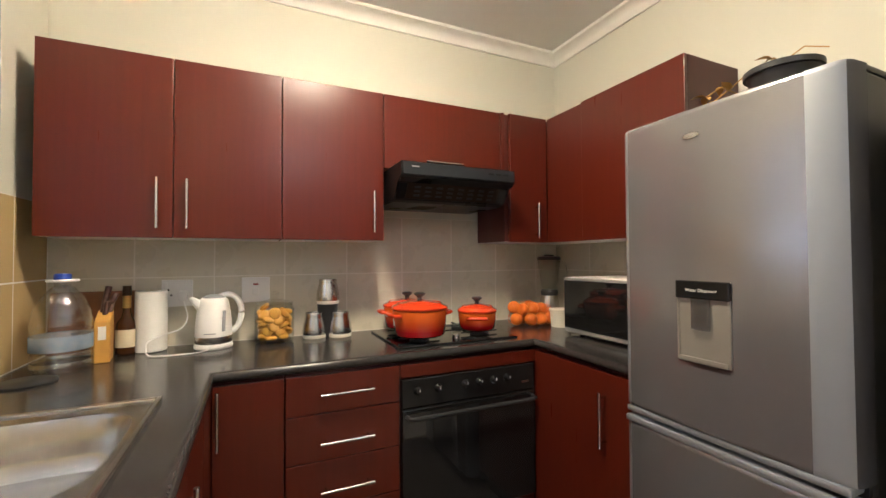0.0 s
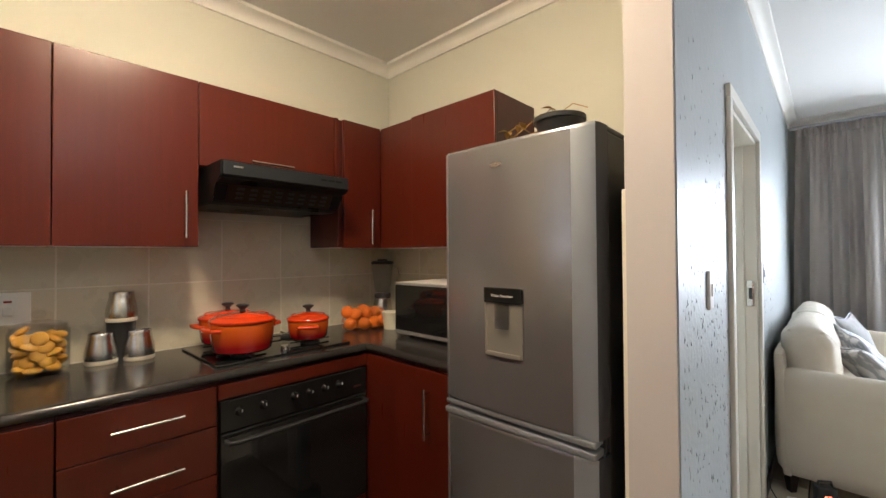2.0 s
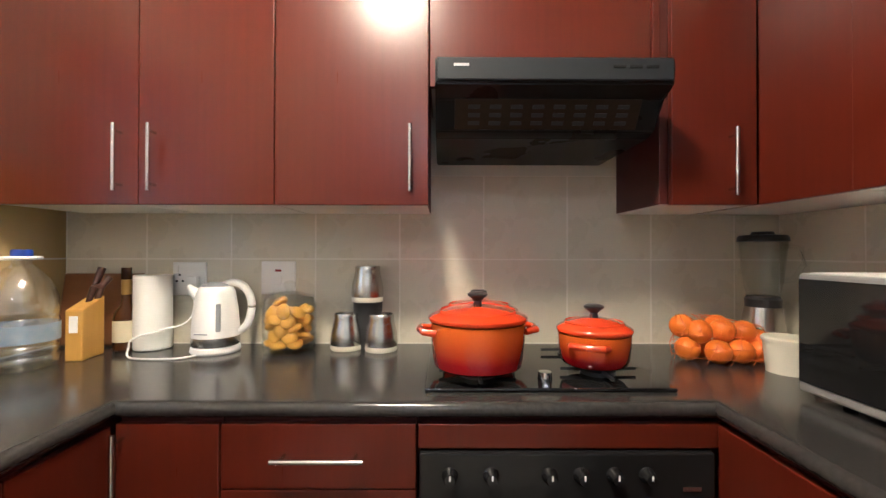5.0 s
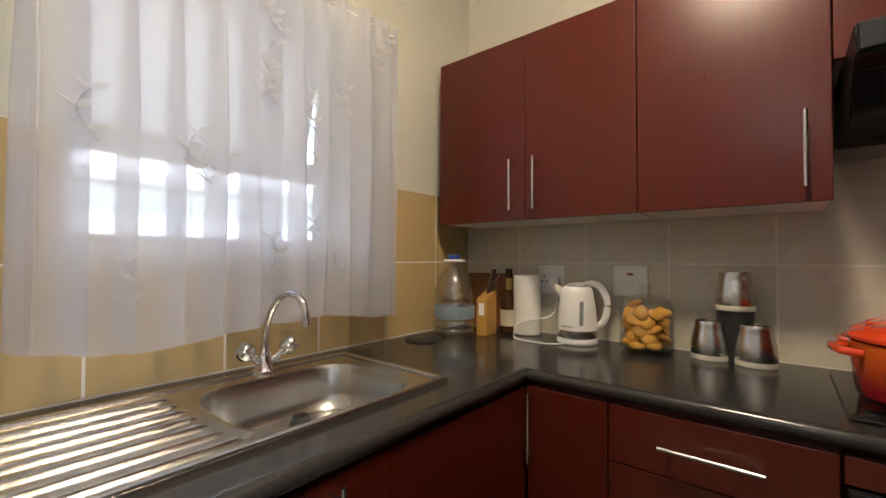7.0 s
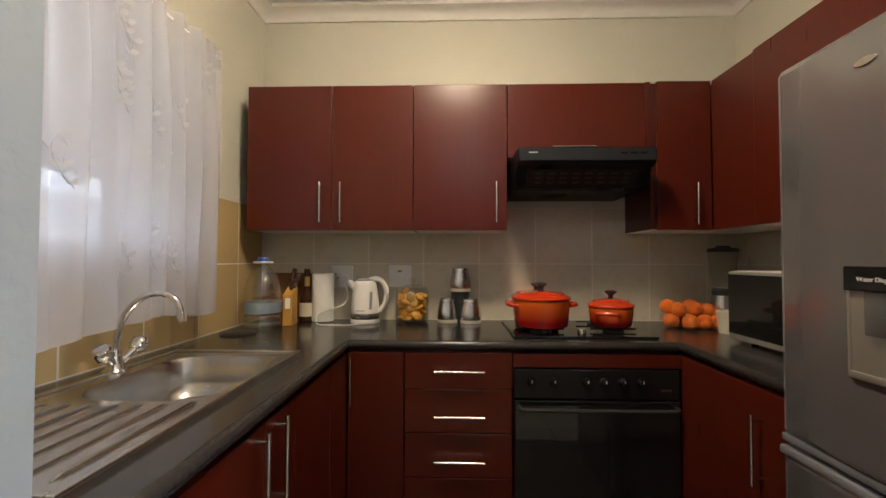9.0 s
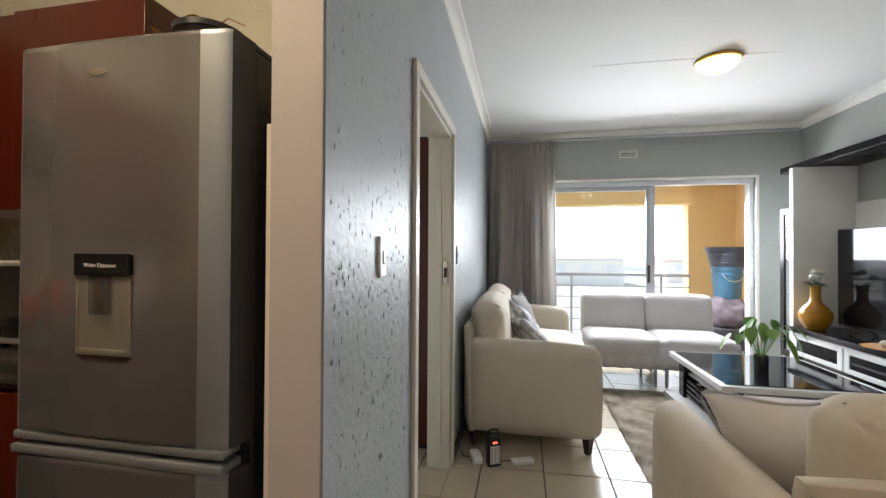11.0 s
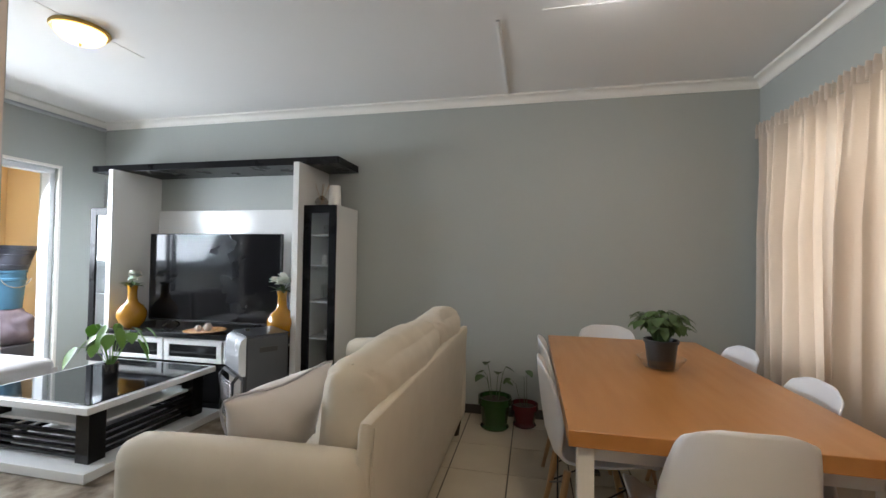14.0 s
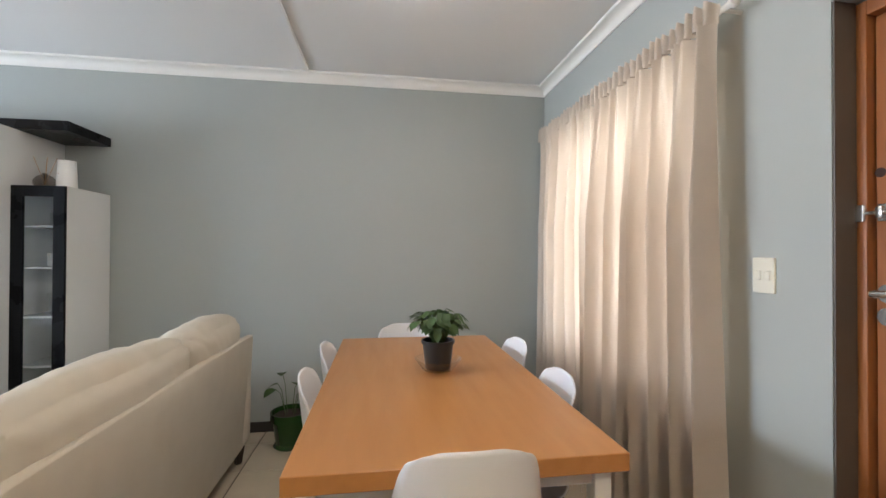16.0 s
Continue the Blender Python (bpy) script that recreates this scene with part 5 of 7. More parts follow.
for k in range(46):
    lay, i = divmod(k, 9)
    a = 6.283 * i / 7 + lay * 0.5 + rnd.uniform(-0.12, 0.12)
    rr = 0.053 if i < 7 else 0.016
    o = new("biscuit", bis)
    o.parent = jar
    o.matrix_basis = pose(rr * math.cos(a), rr * math.sin(a), 0.033 + lay * 0.025 + rnd.uniform(-0.005, 0.005), 0, 0, math.degrees(a)) @ pose(0, 0, 0, rnd.uniform(-30, 30), rnd.uniform(-35, 85) if i < 7 else rnd.uniform(-20, 20), 0)


def cup(x, y, z):
    e = thing("steel_cup", "brushed steel storage tumbler with a pale band, upside down", "canister", pose(x, y, z), "stacked steel tumblers")
    part("band", lathe([(0, 0), (0.052, 0), (0.0535, 0.003), (0.0535, 0.016), (0, 0.016)], 28), CREAM_PLASTIC, e, "pale plastic band")
    part("body", lathe([(0.0535, 0.016), (0.055, 0.03), (0.052, 0.06), (0.045, 0.09), (0.042, 0.105), (0.043, 0.118), (0.041, 0.121), (0.038, 0.118), (0.037, 0.10), (0, 0.098)], 28), STEEL, e)
    return e


cup(0.385, 2.205, TOP + 0.0005)
cup(0.505, 2.185, TOP + 0.0005)
cs = single("dark_tumbler", lathe([(0, 0), (0.045, 0), (0.047, 0.06), (0.05, 0.150), (0.052, 0.158), (0, 0.158)], 24), BLACK_PLASTIC, "dark storage canister behind the steel tumblers", "canister", pose(0.452, 2.232, TOP + 0.0005))
cup(0.452, 2.225, TOP + 0.159)

# paper roll, bottles, knife block
rl = thing("paper_towel_roll", "white paper towel roll standing upright", "paper roll", pose(-0.272, 2.205, TOP))
part("roll", lathe([(0.018, 0.002), (0.055, 0.002), (0.057, 0.006), (0.057, 0.246), (0.055, 0.25), (0.02, 0.25), (0.02, 0.05)], 36), PAPER_WHITE, rl)
part("core", lathe([(0.020, 0.0), (0.022, 0.252), (0.019, 0.252), (0.018, 0.0)], 20), LABEL_CREAM, rl)

br = thing("spirit_bottle", "dark glass spirit bottle with cream label and gold neck", "bottle", pose(-0.352, 2.190, TOP))
part("glass", lathe([(0, 0), (0.034, 0), (0.037, 0.005), (0.037, 0.105), (0.034, 0.125), (0.018, 0.150), (0.0135, 0.17), (0.0135, 0.25), (0, 0.25)], 24), BROWN_GLASS, br)
part("label", lathe([(0.0374, 0.03), (0.0378, 0.03), (0.0378, 0.10), (0.0374, 0.10)], 24), LABEL_CREAM, br, "cream printed label")
part("neck_foil", lathe([(0.0140, 0.185), (0.0145, 0.185), (0.0145, 0.235), (0.0140, 0.235)], 20), GOLD_FOIL, br)
part("cap", lathe([(0, 0.275), (0.015, 0.275), (0.0155, 0.25), (0.0155, 0.236), (0, 0.236)], 20), BROWN_GLASS, br)

wb = thing("water_bottle", "large clear plastic water bottle with blue cap and handle, part full", "water bottle", pose(-0.485, 1.975, TOP))
part("bottle", lathe([(0, 0.004), (0.072, 0.0), (0.082, 0.012), (0.083, 0.03), (0.0795, 0.036), (0.083, 0.042), (0.083, 0.06), (0.0795, 0.066), (0.083, 0.072), (0.083, 0.135), (0.0795, 0.142), (0.083, 0.149), (0.083, 0.170), (0.078, 0.205), (0.062, 0.245), (0.036, 0.280), (0.022, 0.292), (0.022, 0.312), (0, 0.312)], 36), PET_CLEAR, wb)
part("water", lathe([(0, 0.006), (0.070, 0.004), (0.0785, 0.014), (0.0785, 0.090), (0, 0.090)], 32), clear_mat("water", (0.96, 0.98, 0.99), 0.1), wb)
part("label", lathe([(0.0842, 0.075), (0.0842, 0.125)], 32), cloth_mat("blue_printed_film", (0.30, 0.50, 0.74), (0.66, 0.72, 0.80), 0.3, 0.5, 45.0, 300), wb, "blue printed label")
part("cap", lathe([(0, 0.334), (0.021, 0.334), (0.024, 0.330), (0.024, 0.314), (0, 0.314)], 24), BLUE_PLASTIC, wb, "blue screw cap")
part("carry_ring", tube([(0.040 * math.cos(radians(a)), 0.040 * math.sin(radians(a)), 0.310) for a in range(0, 361, 20)], 0.005, 8), WHITE_PLASTIC, wb, "white carry ring")

single("round_coaster", lathe([(0, 0.008), (0.068, 0.008), (0.074, 0.005), (0.074, 0.001), (0, 0.0)], 32), BLACK_SATIN, "round black coaster on the worktop", "coaster", pose(-0.52, 1.825, TOP + 0.0005))

HANDLE_WOOD = mat("dark_red_brown_handle", (0.055, 0.020, 0.012), (0.04, 0.014, 0.009), 8, 0.4)
kb = thing("knife_block", "light bamboo knife block with dark-handled knives", "knife block", pose(-0.398, 2.085, TOP, 0, 0, 8))
bm = box((-0.024, -0.05, 0), (0.024, 0.05, 0.170), 0.004)
for v in bm.verts:
    v.co.z += (v.co.y * 0.35 if v.co.z > 0.08 else 0)
part("block", bm, KNIFE_WOOD, kb)
for i, (x, y) in enumerate(((-0.010, 0.03), (0.012, 0.028), (0.0, 0.008))):
    part("knife_handle", tube([(x, y, 0.155 + y * 0.35), (x + 0.006, y + 0.015, 0.215), (x + 0.016, y + 0.035, 0.275 - 0.03 * i)], [0.009, 0.009, 0.012], 10), HANDLE_WOOD, kb, "dark wooden knife handle")
part("emblem", box((-0.012, -0.052, 0.085), (0.012, -0.0495, 0.135), 0.004), WHITE_PLASTIC, kb, "white printed shape")
cbd = single("chopping_board", box((-0.14, -0.010, 0), (0.14, 0.010, 0.25), 0.009, 3), mat("reddish_board_wood", (0.20, 0.085, 0.03), (0.14, 0.055, 0.02), 7, 0.45, stretch=(1, 6, 6)), "reddish wooden chopping board leaning against the tiles", "chopping board", pose(-0.475, 2.222, TOP + 0.004, -8, 0, 0))

gj = thing("tall_glass_jar", "tall clear glass jar with white lid behind the curtain", "jar", pose(-0.592, 1.565, TOP))
part("glass", lathe([(0, 0.003), (0.036, 0.0), (0.039, 0.006), (0.039, 0.20), (0.032, 0.222), (0.032, 0.235)], 24), JAR_CLEAR, gj)
part("lid", lathe([(0, 0.262), (0.034, 0.262), (0.036, 0.258), (0.036, 0.236), (0, 0.236)], 24), WHITE_PLASTIC, gj)

# microwave
mw = thing("microwave_oven", "silver-white microwave oven with dark glass door", "microwave", pose(1.522, 1.24, TOP + 0.012))
part("body", box((0.02, 0, 0), (0.385, 0.50, 0.272), 0.006), WHITE_PLASTIC, mw)
mdoor = part("door", box((0, 0, 0.004), (0.02, 0.50, 0.270), 0.006), mat("silver_grey_plastic", (0.36, 0.36, 0.36), (0.32, 0.32, 0.32), 6, 0.3, metal=0.4), mw)
part("door_glass", box((-0.003, 0.115, 0.026), (0.001, 0.496, 0.258), 0.002), BLACK_GLASS, mdoor)
part("control_panel", box((-0.002, 0.008, 0.012), (0.001, 0.105, 0.262), 0.002), GREY_PLASTIC, mw)
for y in (0.06, 0.44):
    for x in (0.06, 0.34):
        part("foot", lathe([(0, -0.012), (0.012, -0.012), (0.012, 0.001), (0, 0.001)], 10, (x, y, 0)), BLACK_PLASTIC, mw)

# blender
bl = thing("blender", "blender with steel base, clear jug and black lid", "blender", pose(1.775, 2.165, TOP))
part("base", lathe([(0, 0), (0.068, 0), (0.070, 0.01), (0.064, 0.03), (0.058, 0.11), (0.05, 0.15), (0, 0.15)], 28), STEEL, bl)
part("collar", lathe([(0, 0.15), (0.05, 0.15), (0.052, 0.175), (0.045, 0.185), (0, 0.185)], 28), BLACK_PLASTIC, bl)
jg = part("jug", lathe([(0.045, 0.186), (0.055, 0.24), (0.068, 0.365), (0.064, 0.365), (0.050, 0.24), (0.03, 0.19), (0, 0.19)], 28), JAR_CLEAR, bl)
part("handle", tube([(0.064, -0.01, 0.35), (0.105, -0.03, 0.345), (0.112, -0.03, 0.29), (0.085, -0.02, 0.24), (0.055, -0.01, 0.235)], 0.009, 10), JAR_CLEAR, jg)
part("lid", lathe([(0, 0.398), (0.03, 0.398), (0.034, 0.388), (0.066, 0.386), (0.071, 0.378), (0.071, 0.366), (0, 0.366)], 28), BLACK_PLASTIC, bl)
part("switch", lathe([(0, 0.012), (0.014, 0.012), (0.016, 0), (0, 0)], 14), BLACK_PLASTIC, bl).matrix_basis = pose(-0.045, -0.040, 0.07, 75, 0, -48)
tub = thing("food_tub", "white plastic tub beside the microwave", "tub", pose(1.66, 1.93, TOP))
part("tub", lathe([(0, 0), (0.05, 0), (0.058, 0.085), (0.06, 0.09), (0.056, 0.09), (0.048, 0.01), (0, 0.01)], 24), CREAM_PLASTIC, tub)
part("lid", lathe([(0, 0.098), (0.058, 0.098), (0.062, 0.094), (0.062, 0.086), (0, 0.09)], 24), CREAM_PLASTIC, tub)

# oranges in a net
og = thing("bag_of_oranges", "net bag of oranges on the worktop", "oranges", pose(1.565, 2.06, TOP + 0.0005))
rnd = random.Random(9)
om = finish("orange", lathe([(0, -0.034)] + [(0.036 * math.sin(radians(a)), -0.035 * math.cos(radians(a))) for a in range(15, 166, 15)] + [(0.006, 0.0335), (0, 0.0325)], 18), ORANGE_PEEL)
for x, y, z in ((-0.105, 0.0, 0.035), (-0.04, -0.045, 0.035), (0.03, -0.04, 0.035), (0.095, -0.035, 0.035), (-0.04, 0.035, 0.035), (0.035, 0.04, 0.035), (0.10, 0.045, 0.036), (-0.075, -0.01, 0.088), (-0.005, -0.012, 0.092), (0.062, -0.005, 0.086), (-0.11, 0.02, 0.100), (0.005, 0.03, 0.098), (0.10, -0.01, 0.060)):
    o = new("orange", om)
    o.parent = og
    o.matrix_basis = pose(x, y, z, rnd.uniform(0, 360), rnd.uniform(0, 360), 0)
NET = mat("orange_net_string", (0.70, 0.16, 0.02), (0.6, 0.12, 0.02), 10, 0.6)
bm = bmesh.new()
for k in range(14):
    a = 6.283 * k / 14
    b_tube(bm, [(0.145 * math.cos(a), 0.088 * math.sin(a), 0.004), (0.152 * math.cos(a + 0.2), 0.09 * math.sin(a + 0.2), 0.05), (0.125 * math.cos(a + 0.4) - 0.01, 0.07 * math.sin(a + 0.4), 0.105), (-0.09 + 0.05 * math.cos(a + 0.5), 0.02 * math.sin(a + 0.5), 0.137)], 0.0011, 5)
for z, s in ((0.02, 1.02), (0.05, 1.03), (0.085, 0.94)):
    b_tube(bm, [(0.147 * s * math.cos(radians(a)), 0.087 * s * math.sin(radians(a)), z) for a in range(0, 361, 20)], 0.0011, 5)
part("net", bm, NET, og, "orange string net")


# kitchen curtain
def drape(name_bm, y0, y1, z0, z1, folds, depth, seed, ny=150, nz=40, gather=0.25, flare=0.0, hem=0.0, lap=0.012, pleat=0.0):
    """A hanging cloth in the plane x = 0 with folds; pulled tight at the head."""
    bm = name_bm
    rnd = random.Random(seed)
    ph = [rnd.uniform(0, 6.28) for _ in range(6)]
    fr = [folds * (0.8 + 0.5 * rnd.random()) for _ in range(4)]
    rows = []
    for j in range(nz + 1):
        t = j / nz
        row = []
        for i in range(ny + 1):
            u = i / ny
            a = 0.62 * math.sin(6.283 * folds * u + ph[0] + 0.9 * math.sin(6.283 * 1.7 * u + ph[4])) + 0.28 * math.sin(6.283 * fr[1] * 1.6 * u + ph[1] + 0.8 * t) + 0.22 * math.sin(6.283 * fr[2] * 0.6 * u + ph[2])
            k = gather + (1 - gather) * min(1, t * 3.2)
            a = math.copysign(abs(a) ** 0.85, a)
            x = pleat * math.sin(6.283 * folds * 2.5 * u + 1.2 * math.sin(9 * u)) * math.exp(-5 * t) + depth * a * k + 0.012 * math.sin(40 * u + 3 * t) * t
            y = y0 + (y1 - y0) * u + lap * math.sin(6.283 * folds * u + 0.9 * math.sin(6.283 * 1.7 * u + ph[4]) + ph[3]) * min(1, 0.5 + t) + flare * t * (u - 0.5)
            z = z1 - (z1 - z0) * t + hem * t * (math.sin(6.283 * 1.3 * u + ph[5]) + 0.5 * math.sin(6.283 * folds * u))
            row.append(bm.verts.new((x, y, z)))
        rows.append(row)
    for a, b in zip(rows, rows[1:]):
        for i in range(ny):
            bm.faces.new((a[i], a[i + 1], b[i + 1], b[i]))
    return bm


kc = thing("kitchen_curtain", "white sheer voile curtain with embroidered leaf sprigs over the sink window", "curtain", pose(-0.555, 0, 0))
kcloth = part("cloth", drape(bmesh.new(), 0.69, 1.69, 1.085, 2.14, 12.0, 0.040, 4, 440, 40, 0.6, 0.0, 0.018, 0.036, 0.012), SHEER, kc)
part("curtain_wire", tube([(0, 0.66, 2.112), (0, 1.70, 2.112)], 0.004, 8), WHITE_PLASTIC, kc)
rnd = random.Random(12)
bm = bmesh.new()
for k in range(21):
    y, z = rnd.uniform(0.72, 1.63), rnd.uniform(1.15, 2.02)
    sgn = rnd.choice((-1, 1))
    pts = [(0.027 + 0.004 * math.sin(i), y + sgn * 0.040 * math.sin(i * 0.55), z + 0.022 * i) for i in range(6)]
    b_tube(bm, pts, 0.0016, 4)
    for q in (pts[1], pts[3], pts[5]):
        for s in (-1, 1):
            leaf_mesh(bm, q, Vector(q) + Vector((0.004, s * 0.032, 0.016)), 0.009, 0.05, 3, Vector((0, 0.5, -1)))
tagged(part("embroidery", bm, SHEER_THREAD, kc, "embroidered sprigs"), kind="stuff")

# ceiling lamps


def ceiling_lamp(label, x, y, glass=LAMP_GLASS):
    e = thing("ceiling_lamp", label, "ceiling lamp", pose(x, y, CEIL))
    part("rim", lathe([(0, 0), (0.145, 0), (0.150, -0.010), (0.142, -0.022), (0.13, -0.022), (0.13, -0.004), (0, -0.004)], 36), GOLD_FOIL, e)
    part("bowl", lathe([(0.128, -0.020), (0.120, -0.045), (0.095, -0.070), (0.055, -0.086), (0, -0.092)], 36), glass, e)
    part("finial", lathe([(0, -0.108), (0.006, -0.106), (0.009, -0.098), (0.006, -0.090), (0, -0.088)], 14), GOLD_FOIL, e)
    return e


ceiling_lamp("lit amber glass bowl ceiling lamp with brass rim", 3.72, -1.42)
ceiling_lamp("lit glass bowl ceiling lamp in the kitchen", 0.45, 1.05, LAMP_KITCHEN)
ceiling_lamp("lit glass bowl ceiling lamp above the dining table", 0.60, -1.50, LAMP_DINING)

# ---------------------------------------------------------------- lounge
def loose_back(e, x0, x1, y0, y1, z0, z1, seed):
    """A boxed loose back cushion with puckered corners and slack creases."""
    bm = pillow((x0, y0, z0), (x1, y1, z1), 0.085, (0.014, 0.036, 0.034), 36, 0.004, seed)
    my = (y0 + y1) / 2
    for v in bm.verts:
        sy = 1 if v.co.y > my else -1
        calm = min(1.0, min(math.hypot(v.co.x - a, v.co.z - b) for a in (x0, x1) for b in (z0, z1)) / 0.12)
        for cx, sx in ((x0, -1), (x1, 1)):
            for cz in (z0, z1):
                dx, dz = v.co.x - cx, v.co.z - cz
                d = math.hypot(dx, dz)
                a = math.atan2(dz, dx)
                k = math.exp(-d / 0.13)
                v.co.y += sy * 0.010 * k * min(1.0, d / 0.06) * (math.sin(7 * a + seed) + 0.6 * math.sin(13 * a + 2 * seed))
                v.co.x += sx * 0.005 * math.exp(-d / 0.05)
        u = (v.co.x - x0) / (x1 - x0)
        v.co.y += sy * 0.006 * math.sin(9 * u + 5 * v.co.z + seed) * math.sin(3.14 * u)
        v.co.z += 0.007 * calm * (noise.noise(Vector((v.co.x * 7, seed, 0))) + noise.noise(Vector((v.co.x * 17, seed, 3)))) * (v.co.z > (z0 + z1) / 2)
        v.co.y += 0.005 * calm * noise.noise(Vector((v.co.x * 22 + v.co.z * 9, v.co.z * 6, seed)))
        v.co.y -= 0.07 * (v.co.z - 0.45)
    c = part("back_cushion", bm, SOFA_CREAM, e)
    return c


def sofa(name, label, m, L, D, arm_h, back_h, cush_h, split=0.5):
    """A two-seat sofa. x runs along it, y from the back (0) to the front (D)."""
    e = thing(name, label, "sofa", m)
    aw = 0.15
    part("base", pillow((aw * 0.6, 0.06, 0.10), (L - aw * 0.6, D - 0.05, 0.31), 0.03, (0, 0.01, 0), 8), SOFA_CREAM, e)
    for x0, x1 in ((0, aw), (L - aw, L)):
        bm = pillow((x0, 0.02, 0.10), (x1, D, arm_h), 0.075, (0.012, 0.01, 0.01), 12, 0.003, x0)
        for v in bm.verts:
            if v.co.z > arm_h - 0.25:
                v.co.z += 0.02 * (1 - v.co.y / D)
            v.co.z -= 0.03 * max(0, (v.co.y - D * 0.75) / D) * (v.co.z / arm_h)
        part("arm", bm, SOFA_CREAM, e)
    bm = pillow((0.04, 0.0, 0.10), (L - 0.01, 0.055, back_h), 0.022, (0, 0.006, 0.004), 16, 0.003, 7)
    for v in bm.verts:
        v.co.y -= 0.05 * (v.co.z - 0.1) - 0.04
    bk = part("backrest", bm, SOFA_CREAM, e)
    lean = lambda z: 0.04 - 0.05 * (z - 0.1)
    part("seam", tube([(0.055, lean(0.14) - 0.001, 0.14), (0.055, lean(back_h - 0.02) - 0.001, back_h - 0.02)], 0.003, 6), SOFA_CREAM, bk)
    w = (L - 2 * aw) / 2
    for i in range(2):
        x0 = aw + i * w
        part("seat_cushion", pillow((x0 + 0.004, 0.16, 0.30), (x0 + w - 0.004, D + 0.015, 0.465), 0.05, (0.0, 0.012, 0.022), 12, 0.006, i * 3), SOFA_CREAM, e)
    ends = (aw + 0.02, split * L, L - aw + 0.04)
    for i in range(2):
        loose_back(e, ends[i] + 0.002 * i, ends[i + 1] + 0.006 * (1 - i), 0.075, 0.29, 0.42, cush_h + 0.004 * i, 11 + i * 5)
    for x in (0.07, L - 0.07):
        for y in (0.08, D - 0.08):
            part("foot", lathe([(0, 0), (0.022, 0), (0.038, 0.11), (0, 0.11)], 4, (x, y, 0)), WALNUT_DARK, e, "dark tapered wooden foot")
    return e


sofa("sofa", "cream fabric two-seat sofa against the grey wall", pose(5.25, 0.335, 0, 0, 0, 180), 2.08, 0.885, 0.69, 0.80, 0.93)
sofa("sofa", "cream fabric two-seat sofa with loose back cushions near dining table", pose(1.47, -0.60, 0, 0, 0, -90), 1.95, 0.95, 0.67, 0.80, 0.935, 0.61)


CUSHION_PIPING = mat("slate_grey_piping", (0.42, 0.41, 0.43), (0.36, 0.35, 0.37), 9, 0.9)


def throw_cushion(label, material, m, w=0.44, h=0.42, t=0.15, seed=0):
    e = thing("throw_cushion", label, "cushion", m)
    bm = bmesh.new()
    n = 22
    rnd = random.Random(seed)
    off = Vector((rnd.uniform(0, 50), 0, 0))
    grids = []
    for s in (-1, 1):
        g = []
        for i in range(n + 1):
            row = []
            for j in range(n + 1):
                u, v = math.sin(math.pi * (i / n - 0.5)), math.sin(math.pi * (j / n - 0.5))
                x = w / 2 * u * (1 - 0.13 * (1 - v * v))
                z = h / 2 + h / 2 * v * (1 - 0.13 * (1 - u * u))
                q = max(0.0, (1 - u * u) * (1 - v * v))
                y = s * (0.004 + t / 2 * q ** 0.62) + 0.012 * noise.noise(Vector((u * 2.2, v * 2.2, s)) + off) * q ** 0.3 + 0.006 * noise.noise(Vector((u * 6, v * 6, s)) + off) * q ** 0.3
                row.append(bm.verts.new((x, y, z)))
            g.append(row)
        for i in range(n):
            for j in range(n):
                f = (g[i][j], g[i + 1][j], g[i + 1][j + 1], g[i][j + 1])
                bm.faces.new(f if s < 0 else f[::-1])
        grids.append(g)
    a, b = grids
    ring = [(i, 0) for i in range(n)] + [(n, j) for j in range(n)] + [(i, n) for i in range(n, 0, -1)] + [(0, j) for j in range(n, 0, -1)]
    for (i, j), (k, l) in zip(ring, ring[1:] + ring[:1]):
        bm.faces.new((a[k][l], a[i][j], b[i][j], b[k][l]))
    part("cover", bm, material, e)
    part("piping", tube(spline([(-w / 2, 0, 0.004), (-w * 0.435, 0, h / 2), (-w / 2, 0, h), (0, 0, h * 0.935), (w / 2, 0, h), (w * 0.435, 0, h / 2), (w / 2, 0, 0.004), (0, 0, h * 0.065), (-w / 2, 0, 0.004)], 4), 0.005, 6), CUSHION_PIPING, e)
    return e


throw_cushion("grey and white patterned scatter cushion leaning on the sofa", CUSHION_GREY, pose(3.98, -0.24, 0.482, -46, 6, 24), 0.44, 0.40, 0.14, seed=1)
throw_cushion("grey and white patterned scatter cushion on the sofa", CUSHION_GREY, pose(4.28, -0.19, 0.482, -32, -6, 18), 0.44, 0.40, 0.14, seed=2)
throw_cushion("grey textured scatter cushion in the sofa's far corner", mat("mid_grey_cushion", (0.27, 0.26, 0.25), (0.20, 0.195, 0.19), 12, 0.9, 0.05, 0.4, 200), pose(4.70, -0.15, 0.478, -22, 0, -14), seed=3)
CUSHION_PALE = mat("pale_lilac_grey_cushion", (0.68, 0.65, 0.64), (0.62, 0.59, 0.58), 7.0, 0.9, 0.05, 0.35, 350, spec=0.2)
throw_cushion("pale piped scatter cushion against the sofa's back cushions", CUSHION_PALE, pose(2.05, -0.97, 0.484, -28, 8, 62), 0.42, 0.41, 0.24, 4)


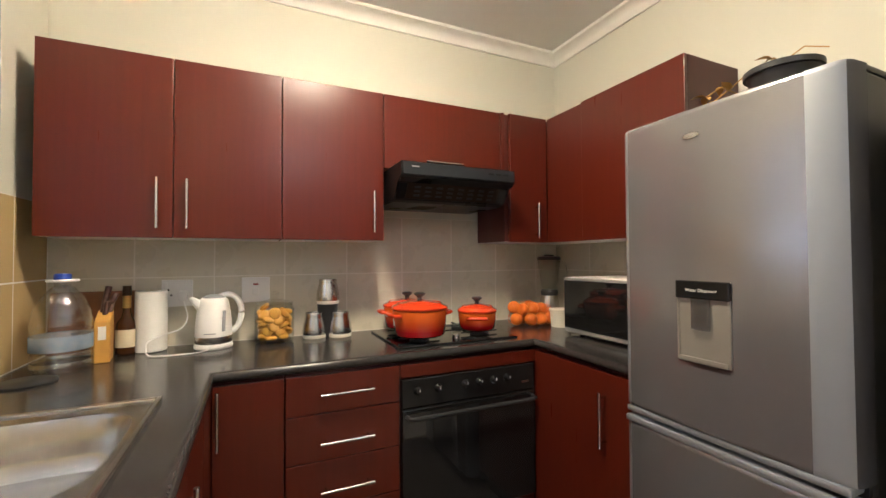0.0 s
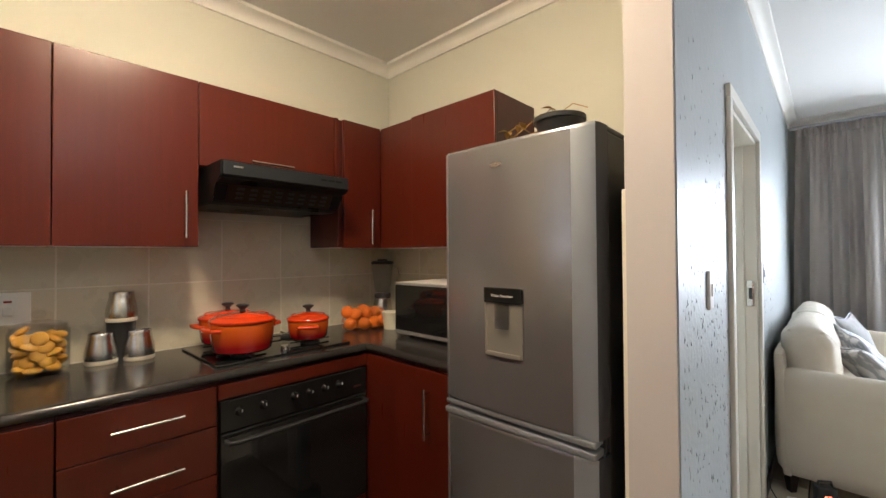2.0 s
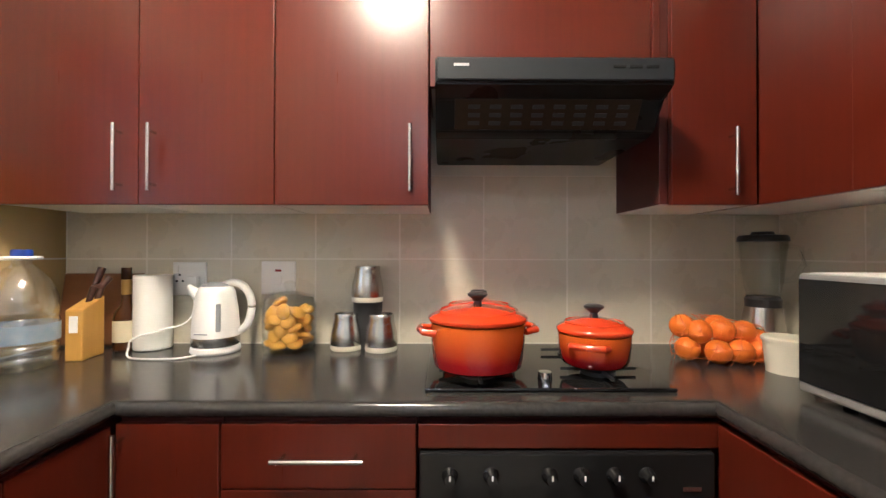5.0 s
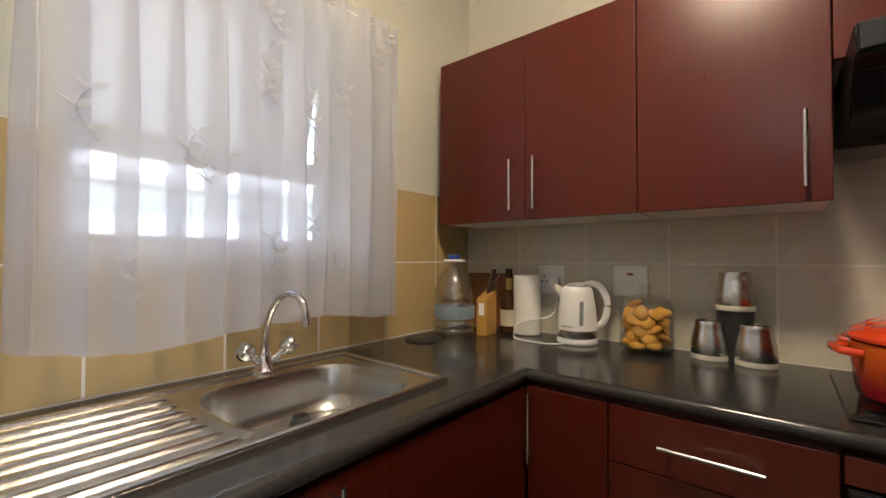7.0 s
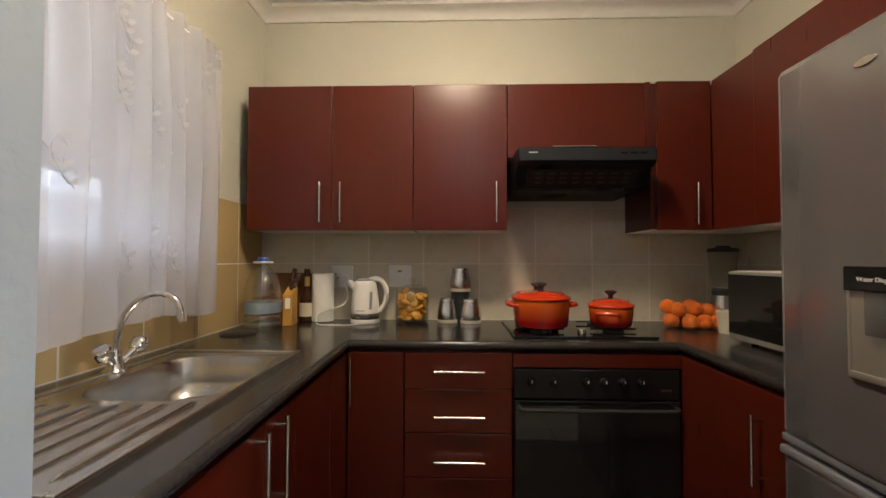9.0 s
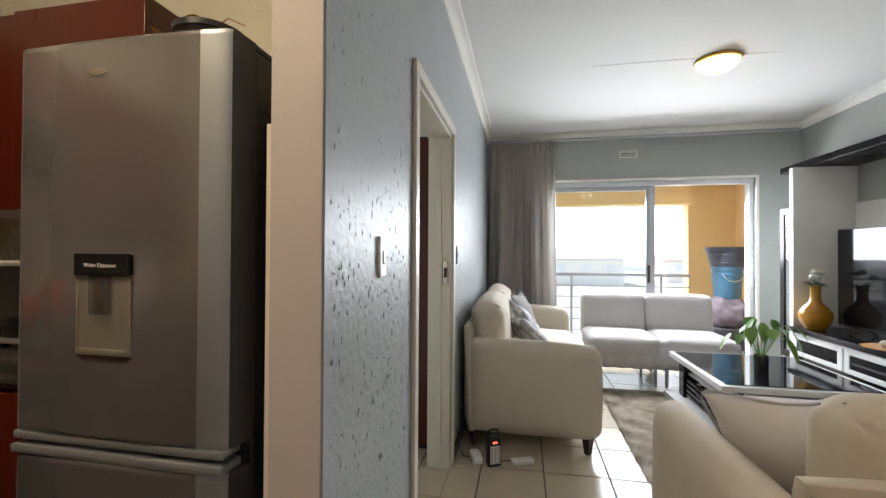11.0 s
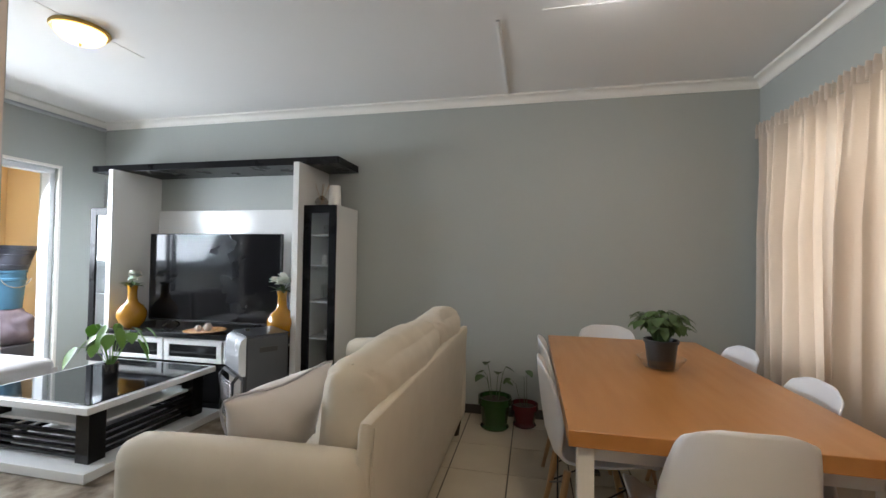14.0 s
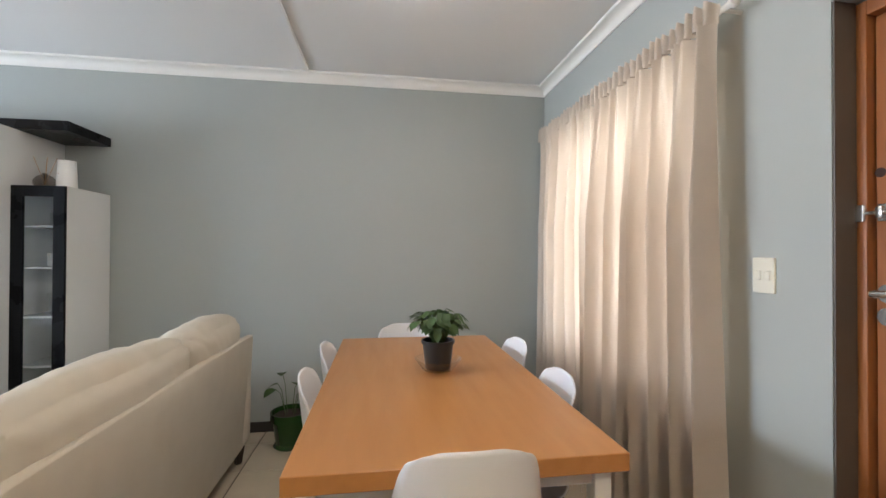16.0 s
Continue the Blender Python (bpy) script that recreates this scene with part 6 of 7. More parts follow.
def futon():
    """White covered sleeper couch in front of the balcony door."""
    e = thing("sleeper_couch", "white covered armless sleeper couch on slim metal legs", "couch", pose(5.37, -2.03, 0, 0, 0, 90))
    L = 1.33
    for i in range(2):
        x0 = i * L / 2
        c = pillow((x0 + 0.002, -0.02, 0.36), (x0 + L / 2 - 0.002, 0.13, 0.835), 0.05, (0.004, 0.02, 0.012), 12, 0.005, i)
        for v in c.verts:
            v.co.y -= 0.10 * (v.co.z - 0.4)
        part("backrest", c, COVER_WHITE, e)
        s = pillow((x0 + 0.002, 0.06, 0.28), (x0 + L / 2 - 0.002, 0.70, 0.475), 0.06, (0.004, 0.012, 0.02), 12, 0.006, i + 4)
        part("seat", s, COVER_WHITE, e)
    bm = bmesh.new()
    n = 60
    rows = []
    for j in range(5):
        rows.append([bm.verts.new((L * i / n, 0.695 + 0.012 * math.sin(i * 1.1) * j / 4 + 0.01 * j / 4, 0.40 - 0.21 * j / 4)) for i in range(n + 1)])
    for a, b in zip(rows, rows[1:]):
        for i in range(n):
            bm.faces.new((a[i], a[i + 1], b[i + 1], b[i]))
    sk = part("skirt", bm, COVER_WHITE, e)
    md = sk.modifiers.new("thick", "SOLIDIFY")
    md.thickness = 0.004
    part("frame", box((0.03, 0.05, 0.235), (L - 0.03, 0.64, 0.285), 0.01), BLACK_SATIN, e)
    for x in (0.10, L / 2 - 0.05, L / 2 + 0.05, L - 0.10):
        for y in (0.10, 0.60):
            part("leg", tube([(x, y, 0), (x, y, 0.02), (x, y, 0.24)], [0.012, 0.016, 0.020], 12), ALU_GREY, e, "grey metal leg")
    return e


futon()

# rug
bm = bmesh.new()
nx, ny = 100, 80
grid = [[bm.verts.new((2.65 + 1.95 * i / nx + 0.012 * noise.noise(Vector((j * 0.3, i * 9.0, 0))) * (i in (0, nx)), -2.30 + 1.55 * j / ny + 0.012 * noise.noise(Vector((i * 0.3, j * 9.0, 5))) * (j in (0, ny)), 0.002 if i in (0, nx) or j in (0, ny) else 0.016 + 0.006 * noise.noise(Vector((i * 0.9, j * 0.9, 2))) + 0.004 * noise.noise(Vector((i * 0.25, j * 0.25, 2))))) for j in range(ny + 1)] for i in range(nx + 1)]
for i in range(nx):
    for j in range(ny):
        bm.faces.new((grid[i][j], grid[i + 1][j], grid[i + 1][j + 1], grid[i][j + 1]))
single("rug", bm, RUG, "beige and brown shag rug on the tiled floor", "rug")

# coffee table
ct = thing("coffee_table", "black glass coffee table with white edge and black slatted base", "coffee table", pose(3.44, -2.28, 0.024))
W, D = 0.97, 0.96
part("tabletop", box((0, 0, 0.362), (W, D, 0.402), 0.003), WHITE_GLOSS, ct, "white gloss edged top")
part("glass_inset", box((0.035, 0.035, 0.402), (W - 0.035, D - 0.035, 0.408), 0.002), BLACK_GLASS, ct, "black glass inset")
part("shelf", box((0.10, 0.10, 0.245), (W - 0.10, D - 0.10, 0.262), 0.002), WHITE_GLOSS, ct)
part("plinth", box((-0.03, -0.03, 0), (W + 0.03, D + 0.03, 0.055), 0.003), WHITE_GLOSS, ct)
for x in (0.06, W - 0.16):
    for y in (0.06, D - 0.16):
        part("leg", box((x, y, 0.055), (x + 0.10, y + 0.10, 0.362), 0.002), BLACK_GLOSS, ct, "gloss black leg")
for k in range(4):
    z = 0.075 + k * 0.042
    for y in (0.085, D - 0.085):
        part("slat", box((0.16, y - 0.012, z), (W - 0.16, y + 0.012, z + 0.022), 0.002), BLACK_GLOSS, ct, "gloss black slat")
    for x in (0.085, W - 0.085):
        part("slat", box((x - 0.012, 0.16, z), (x + 0.012, D - 0.16, z + 0.022), 0.002), BLACK_GLOSS, ct, "gloss black slat")


def bushy_plant(label, m, pot, soil_z, stems, seed, material, spread, height, lw, droop=0.25, pot_mat=BLACK_PLASTIC):
    e = thing("potted_plant", label, "potted plant", m)
    part("pot", lathe(pot, 28), pot_mat, e)
    rim = max(r for r, z in pot)
    part("soil", lathe([(0, soil_z + 0.004), (rim * 0.86, soil_z)], 18), SOIL, e)
    rnd = random.Random(seed)
    bs = bmesh.new()
    tips = []
    for k in range(stems):
        a = 2.4 * k + rnd.uniform(-0.3, 0.3)
        r = spread * math.sqrt(rnd.uniform(0.05, 1))
        h = soil_z + height * rnd.uniform(0.55, 1.0) * (1 - 0.25 * r / spread)
        p2 = Vector((r * math.cos(a), r * math.sin(a), h))
        p0 = Vector((0.25 * rim * math.cos(a), 0.25 * rim * math.sin(a), soil_z))
        p1 = (p0 + p2) / 2 + Vector((0, 0, 0.18 * height))
        b_tube(bs, [p0, p1, p2], [0.0024, 0.002, 0.0014], 6)
        tips.append((p2, a))
    part("stem", bs, material, e)
    for p2, a in tips:
        bl_ = bmesh.new()
        aa = a + rnd.uniform(-0.6, 0.6)
        ln = lw * rnd.uniform(1.5, 2.3)
        leaf_mesh(bl_, p2, p2 + Vector((math.cos(aa) * ln, math.sin(aa) * ln, -droop * ln * rnd.uniform(0.2, 1.6))), lw * rnd.uniform(0.7, 1.0), 0.15, 5)
        part("leaf", bl_, material, e)
    return e


glass_pot = [(0, 0), (0.038, 0), (0.042, 0.005), (0.045, 0.13), (0.042, 0.13), (0.039, 0.01), (0, 0.01)]
bushy_plant("trailing green plant in a dark glass pot on coffee table", pose(3.78, -1.72, 0.4325), glass_pot, 0.115, 17, 11, LEAF, 0.19, 0.34, 0.042, 1.2, BLACK_GLASS)

# TV wall unit
tv_u = thing("tv_wall_unit", "white gloss television wall unit with black top shelf", "wall unit", pose(2.56, -2.938, 0))
X = lambda x: x - 2.56
part("top_shelf", box((0, 0, 2.062), (2.51, 0.40, 2.122), 0.003), BLACK_BOARD, tv_u, "gloss black top shelf")
part("post", box((X(2.848), 0, 0), (X(2.900), 0.50, 2.0615), 0.002), WHITE_GLOSS, tv_u)
part("post", box((X(4.700), 0, 0), (X(4.752), 0.50, 2.0615), 0.002), WHITE_GLOSS, tv_u)
part("back_panel", box((X(2.9005), 0.0, 0.60), (X(4.6995), 0.022, 1.735), 0.002), WHITE_GLOSS, tv_u)
for x0, x1 in ((2.56, 2.8475), (4.7525, 5.04)):
    sc = part("side_cabinet", b_box(b_box(b_box(b_box(b_box(bmesh.new(), (X(x0), 0, 0), (X(x0) + 0.018, 0.40, 1.722), 0.001), (X(x1) - 0.018, 0, 0), (X(x1), 0.40, 1.722), 0.001), (X(x0) + 0.018, 0, 1.704), (X(x1) - 0.018, 0.40, 1.722), 0.001), (X(x0) + 0.018, 0, 0), (X(x1) - 0.018, 0.40, 0.30), 0.001), (X(x0) + 0.018, 0, 0.30), (X(x1) - 0.018, 0.012, 1.704)), WHITE_GLOSS, tv_u, "white side cabinet")
    for z in (0.62, 0.92, 1.22, 1.47):
        part("shelf", box((X(x0) + 0.019, 0.013, z), (X(x1) - 0.019, 0.38, z + 0.012)), WHITE_GLOSS, sc)
    fr = part("glass_door", b_box(b_box(b_box(b_box(bmesh.new(), (X(x0), 0.401, 0.31), (X(x0) + 0.062, 0.421, 1.72), 0.002), (X(x1) - 0.062, 0.401, 0.31), (X(x1), 0.421, 1.72), 0.002), (X(x0) + 0.062, 0.401, 1.655), (X(x1) - 0.062, 0.421, 1.72), 0.002), (X(x0) + 0.062, 0.401, 0.31), (X(x1) - 0.062, 0.421, 0.375), 0.002), BLACK_BOARD, tv_u, "black framed glass door")
    part("door_glass", box((X(x0) + 0.0625, 0.409, 0.376), (X(x1) - 0.0625, 0.413, 1.654)), clear_mat("smoky_cabinet_glass", (0.95, 0.97, 0.98), 0.12), fr)
part("stand", box((X(2.9005), 0.0225, 0.06), (X(4.6995), 0.46, 0.575), 0.002), BLACK_GLOSS, tv_u, "gloss black media stand")
part("stand_top", box((X(2.9005), 0.0225, 0.60), (X(4.6995), 0.55, 0.642), 0.003), BLACK_GLOSS, tv_u, "gloss black stand top")
part("shelf_board", box((X(2.92), 0.03, 0.5755), (X(4.68), 0.52, 0.5995), 0.002), WHITE_GLOSS, tv_u)
for x0, x1 in ((2.92, 3.49), (3.51, 4.08), (4.10, 4.68)):
    d = part("drawer", b_box(b_box(b_box(b_box(bmesh.new(), (X(x0), 0.5, 0.54), (X(x1), 0.52, 0.575), 0.002), (X(x0), 0.5, 0.40), (X(x1), 0.52, 0.435), 0.002), (X(x0), 0.5, 0.435), (X(x0) + 0.05, 0.52, 0.54), 0.002), (X(x1) - 0.05, 0.5, 0.435), (X(x1), 0.52, 0.54), 0.002), WHITE_GLOSS, tv_u, "white framed drawer front")
    part("drawer_glass", box((X(x0) + 0.051, 0.507, 0.436), (X(x1) - 0.051, 0.512, 0.539)), BLACK_GLASS, d)
part("base_shelf", box((X(2.92), 0.03, 0.02), (X(4.68), 0.56, 0.055), 0.002), BLACK_GLOSS, tv_u)

tv = thing("television", "large flat black television on the wall unit", "television", pose(3.835, -2.70, 0.6425))
part("screen", box((-0.684, 0.0, 0.06), (0.684, 0.030, 0.845), 0.004), mat("dark_screen_glass", (0.006, 0.006, 0.007), (0.009, 0.009, 0.010), 5, 0.06, 0.02, spec=0.28), tv)
part("bezel", b_box(b_box(b_box(b_box(bmesh.new(), (-0.688, -0.004, 0.056), (-0.6845, 0.034, 0.849), 0.001), (0.6845, -0.004, 0.056), (0.688, 0.034, 0.849), 0.001), (-0.6845, -0.004, 0.8455), (0.6845, 0.034, 0.849), 0.001), (-0.6845, -0.004, 0.048), (0.6845, 0.034, 0.0595), 0.001), BLACK_PLASTIC, tv)
part("back_housing", box((-0.45, -0.05, 0.10), (0.45, -0.0005, 0.55), 0.02), BLACK_PLASTIC, tv)
for x in (-0.45, 0.45):
    part("stand_foot", tube([(x, -0.08, 0.004), (x, 0.0, 0.052), (x, 0.11, 0.004)], 0.006, 8), BLACK_PLASTIC, tv)


def vase(label, x, y, blooms=7):
    e = thing("vase", label, "vase", pose(x, y, 0.6425))
    part("body", lathe([(0, 0), (0.060, 0), (0.068, 0.006), (0.098, 0.05), (0.115, 0.105), (0.112, 0.148), (0.084, 0.194), (0.048, 0.225), (0.038, 0.26), (0.036, 0.33), (0.043, 0.37), (0.046, 0.376), (0.041, 0.376), (0.033, 0.33), (0.0, 0.30)], 36), VASE_YELLOW, e)
    rnd = random.Random(int(x * 100))
    bs = bmesh.new()
    heads = []
    for k in range(blooms):
        a = 2.4 * k
        rr = 0.068 * (k > 0) * rnd.uniform(0.75, 1.1)
        p2 = Vector((rr * math.cos(a), rr * math.sin(a), 0.475 - 9.0 * rr * rr + 0.02 * rnd.random()))
        b_tube(bs, [(0.01 * math.cos(a), 0.01 * math.sin(a), 0.31), (0.02 * math.cos(a), 0.02 * math.sin(a), 0.37), p2], 0.002, 6)
        heads.append(p2)
    for k in range(16):
        a = 2.4 * k + 1
        leaf_mesh(bs, (0.02 * math.cos(a), 0.02 * math.sin(a), 0.37), (0.095 * math.cos(a), 0.095 * math.sin(a), 0.37 + 0.07 * rnd.random()), 0.017, 0.3)
    part("stem", bs, LEAF_DARK, e)
    for p2 in heads:
        bm = bmesh.new()
        for ring, (n, ln, el) in enumerate(((7, 0.044, -25), (8, 0.046, 10), (7, 0.042, 42), (5, 0.034, 72))):
            for i in range(n):
                a = 6.283 * i / n + ring * 0.5 + rnd.uniform(-0.15, 0.15)
                leaf_mesh(bm, p2, p2 + Vector((ln * math.cos(a) * math.cos(radians(el)), ln * math.sin(a) * math.cos(radians(el)), ln * math.sin(radians(el)))), 0.026, -0.25, 3)
        part("flower", bm, PETAL, e, "white rose-like flower")
    return e


vase("mustard yellow glazed vase with white flowers beside the television", 2.995, -2.47)
vase("mustard yellow glazed vase with white flowers at the screen's far end", 4.52, -2.50, 3)
pt = thing("decorative_plate", "round gold and red patterned plate on the media stand", "plate", pose(3.72, -2.47, 0.6425))
part("plate", lathe([(0, 0.004), (0.09, 0.004), (0.16, 0.016), (0.165, 0.02), (0.16, 0.022), (0.09, 0.010), (0, 0.009)], 40), mat("gold_patterned_plate", (0.55, 0.36, 0.10), (0.28, 0.05, 0.03), 22, 0.3, detail=1.0), pt)
for x, r in ((-0.02, 0.034), (0.05, 0.026)):
    s = thing("decorative_ball", "small pale ornamental ball on the plate", "ornament", pose(3.72 + x, -2.47 + x * 0.4, 0.652 + r))
    part("ball", lathe([(0, -r)] + [(r * math.sin(radians(a)), -r * math.cos(radians(a))) for a in range(20, 161, 20)] + [(0, r)], 20), CUSHION_PLAIN, s)

# ornaments on and in the side cabinet
df = thing("reed_diffuser", "round glass reed diffuser on the side cabinet", "diffuser", pose(2.755, -2.64, 1.7225))
part("bottle", lathe([(0, 0), (0.035, 0), (0.056, 0.02), (0.058, 0.042), (0.038, 0.072), (0.014, 0.082), (0.014, 0.092), (0.011, 0.092), (0, 0.03)], 24), clear_mat("smoked_diffuser_glass", (0.72, 0.68, 0.64), 0.25), df)
for k, (dx, dy) in enumerate(((0.05, 0.02), (-0.035, 0.03), (0.02, -0.04), (-0.06, -0.01))):
    part("reed", tube([(0, 0, 0.02), (dx, dy, 0.19)], 0.0018, 6), LEG_WOOD, df)
cd = thing("ornament_jar", "tall white ceramic jar with small brown marks on the side cabinet", "jar", pose(2.645, -2.66, 1.7225))
part("jar", lathe([(0, 0), (0.05, 0), (0.053, 0.006), (0.05, 0.08), (0.046, 0.16), (0.046, 0.175), (0.042, 0.175), (0.042, 0.02), (0, 0.02)], 28), WHITE_PLASTIC, cd)
for k in range(5):
    part("mark", lathe([(0, 0.001), (0.006, 0.0), (0.006, -0.001)], 8), DOOR_WOOD, cd).matrix_basis = pose(-0.0485 * math.cos(k), 0.0485 * math.sin(k), 0.03 + 0.03 * k, 90, 0, 90 - math.degrees(k))
for x, z, r, h, mt in ((2.69, 1.232, 0.03, 0.10, JAR_CLEAR), (2.75, 1.232, 0.025, 0.08, WHITE_PLASTIC), (2.68, 0.932, 0.03, 0.09, WHITE_PLASTIC), (2.75, 0.932, 0.028, 0.13, JAR_CLEAR), (2.70, 0.632, 0.04, 0.05, WHITE_PLASTIC), (2.69, 1.482, 0.03, 0.11, JAR_CLEAR), (2.74, 1.482, 0.025, 0.09, JAR_CLEAR)):
    single("cabinet_glassware", lathe([(0, 0.0005), (r * 0.8, 0.0005), (r, 0.01), (r * 0.9, h * 0.6), (r, h), (r * 0.92, h), (r * 0.8, h * 0.6), (0, 0.012)], 20), mt, "small glass or china ornament in the side cabinet", "ornament", pose(x, -2.70, z), "cabinet ornaments")


# gas heater
ht = thing("gas_heater", "grey steel cabinet gas heater on castors with a wire guard", "heater", pose(2.975, -2.135, 0, 0, 0, -36))
part("cabinet", box((-0.17, -0.17, 0.06), (0.17, 0.12, 0.735), 0.012, 3), HEATER_GREY, ht)
bm = bmesh.new()
prof = [(0.12, 0.735), (0.135, 0.732), (0.155, 0.715), (0.165, 0.68), (0.168, 0.60), (0.165, 0.50), (0.15, 0.48), (0.12, 0.475)]
rings = [[bm.verts.new((x, y, z)) for y, z in prof] for x in (-0.168, 0.168)]
for i in range(len(prof)):
    j = (i + 1) % len(prof)
    bm.faces.new((rings[0][i], rings[0][j], rings[1][j], rings[1][i]))
bm.faces.new(rings[0][::-1])
bm.faces.new(rings[1])
part("front_panel", bm, mat("pale_silver_panel", (0.55, 0.57, 0.60), (0.50, 0.52, 0.55), 5, 0.25, metal=0.5), ht, "curved pale silver panel")
part("lower_panel", box((-0.165, 0.12, 0.07), (0.165, 0.135, 0.474), 0.004), HEATER_GREY, ht)
part("top", box((-0.172, -0.172, 0.7355), (0.172, 0.125, 0.748), 0.005), HEATER_GREY, ht)
part("control_dial", lathe([(0, 0.018), (0.016, 0.018), (0.02, 0), (0, 0)], 18, (0.06, 0.05, 0.748)), BLACK_PLASTIC, ht)
part("burner_plate", box((-0.14, 0.1355, 0.19), (0.14, 0.142, 0.44), 0.003), mat("ceramic_burner", (0.40, 0.36, 0.32), (0.30, 0.27, 0.24), 30, 0.8), ht)
gd = part("guard_frame", tube([(-0.155, 0.14, 0.16), (-0.155, 0.19, 0.18), (-0.155, 0.20, 0.44), (-0.155, 0.17, 0.475), (0.155, 0.17, 0.475), (0.155, 0.20, 0.44), (0.155, 0.19, 0.18), (0.155, 0.14, 0.16), (-0.155, 0.14, 0.16)], 0.012, 8), BLACK_SATIN, ht)
for k in range(13):
    part("guard_wire", tube([(-0.155, 0.195, 0.19 + k * 0.0205), (0, 0.205, 0.19 + k * 0.0205), (0.155, 0.195, 0.19 + k * 0.0205)], 0.0035, 6), STEEL, gd)
for s in (-1, 1):
    part("hand_grip", box((s * 0.1705 - 0.002, -0.09, 0.625), (s * 0.1705 + 0.002, 0.03, 0.660), 0.0015), BLACK_SATIN, ht, "dark recessed grip")
for x in (-0.13, 0.13):
    for y in (-0.13, 0.09):
        part("castor", lathe([(0, 0), (0.022, 0.002), (0.026, 0.026), (0.018, 0.06), (0, 0.06)], 14, (x, y, 0)), BLACK_PLASTIC, ht)


# ---------------------------------------------------------------- dining
tb = thing("dining_table", "honey oak veneer dining table with white square legs", "dining table", pose(-0.005, -2.368, 0))
part("tabletop", box((0, 0, 0.737), (0.907, 1.60, 0.787), 0.003), OAK, tb)
for x in (0.03, 0.827):
    for y in (0.04, 1.51):
        part("leg", box((x, y, 0), (x + 0.05, y + 0.05, 0.7365), 0.003), WHITE_PLASTIC, tb, "white square leg")
for lo, hi in (((0.08, 0.055, 0.68), (0.827, 0.075, 0.7365)), ((0.08, 1.525, 0.68), (0.827, 1.545, 0.7365)), ((0.045, 0.09, 0.68), (0.065, 1.51, 0.7365)), ((0.842, 0.09, 0.68), (0.862, 1.51, 0.7365))):
    part("apron", box(lo, hi, 0.002), WHITE_PLASTIC, tb)


def shell_chair(label, m):
    """Moulded shell chair on wooden legs; faces +y, back at -y."""
    e = thing("dining_chair", label, "chair", m, "chairs round the dining table")
    bm = bmesh.new()
    nu, nv = 18, 34
    prof = [(0.225, 0.425), (0.205, 0.440), (0.15, 0.438), (0.05, 0.425), (-0.06, 0.420), (-0.13, 0.430), (-0.175, 0.465), (-0.20, 0.53), (-0.215, 0.62), (-0.225, 0.70), (-0.232, 0.765), (-0.237, 0.81), (-0.239, 0.848)]
    rows = []
    for k in range(nv + 1):
        s = k / nv * (len(prof) - 1)
        i = min(int(s), len(prof) - 2)
        f = s - i
        y = prof[i][0] * (1 - f) + prof[i + 1][0] * f
        z = prof[i][1] * (1 - f) + prof[i + 1][1] * f
        t = k / nv
        w = 0.225 + 0.012 * math.sin(math.pi * min(1, t * 2)) if t < 0.5 else 0.228 - 0.076 * ((t - 0.5) / 0.5)
        if t > 0.90:
            w -= 0.034 * ((t - 0.90) / 0.10) ** 2.5
        if t < 0.07:
            w -= 0.03 * ((0.07 - t) / 0.07) ** 2
        row = []
        for q in range(nu + 1):
            u = -1 + 2 * q / nu
            lift = (0.055 if t < 0.55 else 0.055 * (1 - (t - 0.55) / 0.45)) * abs(u) ** 3
            fwd = (0.0 if t < 0.45 else 0.075 * min(1, (t - 0.45) / 0.2)) * abs(u) ** 2.2 * (1 - 0.75 * max(0, (t - 0.6) / 0.4))
            row.append(bm.verts.new((w * u, y + fwd, z + lift - 0.016 * max(0, (t - 0.80) / 0.20) ** 1.5 * abs(u) ** 5)))
        rows.append(row)
    for a, b in zip(rows, rows[1:]):
        for q in range(nu):
            bm.faces.new((a[q], a[q + 1], b[q + 1], b[q]))
    sh = part("shell", bm, CHAIR_WHITE, e, "white moulded plastic shell")
    md = sh.modifiers.new("thick", "SOLIDIFY")
    md.thickness, md.offset = 0.007, 0
    for x, y in ((-1, 1), (1, 1), (-1, -1), (1, -1)):
        part("leg", tube([(x * 0.21, y * 0.20, 0), (x * 0.13, y * 0.12, 0.40)], [0.011, 0.016], 12), LEG_WOOD, e, "pale wooden leg")
    part("bracket", b_box(b_box(bmesh.new(), (-0.14, -0.012, 0.395), (0.14, 0.012, 0.405)), (-0.012, -0.14, 0.3945), (0.012, 0.14, 0.4045)), BLACK_SATIN, e)
    for a, b in (((-0.175, 0.165, 0.19), (0.14, 0.13, 0.36)), ((0.175, 0.165, 0.19), (-0.14, 0.13, 0.36)), ((-0.175, -0.165, 0.19), (0.14, -0.13, 0.36)), ((0.175, -0.165, 0.19), (-0.14, -0.13, 0.36)), ((-0.17, -0.16, 0.2), (-0.14, 0.13, 0.36)), ((0.17, -0.16, 0.2), (0.14, 0.13, 0.36))):
        part("cross_wire", tube([a, b], 0.004, 8), BLACK_SATIN, e, "black steel brace")
    return e


ch = shell_chair("white moulded shell dining chair with pale wooden legs", pose(0.440, -0.945, 0, 0, 0, 180))
for x, y, r in ((0.505, -2.30, 0), (0.135, -1.93, -90), (0.165, -1.32, -94), (0.735, -1.95, 90), (0.745, -1.45, 93)):
    copy_thing(ch, pose(x, y, 0, 0, 0, r))

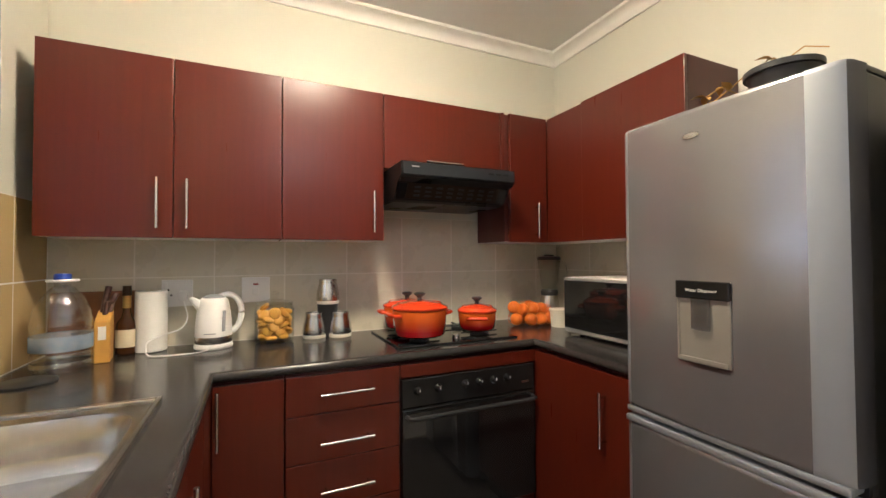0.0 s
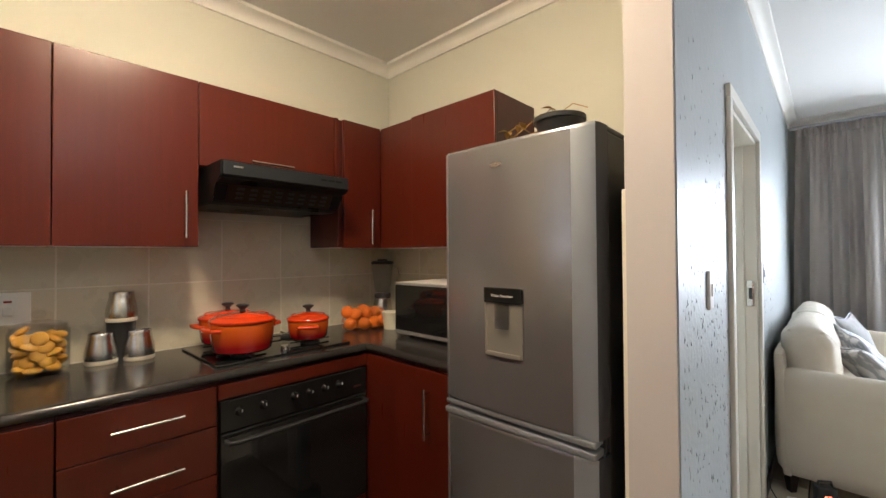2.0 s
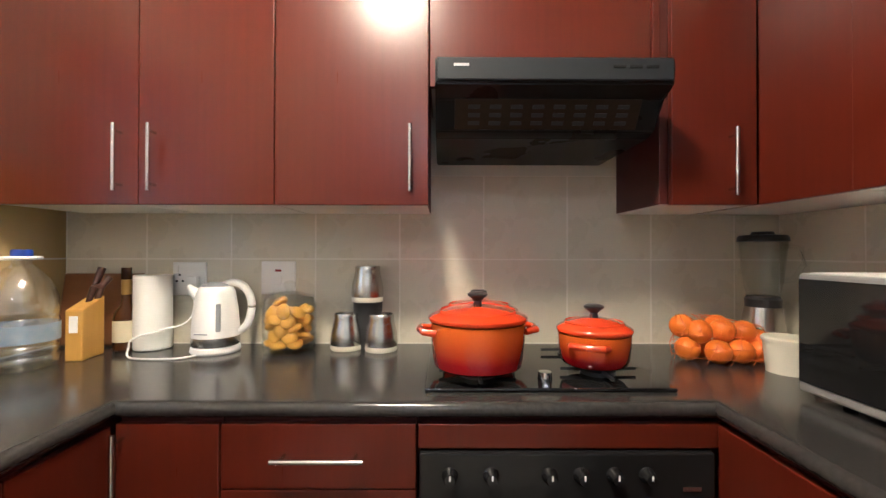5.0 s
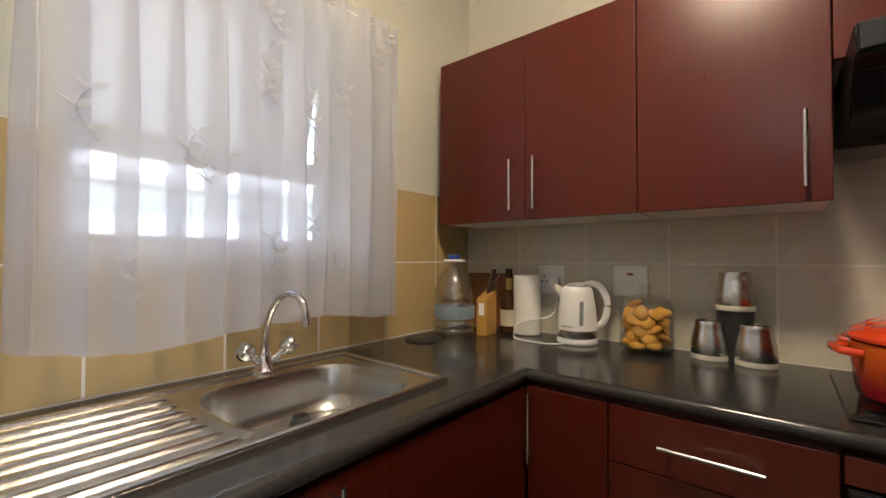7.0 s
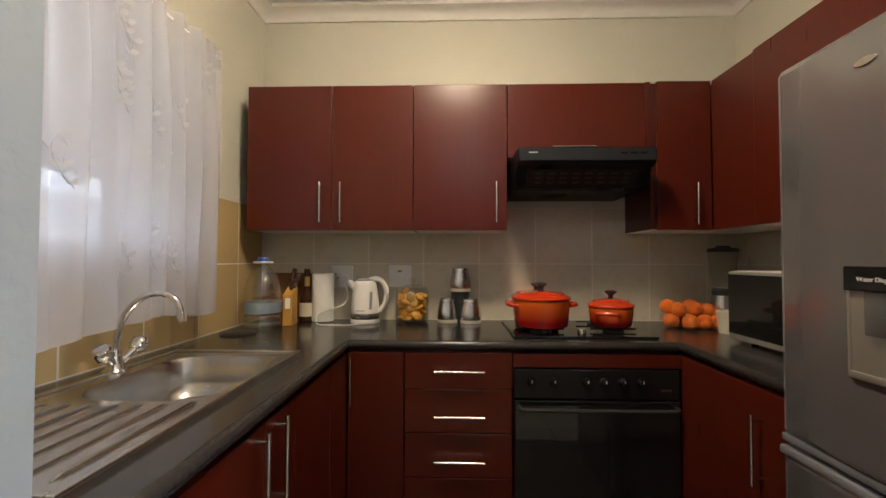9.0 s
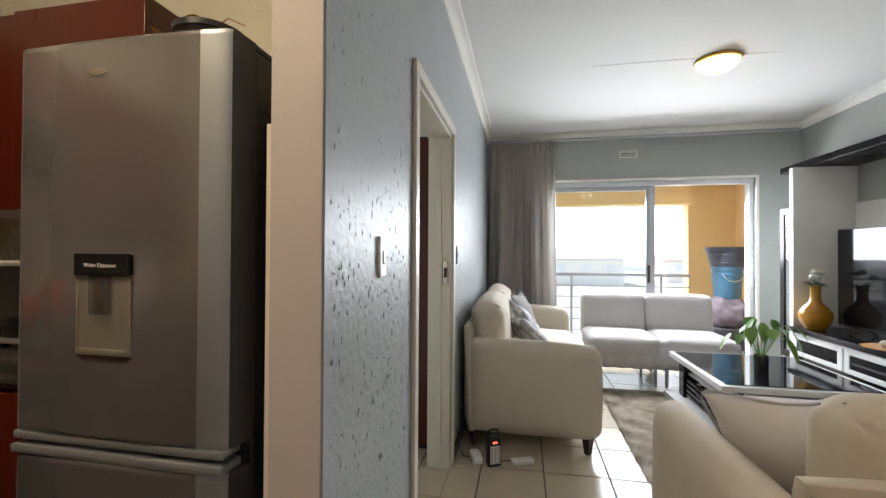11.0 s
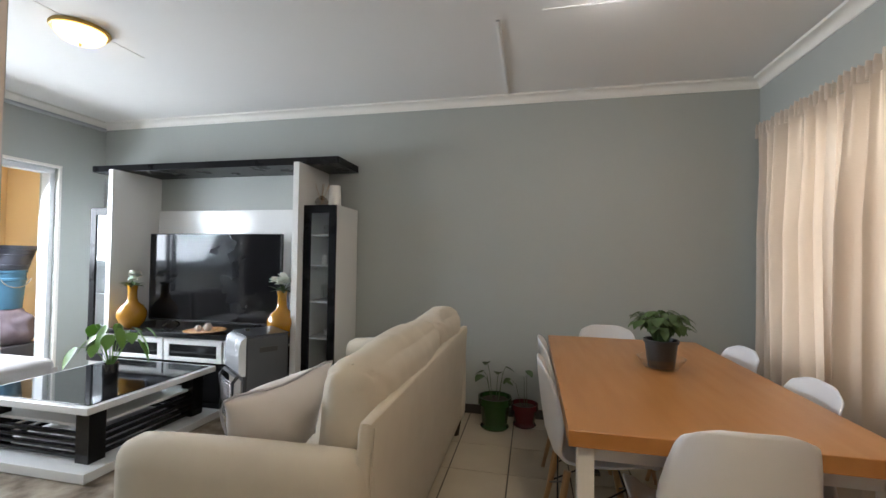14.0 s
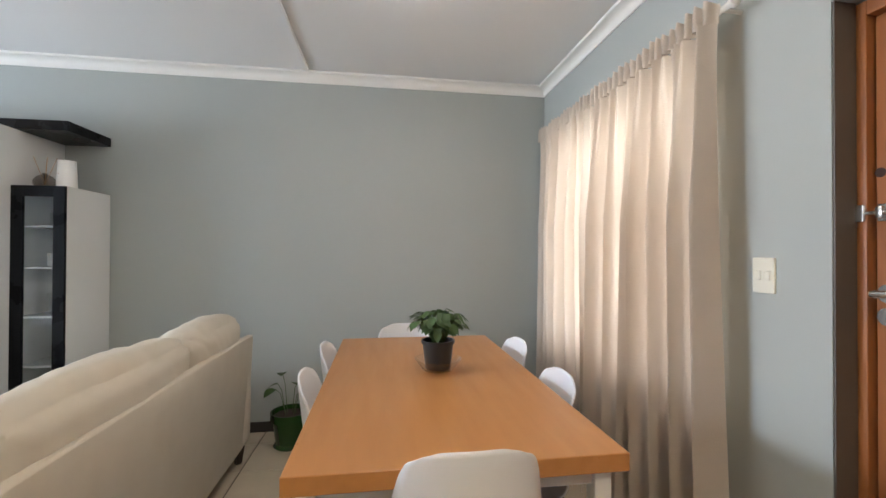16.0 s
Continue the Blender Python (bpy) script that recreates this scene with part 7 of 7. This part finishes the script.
pd = bushy_plant("bushy green plant in a black pot on a clear saucer", pose(0.405, -1.625, 0.7945), [(0, 0), (0.058, 0), (0.072, 0.115), (0.078, 0.116), (0.078, 0.130), (0.070, 0.130), (0.068, 0.105), (0, 0.105)], 0.106, 130, 7, LEAF_DARK, 0.115, 0.185, 0.021, 0.6)
part("saucer", lathe([(0, -0.0065), (0.07, -0.0065), (0.105, 0.045), (0.108, 0.045), (0.073, -0.003), (0, -0.002)], 32), JAR_CLEAR, pd, "clear plastic bowl saucer")

def floor_pot(label, x, y, r, h, material, stems, seed):
    e = bushy_plant(label, pose(x, y, 0.0005), [(0, 0), (r * 0.85, 0), (r * 0.92, 0.01), (r * 0.80, 0.03), (r * 0.95, h * 0.75), (r * 1.08, h * 0.78), (r * 1.08, h), (r * 0.98, h), (r * 0.95, h - 0.03), (0, h - 0.03)], h - 0.028, stems, seed, LEAF_DARK, 0.12, 0.36, 0.040, 0.3, material)
    return e


floor_pot("green glazed pot with a sparse leafy plant on the floor", 1.285, -2.70, 0.120, 0.235, POT_GREEN, 6, 3)
floor_pot("maroon glazed pot with a small plant on the floor", 1.06, -2.79, 0.098, 0.17, POT_RED, 3, 6)

# dining curtains on a rod
rod = thing("curtain_rod", "pale painted curtain rod with finials above the dining window", "curtain rod", pose(-0.560, 0, 2.215))
part("rod", tube([(0, -2.74, 0), (0, -1.03, 0)], 0.012, 12), TRIM_CREAM, rod)
for y, s in ((-2.74, -1), (-1.03, 1)):
    f = part("finial", lathe([(0, 0), (0.013, 0), (0.02, 0.01), (0.02, 0.025), (0.012, 0.035), (0, 0.036)], 16), TRIM_CREAM, rod)
    f.matrix_basis = pose(0, y, 0, -90 * s, 0, 0)
for y in (-2.66, -1.90, -1.07):
    part("bracket", tube([(0, y, 0), (-0.085, y, 0)], 0.007, 8), TRIM_CREAM, rod)


def gathered(label, name, m, y0, y1, z0, z1, folds, depth, seed, material, flare=0.0, head=0.085):
    """A floor-length curtain with a pinched, pleated heading tape."""
    e = thing(name, label, "curtain", m)
    c = part("cloth", drape(bmesh.new(), y0, y1, z0, z1 - head, folds, depth, seed, 340, 40, 0.35, flare, 0.006, 0.016, 0.020), material, e)
    bm = bmesh.new()
    rows = []
    n = 400
    for j in range(4):
        row = []
        for i in range(n + 1):
            u = i / n
            q = math.sin(6.283 * folds * 2.5 * u + 1.2 * math.sin(9 * u))
            row.append(bm.verts.new((0.023 * math.copysign(abs(q) ** 0.5, q) * (0.75, 1.0, 0.9, 1.0)[j], y0 + (y1 - y0) * u + 0.004 * math.cos(50 * u + j), z1 - head * j / 3 + 0.010 * q * (j == 0) + 0.008 * math.sin(23 * u) * (j == 0))))
        rows.append(row)
    for a, b in zip(rows, rows[1:]):
        for i in range(n):
            bm.faces.new((a[i], a[i + 1], b[i + 1], b[i]))
    part("heading", bm, material, e, "gathered heading tape")
    return e


gathered("oatmeal linen curtain drawn across the dining window", "curtain", pose(-0.525, 0, 0), -1.935, -1.06, 0.02, 2.250, 7.5, 0.098, 21, CURTAIN_BEIGE, 0.10)
gathered("oatmeal linen curtain drawn across the dining window", "curtain", pose(-0.525, 0, 0), -2.72, -1.960, 0.02, 2.250, 6.5, 0.088, 33, CURTAIN_BEIGE, 0.03)
gathered("heavy grey curtain drawn aside from the balcony door", "curtain", pose(5.33, 0, 0), -0.42, 0.31, 0.03, 2.565, 6.5, 0.075, 44, CURTAIN_GREY, 0.10)
tr = thing("curtain_track", "slim grey curtain track above the balcony door", "curtain track", pose(5.345, 0, 2.575))
part("rail", tube([(0, -2.86, 0), (0, 0.34, 0)], 0.018, 12), ALU_GREY, tr)
for y in (-2.7, -1.2, 0.2):
    part("bracket", box((0, y - 0.01, -0.01), (0.085, y + 0.01, 0.006), 0.002), ALU_GREY, tr)

# emergency light and adaptor on the floor
el = thing("emergency_lamp", "black rechargeable emergency lamp with red indicators on the floor", "emergency lamp", pose(2.985, 0.11, 0, 0, 0, -62))
part("body", box((-0.042, -0.028, 0), (0.042, 0.028, 0.19), 0.008), BLACK_PLASTIC, el)
part("light_panel", box((-0.032, -0.0305, 0.02), (0.032, -0.027, 0.125), 0.002), LED_WHITE, el, "white lamp panel")
for i in range(3):
    for j in range(6):
        part("led", box((-0.028 + i * 0.021, -0.032, 0.025 + j * 0.016), (-0.014 + i * 0.021, -0.0302, 0.036 + j * 0.016), 0.001), GREY_PLASTIC, el)
for i in range(2):
    part("indicator", box((-0.014 + i * 0.016, -0.0305, 0.140), (-0.004 + i * 0.016, -0.0275, 0.150), 0.001), LED_RED, el, "red indicator")
part("carry_handle", tube([(-0.03, 0, 0.188), (-0.026, 0, 0.212), (0.026, 0, 0.212), (0.03, 0, 0.188)], 0.006, 8), BLACK_PLASTIC, el)
ad = thing("multi_plug", "white multi-plug adaptor lying on the floor", "adaptor", pose(3.02, 0.22, 0, 0, 0, 20))
part("body", box((-0.06, -0.03, 0), (0.06, 0.03, 0.045), 0.008), WHITE_PLASTIC, ad)
part("indicator", box((-0.04, -0.0315, 0.02), (-0.034, -0.0295, 0.026)), LED_RED, ad)
ad2 = thing("multi_plug", "white multi-plug adaptor lying on the floor", "adaptor", pose(3.03, -0.06, 0, 0, 0, -70))
part("body", box((-0.07, -0.025, 0), (0.07, 0.025, 0.035), 0.010), WHITE_PLASTIC, ad2)
single("lamp_cable", tube([(3.02, 0.25, 0.02), (3.05, 0.30, 0.004), (3.06, 0.335, 0.06), (3.07, 0.345, 0.18)], 0.003, 6), BLACK_PLASTIC, "thin black cable behind the emergency lamp", "cable")
single("lamp_cable", tube([(2.99, 0.14, 0.03), (3.03, 0.07, 0.004), (3.06, -0.02, 0.004), (3.04, -0.10, 0.02)], 0.003, 6), BLACK_PLASTIC, "thin black cable on the tiled floor", "cable")

# things on the balcony
wc = thing("stacked_buckets", "dark plastic basin stacked on a blue bucket on the balcony", "bucket", pose(6.10, -2.518, 0.745))
lb = part("lower_bucket", lathe([(0, 0), (0.135, 0), (0.140, 0.006), (0.160, 0.27), (0.166, 0.275), (0.166, 0.300), (0.160, 0.305), (0.163, 0.350), (0.172, 0.352), (0.172, 0.378), (0.155, 0.378), (0, 0.30)], 32), mat("blue_grey_bucket", (0.06, 0.15, 0.23), (0.045, 0.12, 0.19), 6, 0.45), wc, "blue plastic bucket")
part("bail", tube(arc((-0.172, 0, 0.34), 0.13, 200, 340, 14, "yz"), 0.004, 6), STEEL, lb)
ub = part("upper_basin", lathe([(0, 0.379), (0.165, 0.379), (0.175, 0.385), (0.222, 0.575), (0.228, 0.580), (0.238, 0.582), (0.240, 0.620), (0.230, 0.622), (0.215, 0.58), (0, 0.45)], 36), mat("dark_bucket", (0.05, 0.052, 0.07), (0.035, 0.037, 0.05), 6, 0.4), wc, "dark plastic basin")
for z, rr in ((0.43, 0.189), (0.53, 0.2135)):
    part("rib", lathe([(rr - 0.006, z - 0.006), (rr + 0.004, z), (rr - 0.001, z + 0.006)], 36), ub.data.materials[0], ub)
bx = single("balcony_crate", box((-0.24, -0.22, 0), (0.24, 0.22, 0.42), 0.012), mat("dark_crate", (0.05, 0.05, 0.06), (0.09, 0.08, 0.08), 8, 0.7), "dark storage crate on the balcony", "crate", pose(6.10, -2.49, -0.02))
# dark clothes bundled on the crate, made as one padded block
bm = pillow((-0.22, -0.2, 0), (0.22, 0.2, 0.32), 0.10, (0.02, 0.02, 0.03), 14, 0.05, 9)
single("coat", bm, mat("dark_clothes", (0.10, 0.08, 0.10), (0.25, 0.20, 0.22), 9, 0.95, 0.03, 0.5, 120), "crumpled bundle of dark clothes lying on the crate", "coat", pose(6.10, -2.49, 0.40))

# ---------------------------------------------------------------- tiles, last
def tile_mesh(name, w, h, t, material, bev=0.002):
    return finish(name, box((-w / 2, -h / 2, 0), (w / 2, h / 2, t), bev, 1), material)


P = 0.3645
full = tile_mesh("floor_tile", P - 0.007, P - 0.007, 0.008, FLOOR_TILE)


def floor_tiles(xa, xb, ya, yb):
    """Whole and cut tiles on the grid between these bounds."""
    i0, i1 = math.floor((xa - 1.143) / P), math.ceil((xb - 1.143) / P)
    j0, j1 = math.floor((ya + 2.371) / P), math.ceil((yb + 2.371) / P)
    cut = {}
    for i in range(i0, i1):
        for j in range(j0, j1):
            x0, x1 = max(xa, 1.143 + i * P + 0.0035), min(xb, 1.143 + (i + 1) * P - 0.0035)
            y0, y1 = max(ya, -2.371 + j * P + 0.0035), min(yb, -2.371 + (j + 1) * P - 0.0035)
            if x1 - x0 < 0.02 or y1 - y0 < 0.02:
                continue
            w, h = round(x1 - x0, 3), round(y1 - y0, 3)
            me = full if (w, h) == (round(P - 0.007, 3),) * 2 else cut.setdefault((w, h), None) or tile_mesh("floor_tile", w, h, 0.008, FLOOR_TILE)
            cut[(w, h)] = me
            ob = new("tile", me)
            ob.parent = floor
            ob.location = ((x0 + x1) / 2, (y0 + y1) / 2, -0.008)


floor_tiles(XW, XE, YS, YN)
floor_tiles(2.07, 3.1, YN + 0.002, 1.4)


def wall_tiles(parent, m, u0, u1, rows, u_line, pitch=0.3015, t=0.008, tile=WALL_TILE):
    """Wall tiles between u0 and u1 in courses; m maps (u, v, out) to the room."""
    cache = {}
    k0 = math.floor((u0 - u_line) / pitch)
    k1 = math.ceil((u1 - u_line) / pitch)
    for z0, z1 in rows:
        for k in range(k0, k1):
            a, b = max(u0, u_line + k * pitch + 0.002), min(u1, u_line + (k + 1) * pitch - 0.002)
            if b - a < 0.012:
                continue
            w, h = round(b - a, 3), round(z1 - z0 - 0.004, 3)
            if (w, h) not in cache:
                cache[(w, h)] = tile_mesh("wall_tile", w, h, t, tile, 0.0015)
            ob = new("tile", cache[(w, h)])
            ob.parent = parent
            ob.matrix_basis = m @ Matrix.Translation(((a + b) / 2, (z0 + z1) / 2, 0))


ROWS = ((TOP + 0.002, 1.259), (1.259, TILE_TOP))
bed = structure("tile_bed_back", box((XW, YK - 0.0104, TOP), (XK, YK, TILE_TOP)), GROUT_LIGHT, "taupe tiled splashback with pale grout")
wall_tiles(bed, Matrix(((1, 0, 0, 0), (0, 0, -1, YK - 0.003), (0, 1, 0, 0), (0, 0, 0, 1))), XW + 0.012, XK - 0.012, ROWS, 0.255)
bed = structure("tile_bed_east", box((XK - 0.0104, 1.14, TOP), (XK, YK - 0.012, TILE_TOP)), GROUT_LIGHT, "taupe tiled splashback with pale grout")
wall_tiles(bed, Matrix(((0, 0, -1, XK - 0.003), (-1, 0, 0, 0), (0, 1, 0, 0), (0, 0, 0, 1))), -(YK - 0.013), -1.14, ROWS, -YK + 0.01)
# west tiles carry the lamp's warm tint in their base colour
bed = structure("tile_bed_west", walled("y", XW, XW + 0.0104, YN2 + 0.01, YK - 0.012, TOP, TILE_TOP, [(WIN_K[0], WIN_K[1], WIN_K[2], 3.0)]), GROUT_LIGHT, "tiled splashback coloured ochre as under warm lamp light, with pale grout")
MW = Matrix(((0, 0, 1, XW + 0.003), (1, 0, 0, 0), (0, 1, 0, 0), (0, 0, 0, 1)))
wall_tiles(bed, MW, YN2 + 0.012, YK - 0.013, ROWS[:1], 0.822, tile=WALL_TILE_WARM_LIT)
wall_tiles(bed, MW, YN2 + 0.012, WIN_K[0], ROWS[1:], 0.822, tile=WALL_TILE_WARM_LIT)
wall_tiles(bed, MW, WIN_K[1], YK - 0.013, ROWS[1:], 0.822, tile=WALL_TILE_WARM_LIT)
bed = structure("tile_bed_stub_west", box((XW, YN2 - 0.002, TOP), (ENDW, YN2 + 0.0094, TILE_TOP)), GROUT_LIGHT)
wall_tiles(bed, Matrix(((-1, 0, 0, 0), (0, 0, 1, YN2 + 0.002), (0, 1, 0, 0), (0, 0, 0, 1))), -ENDW, -XW, ROWS, 0.35)
bed = structure("tile_bed_stub_east", box((ENDE, YN2, 0.0), (XK, YN2 + 0.0104, TILE_TOP)), GROUT_LIGHT)
wall_tiles(bed, Matrix(((-1, 0, 0, 0), (0, 0, 1, YN2 + 0.003), (0, 1, 0, 0), (0, 0, 0, 1))), -XK + 0.014, -ENDE, ((0.355, 0.657), (0.657, 0.958)) + ROWS, -ENDE)
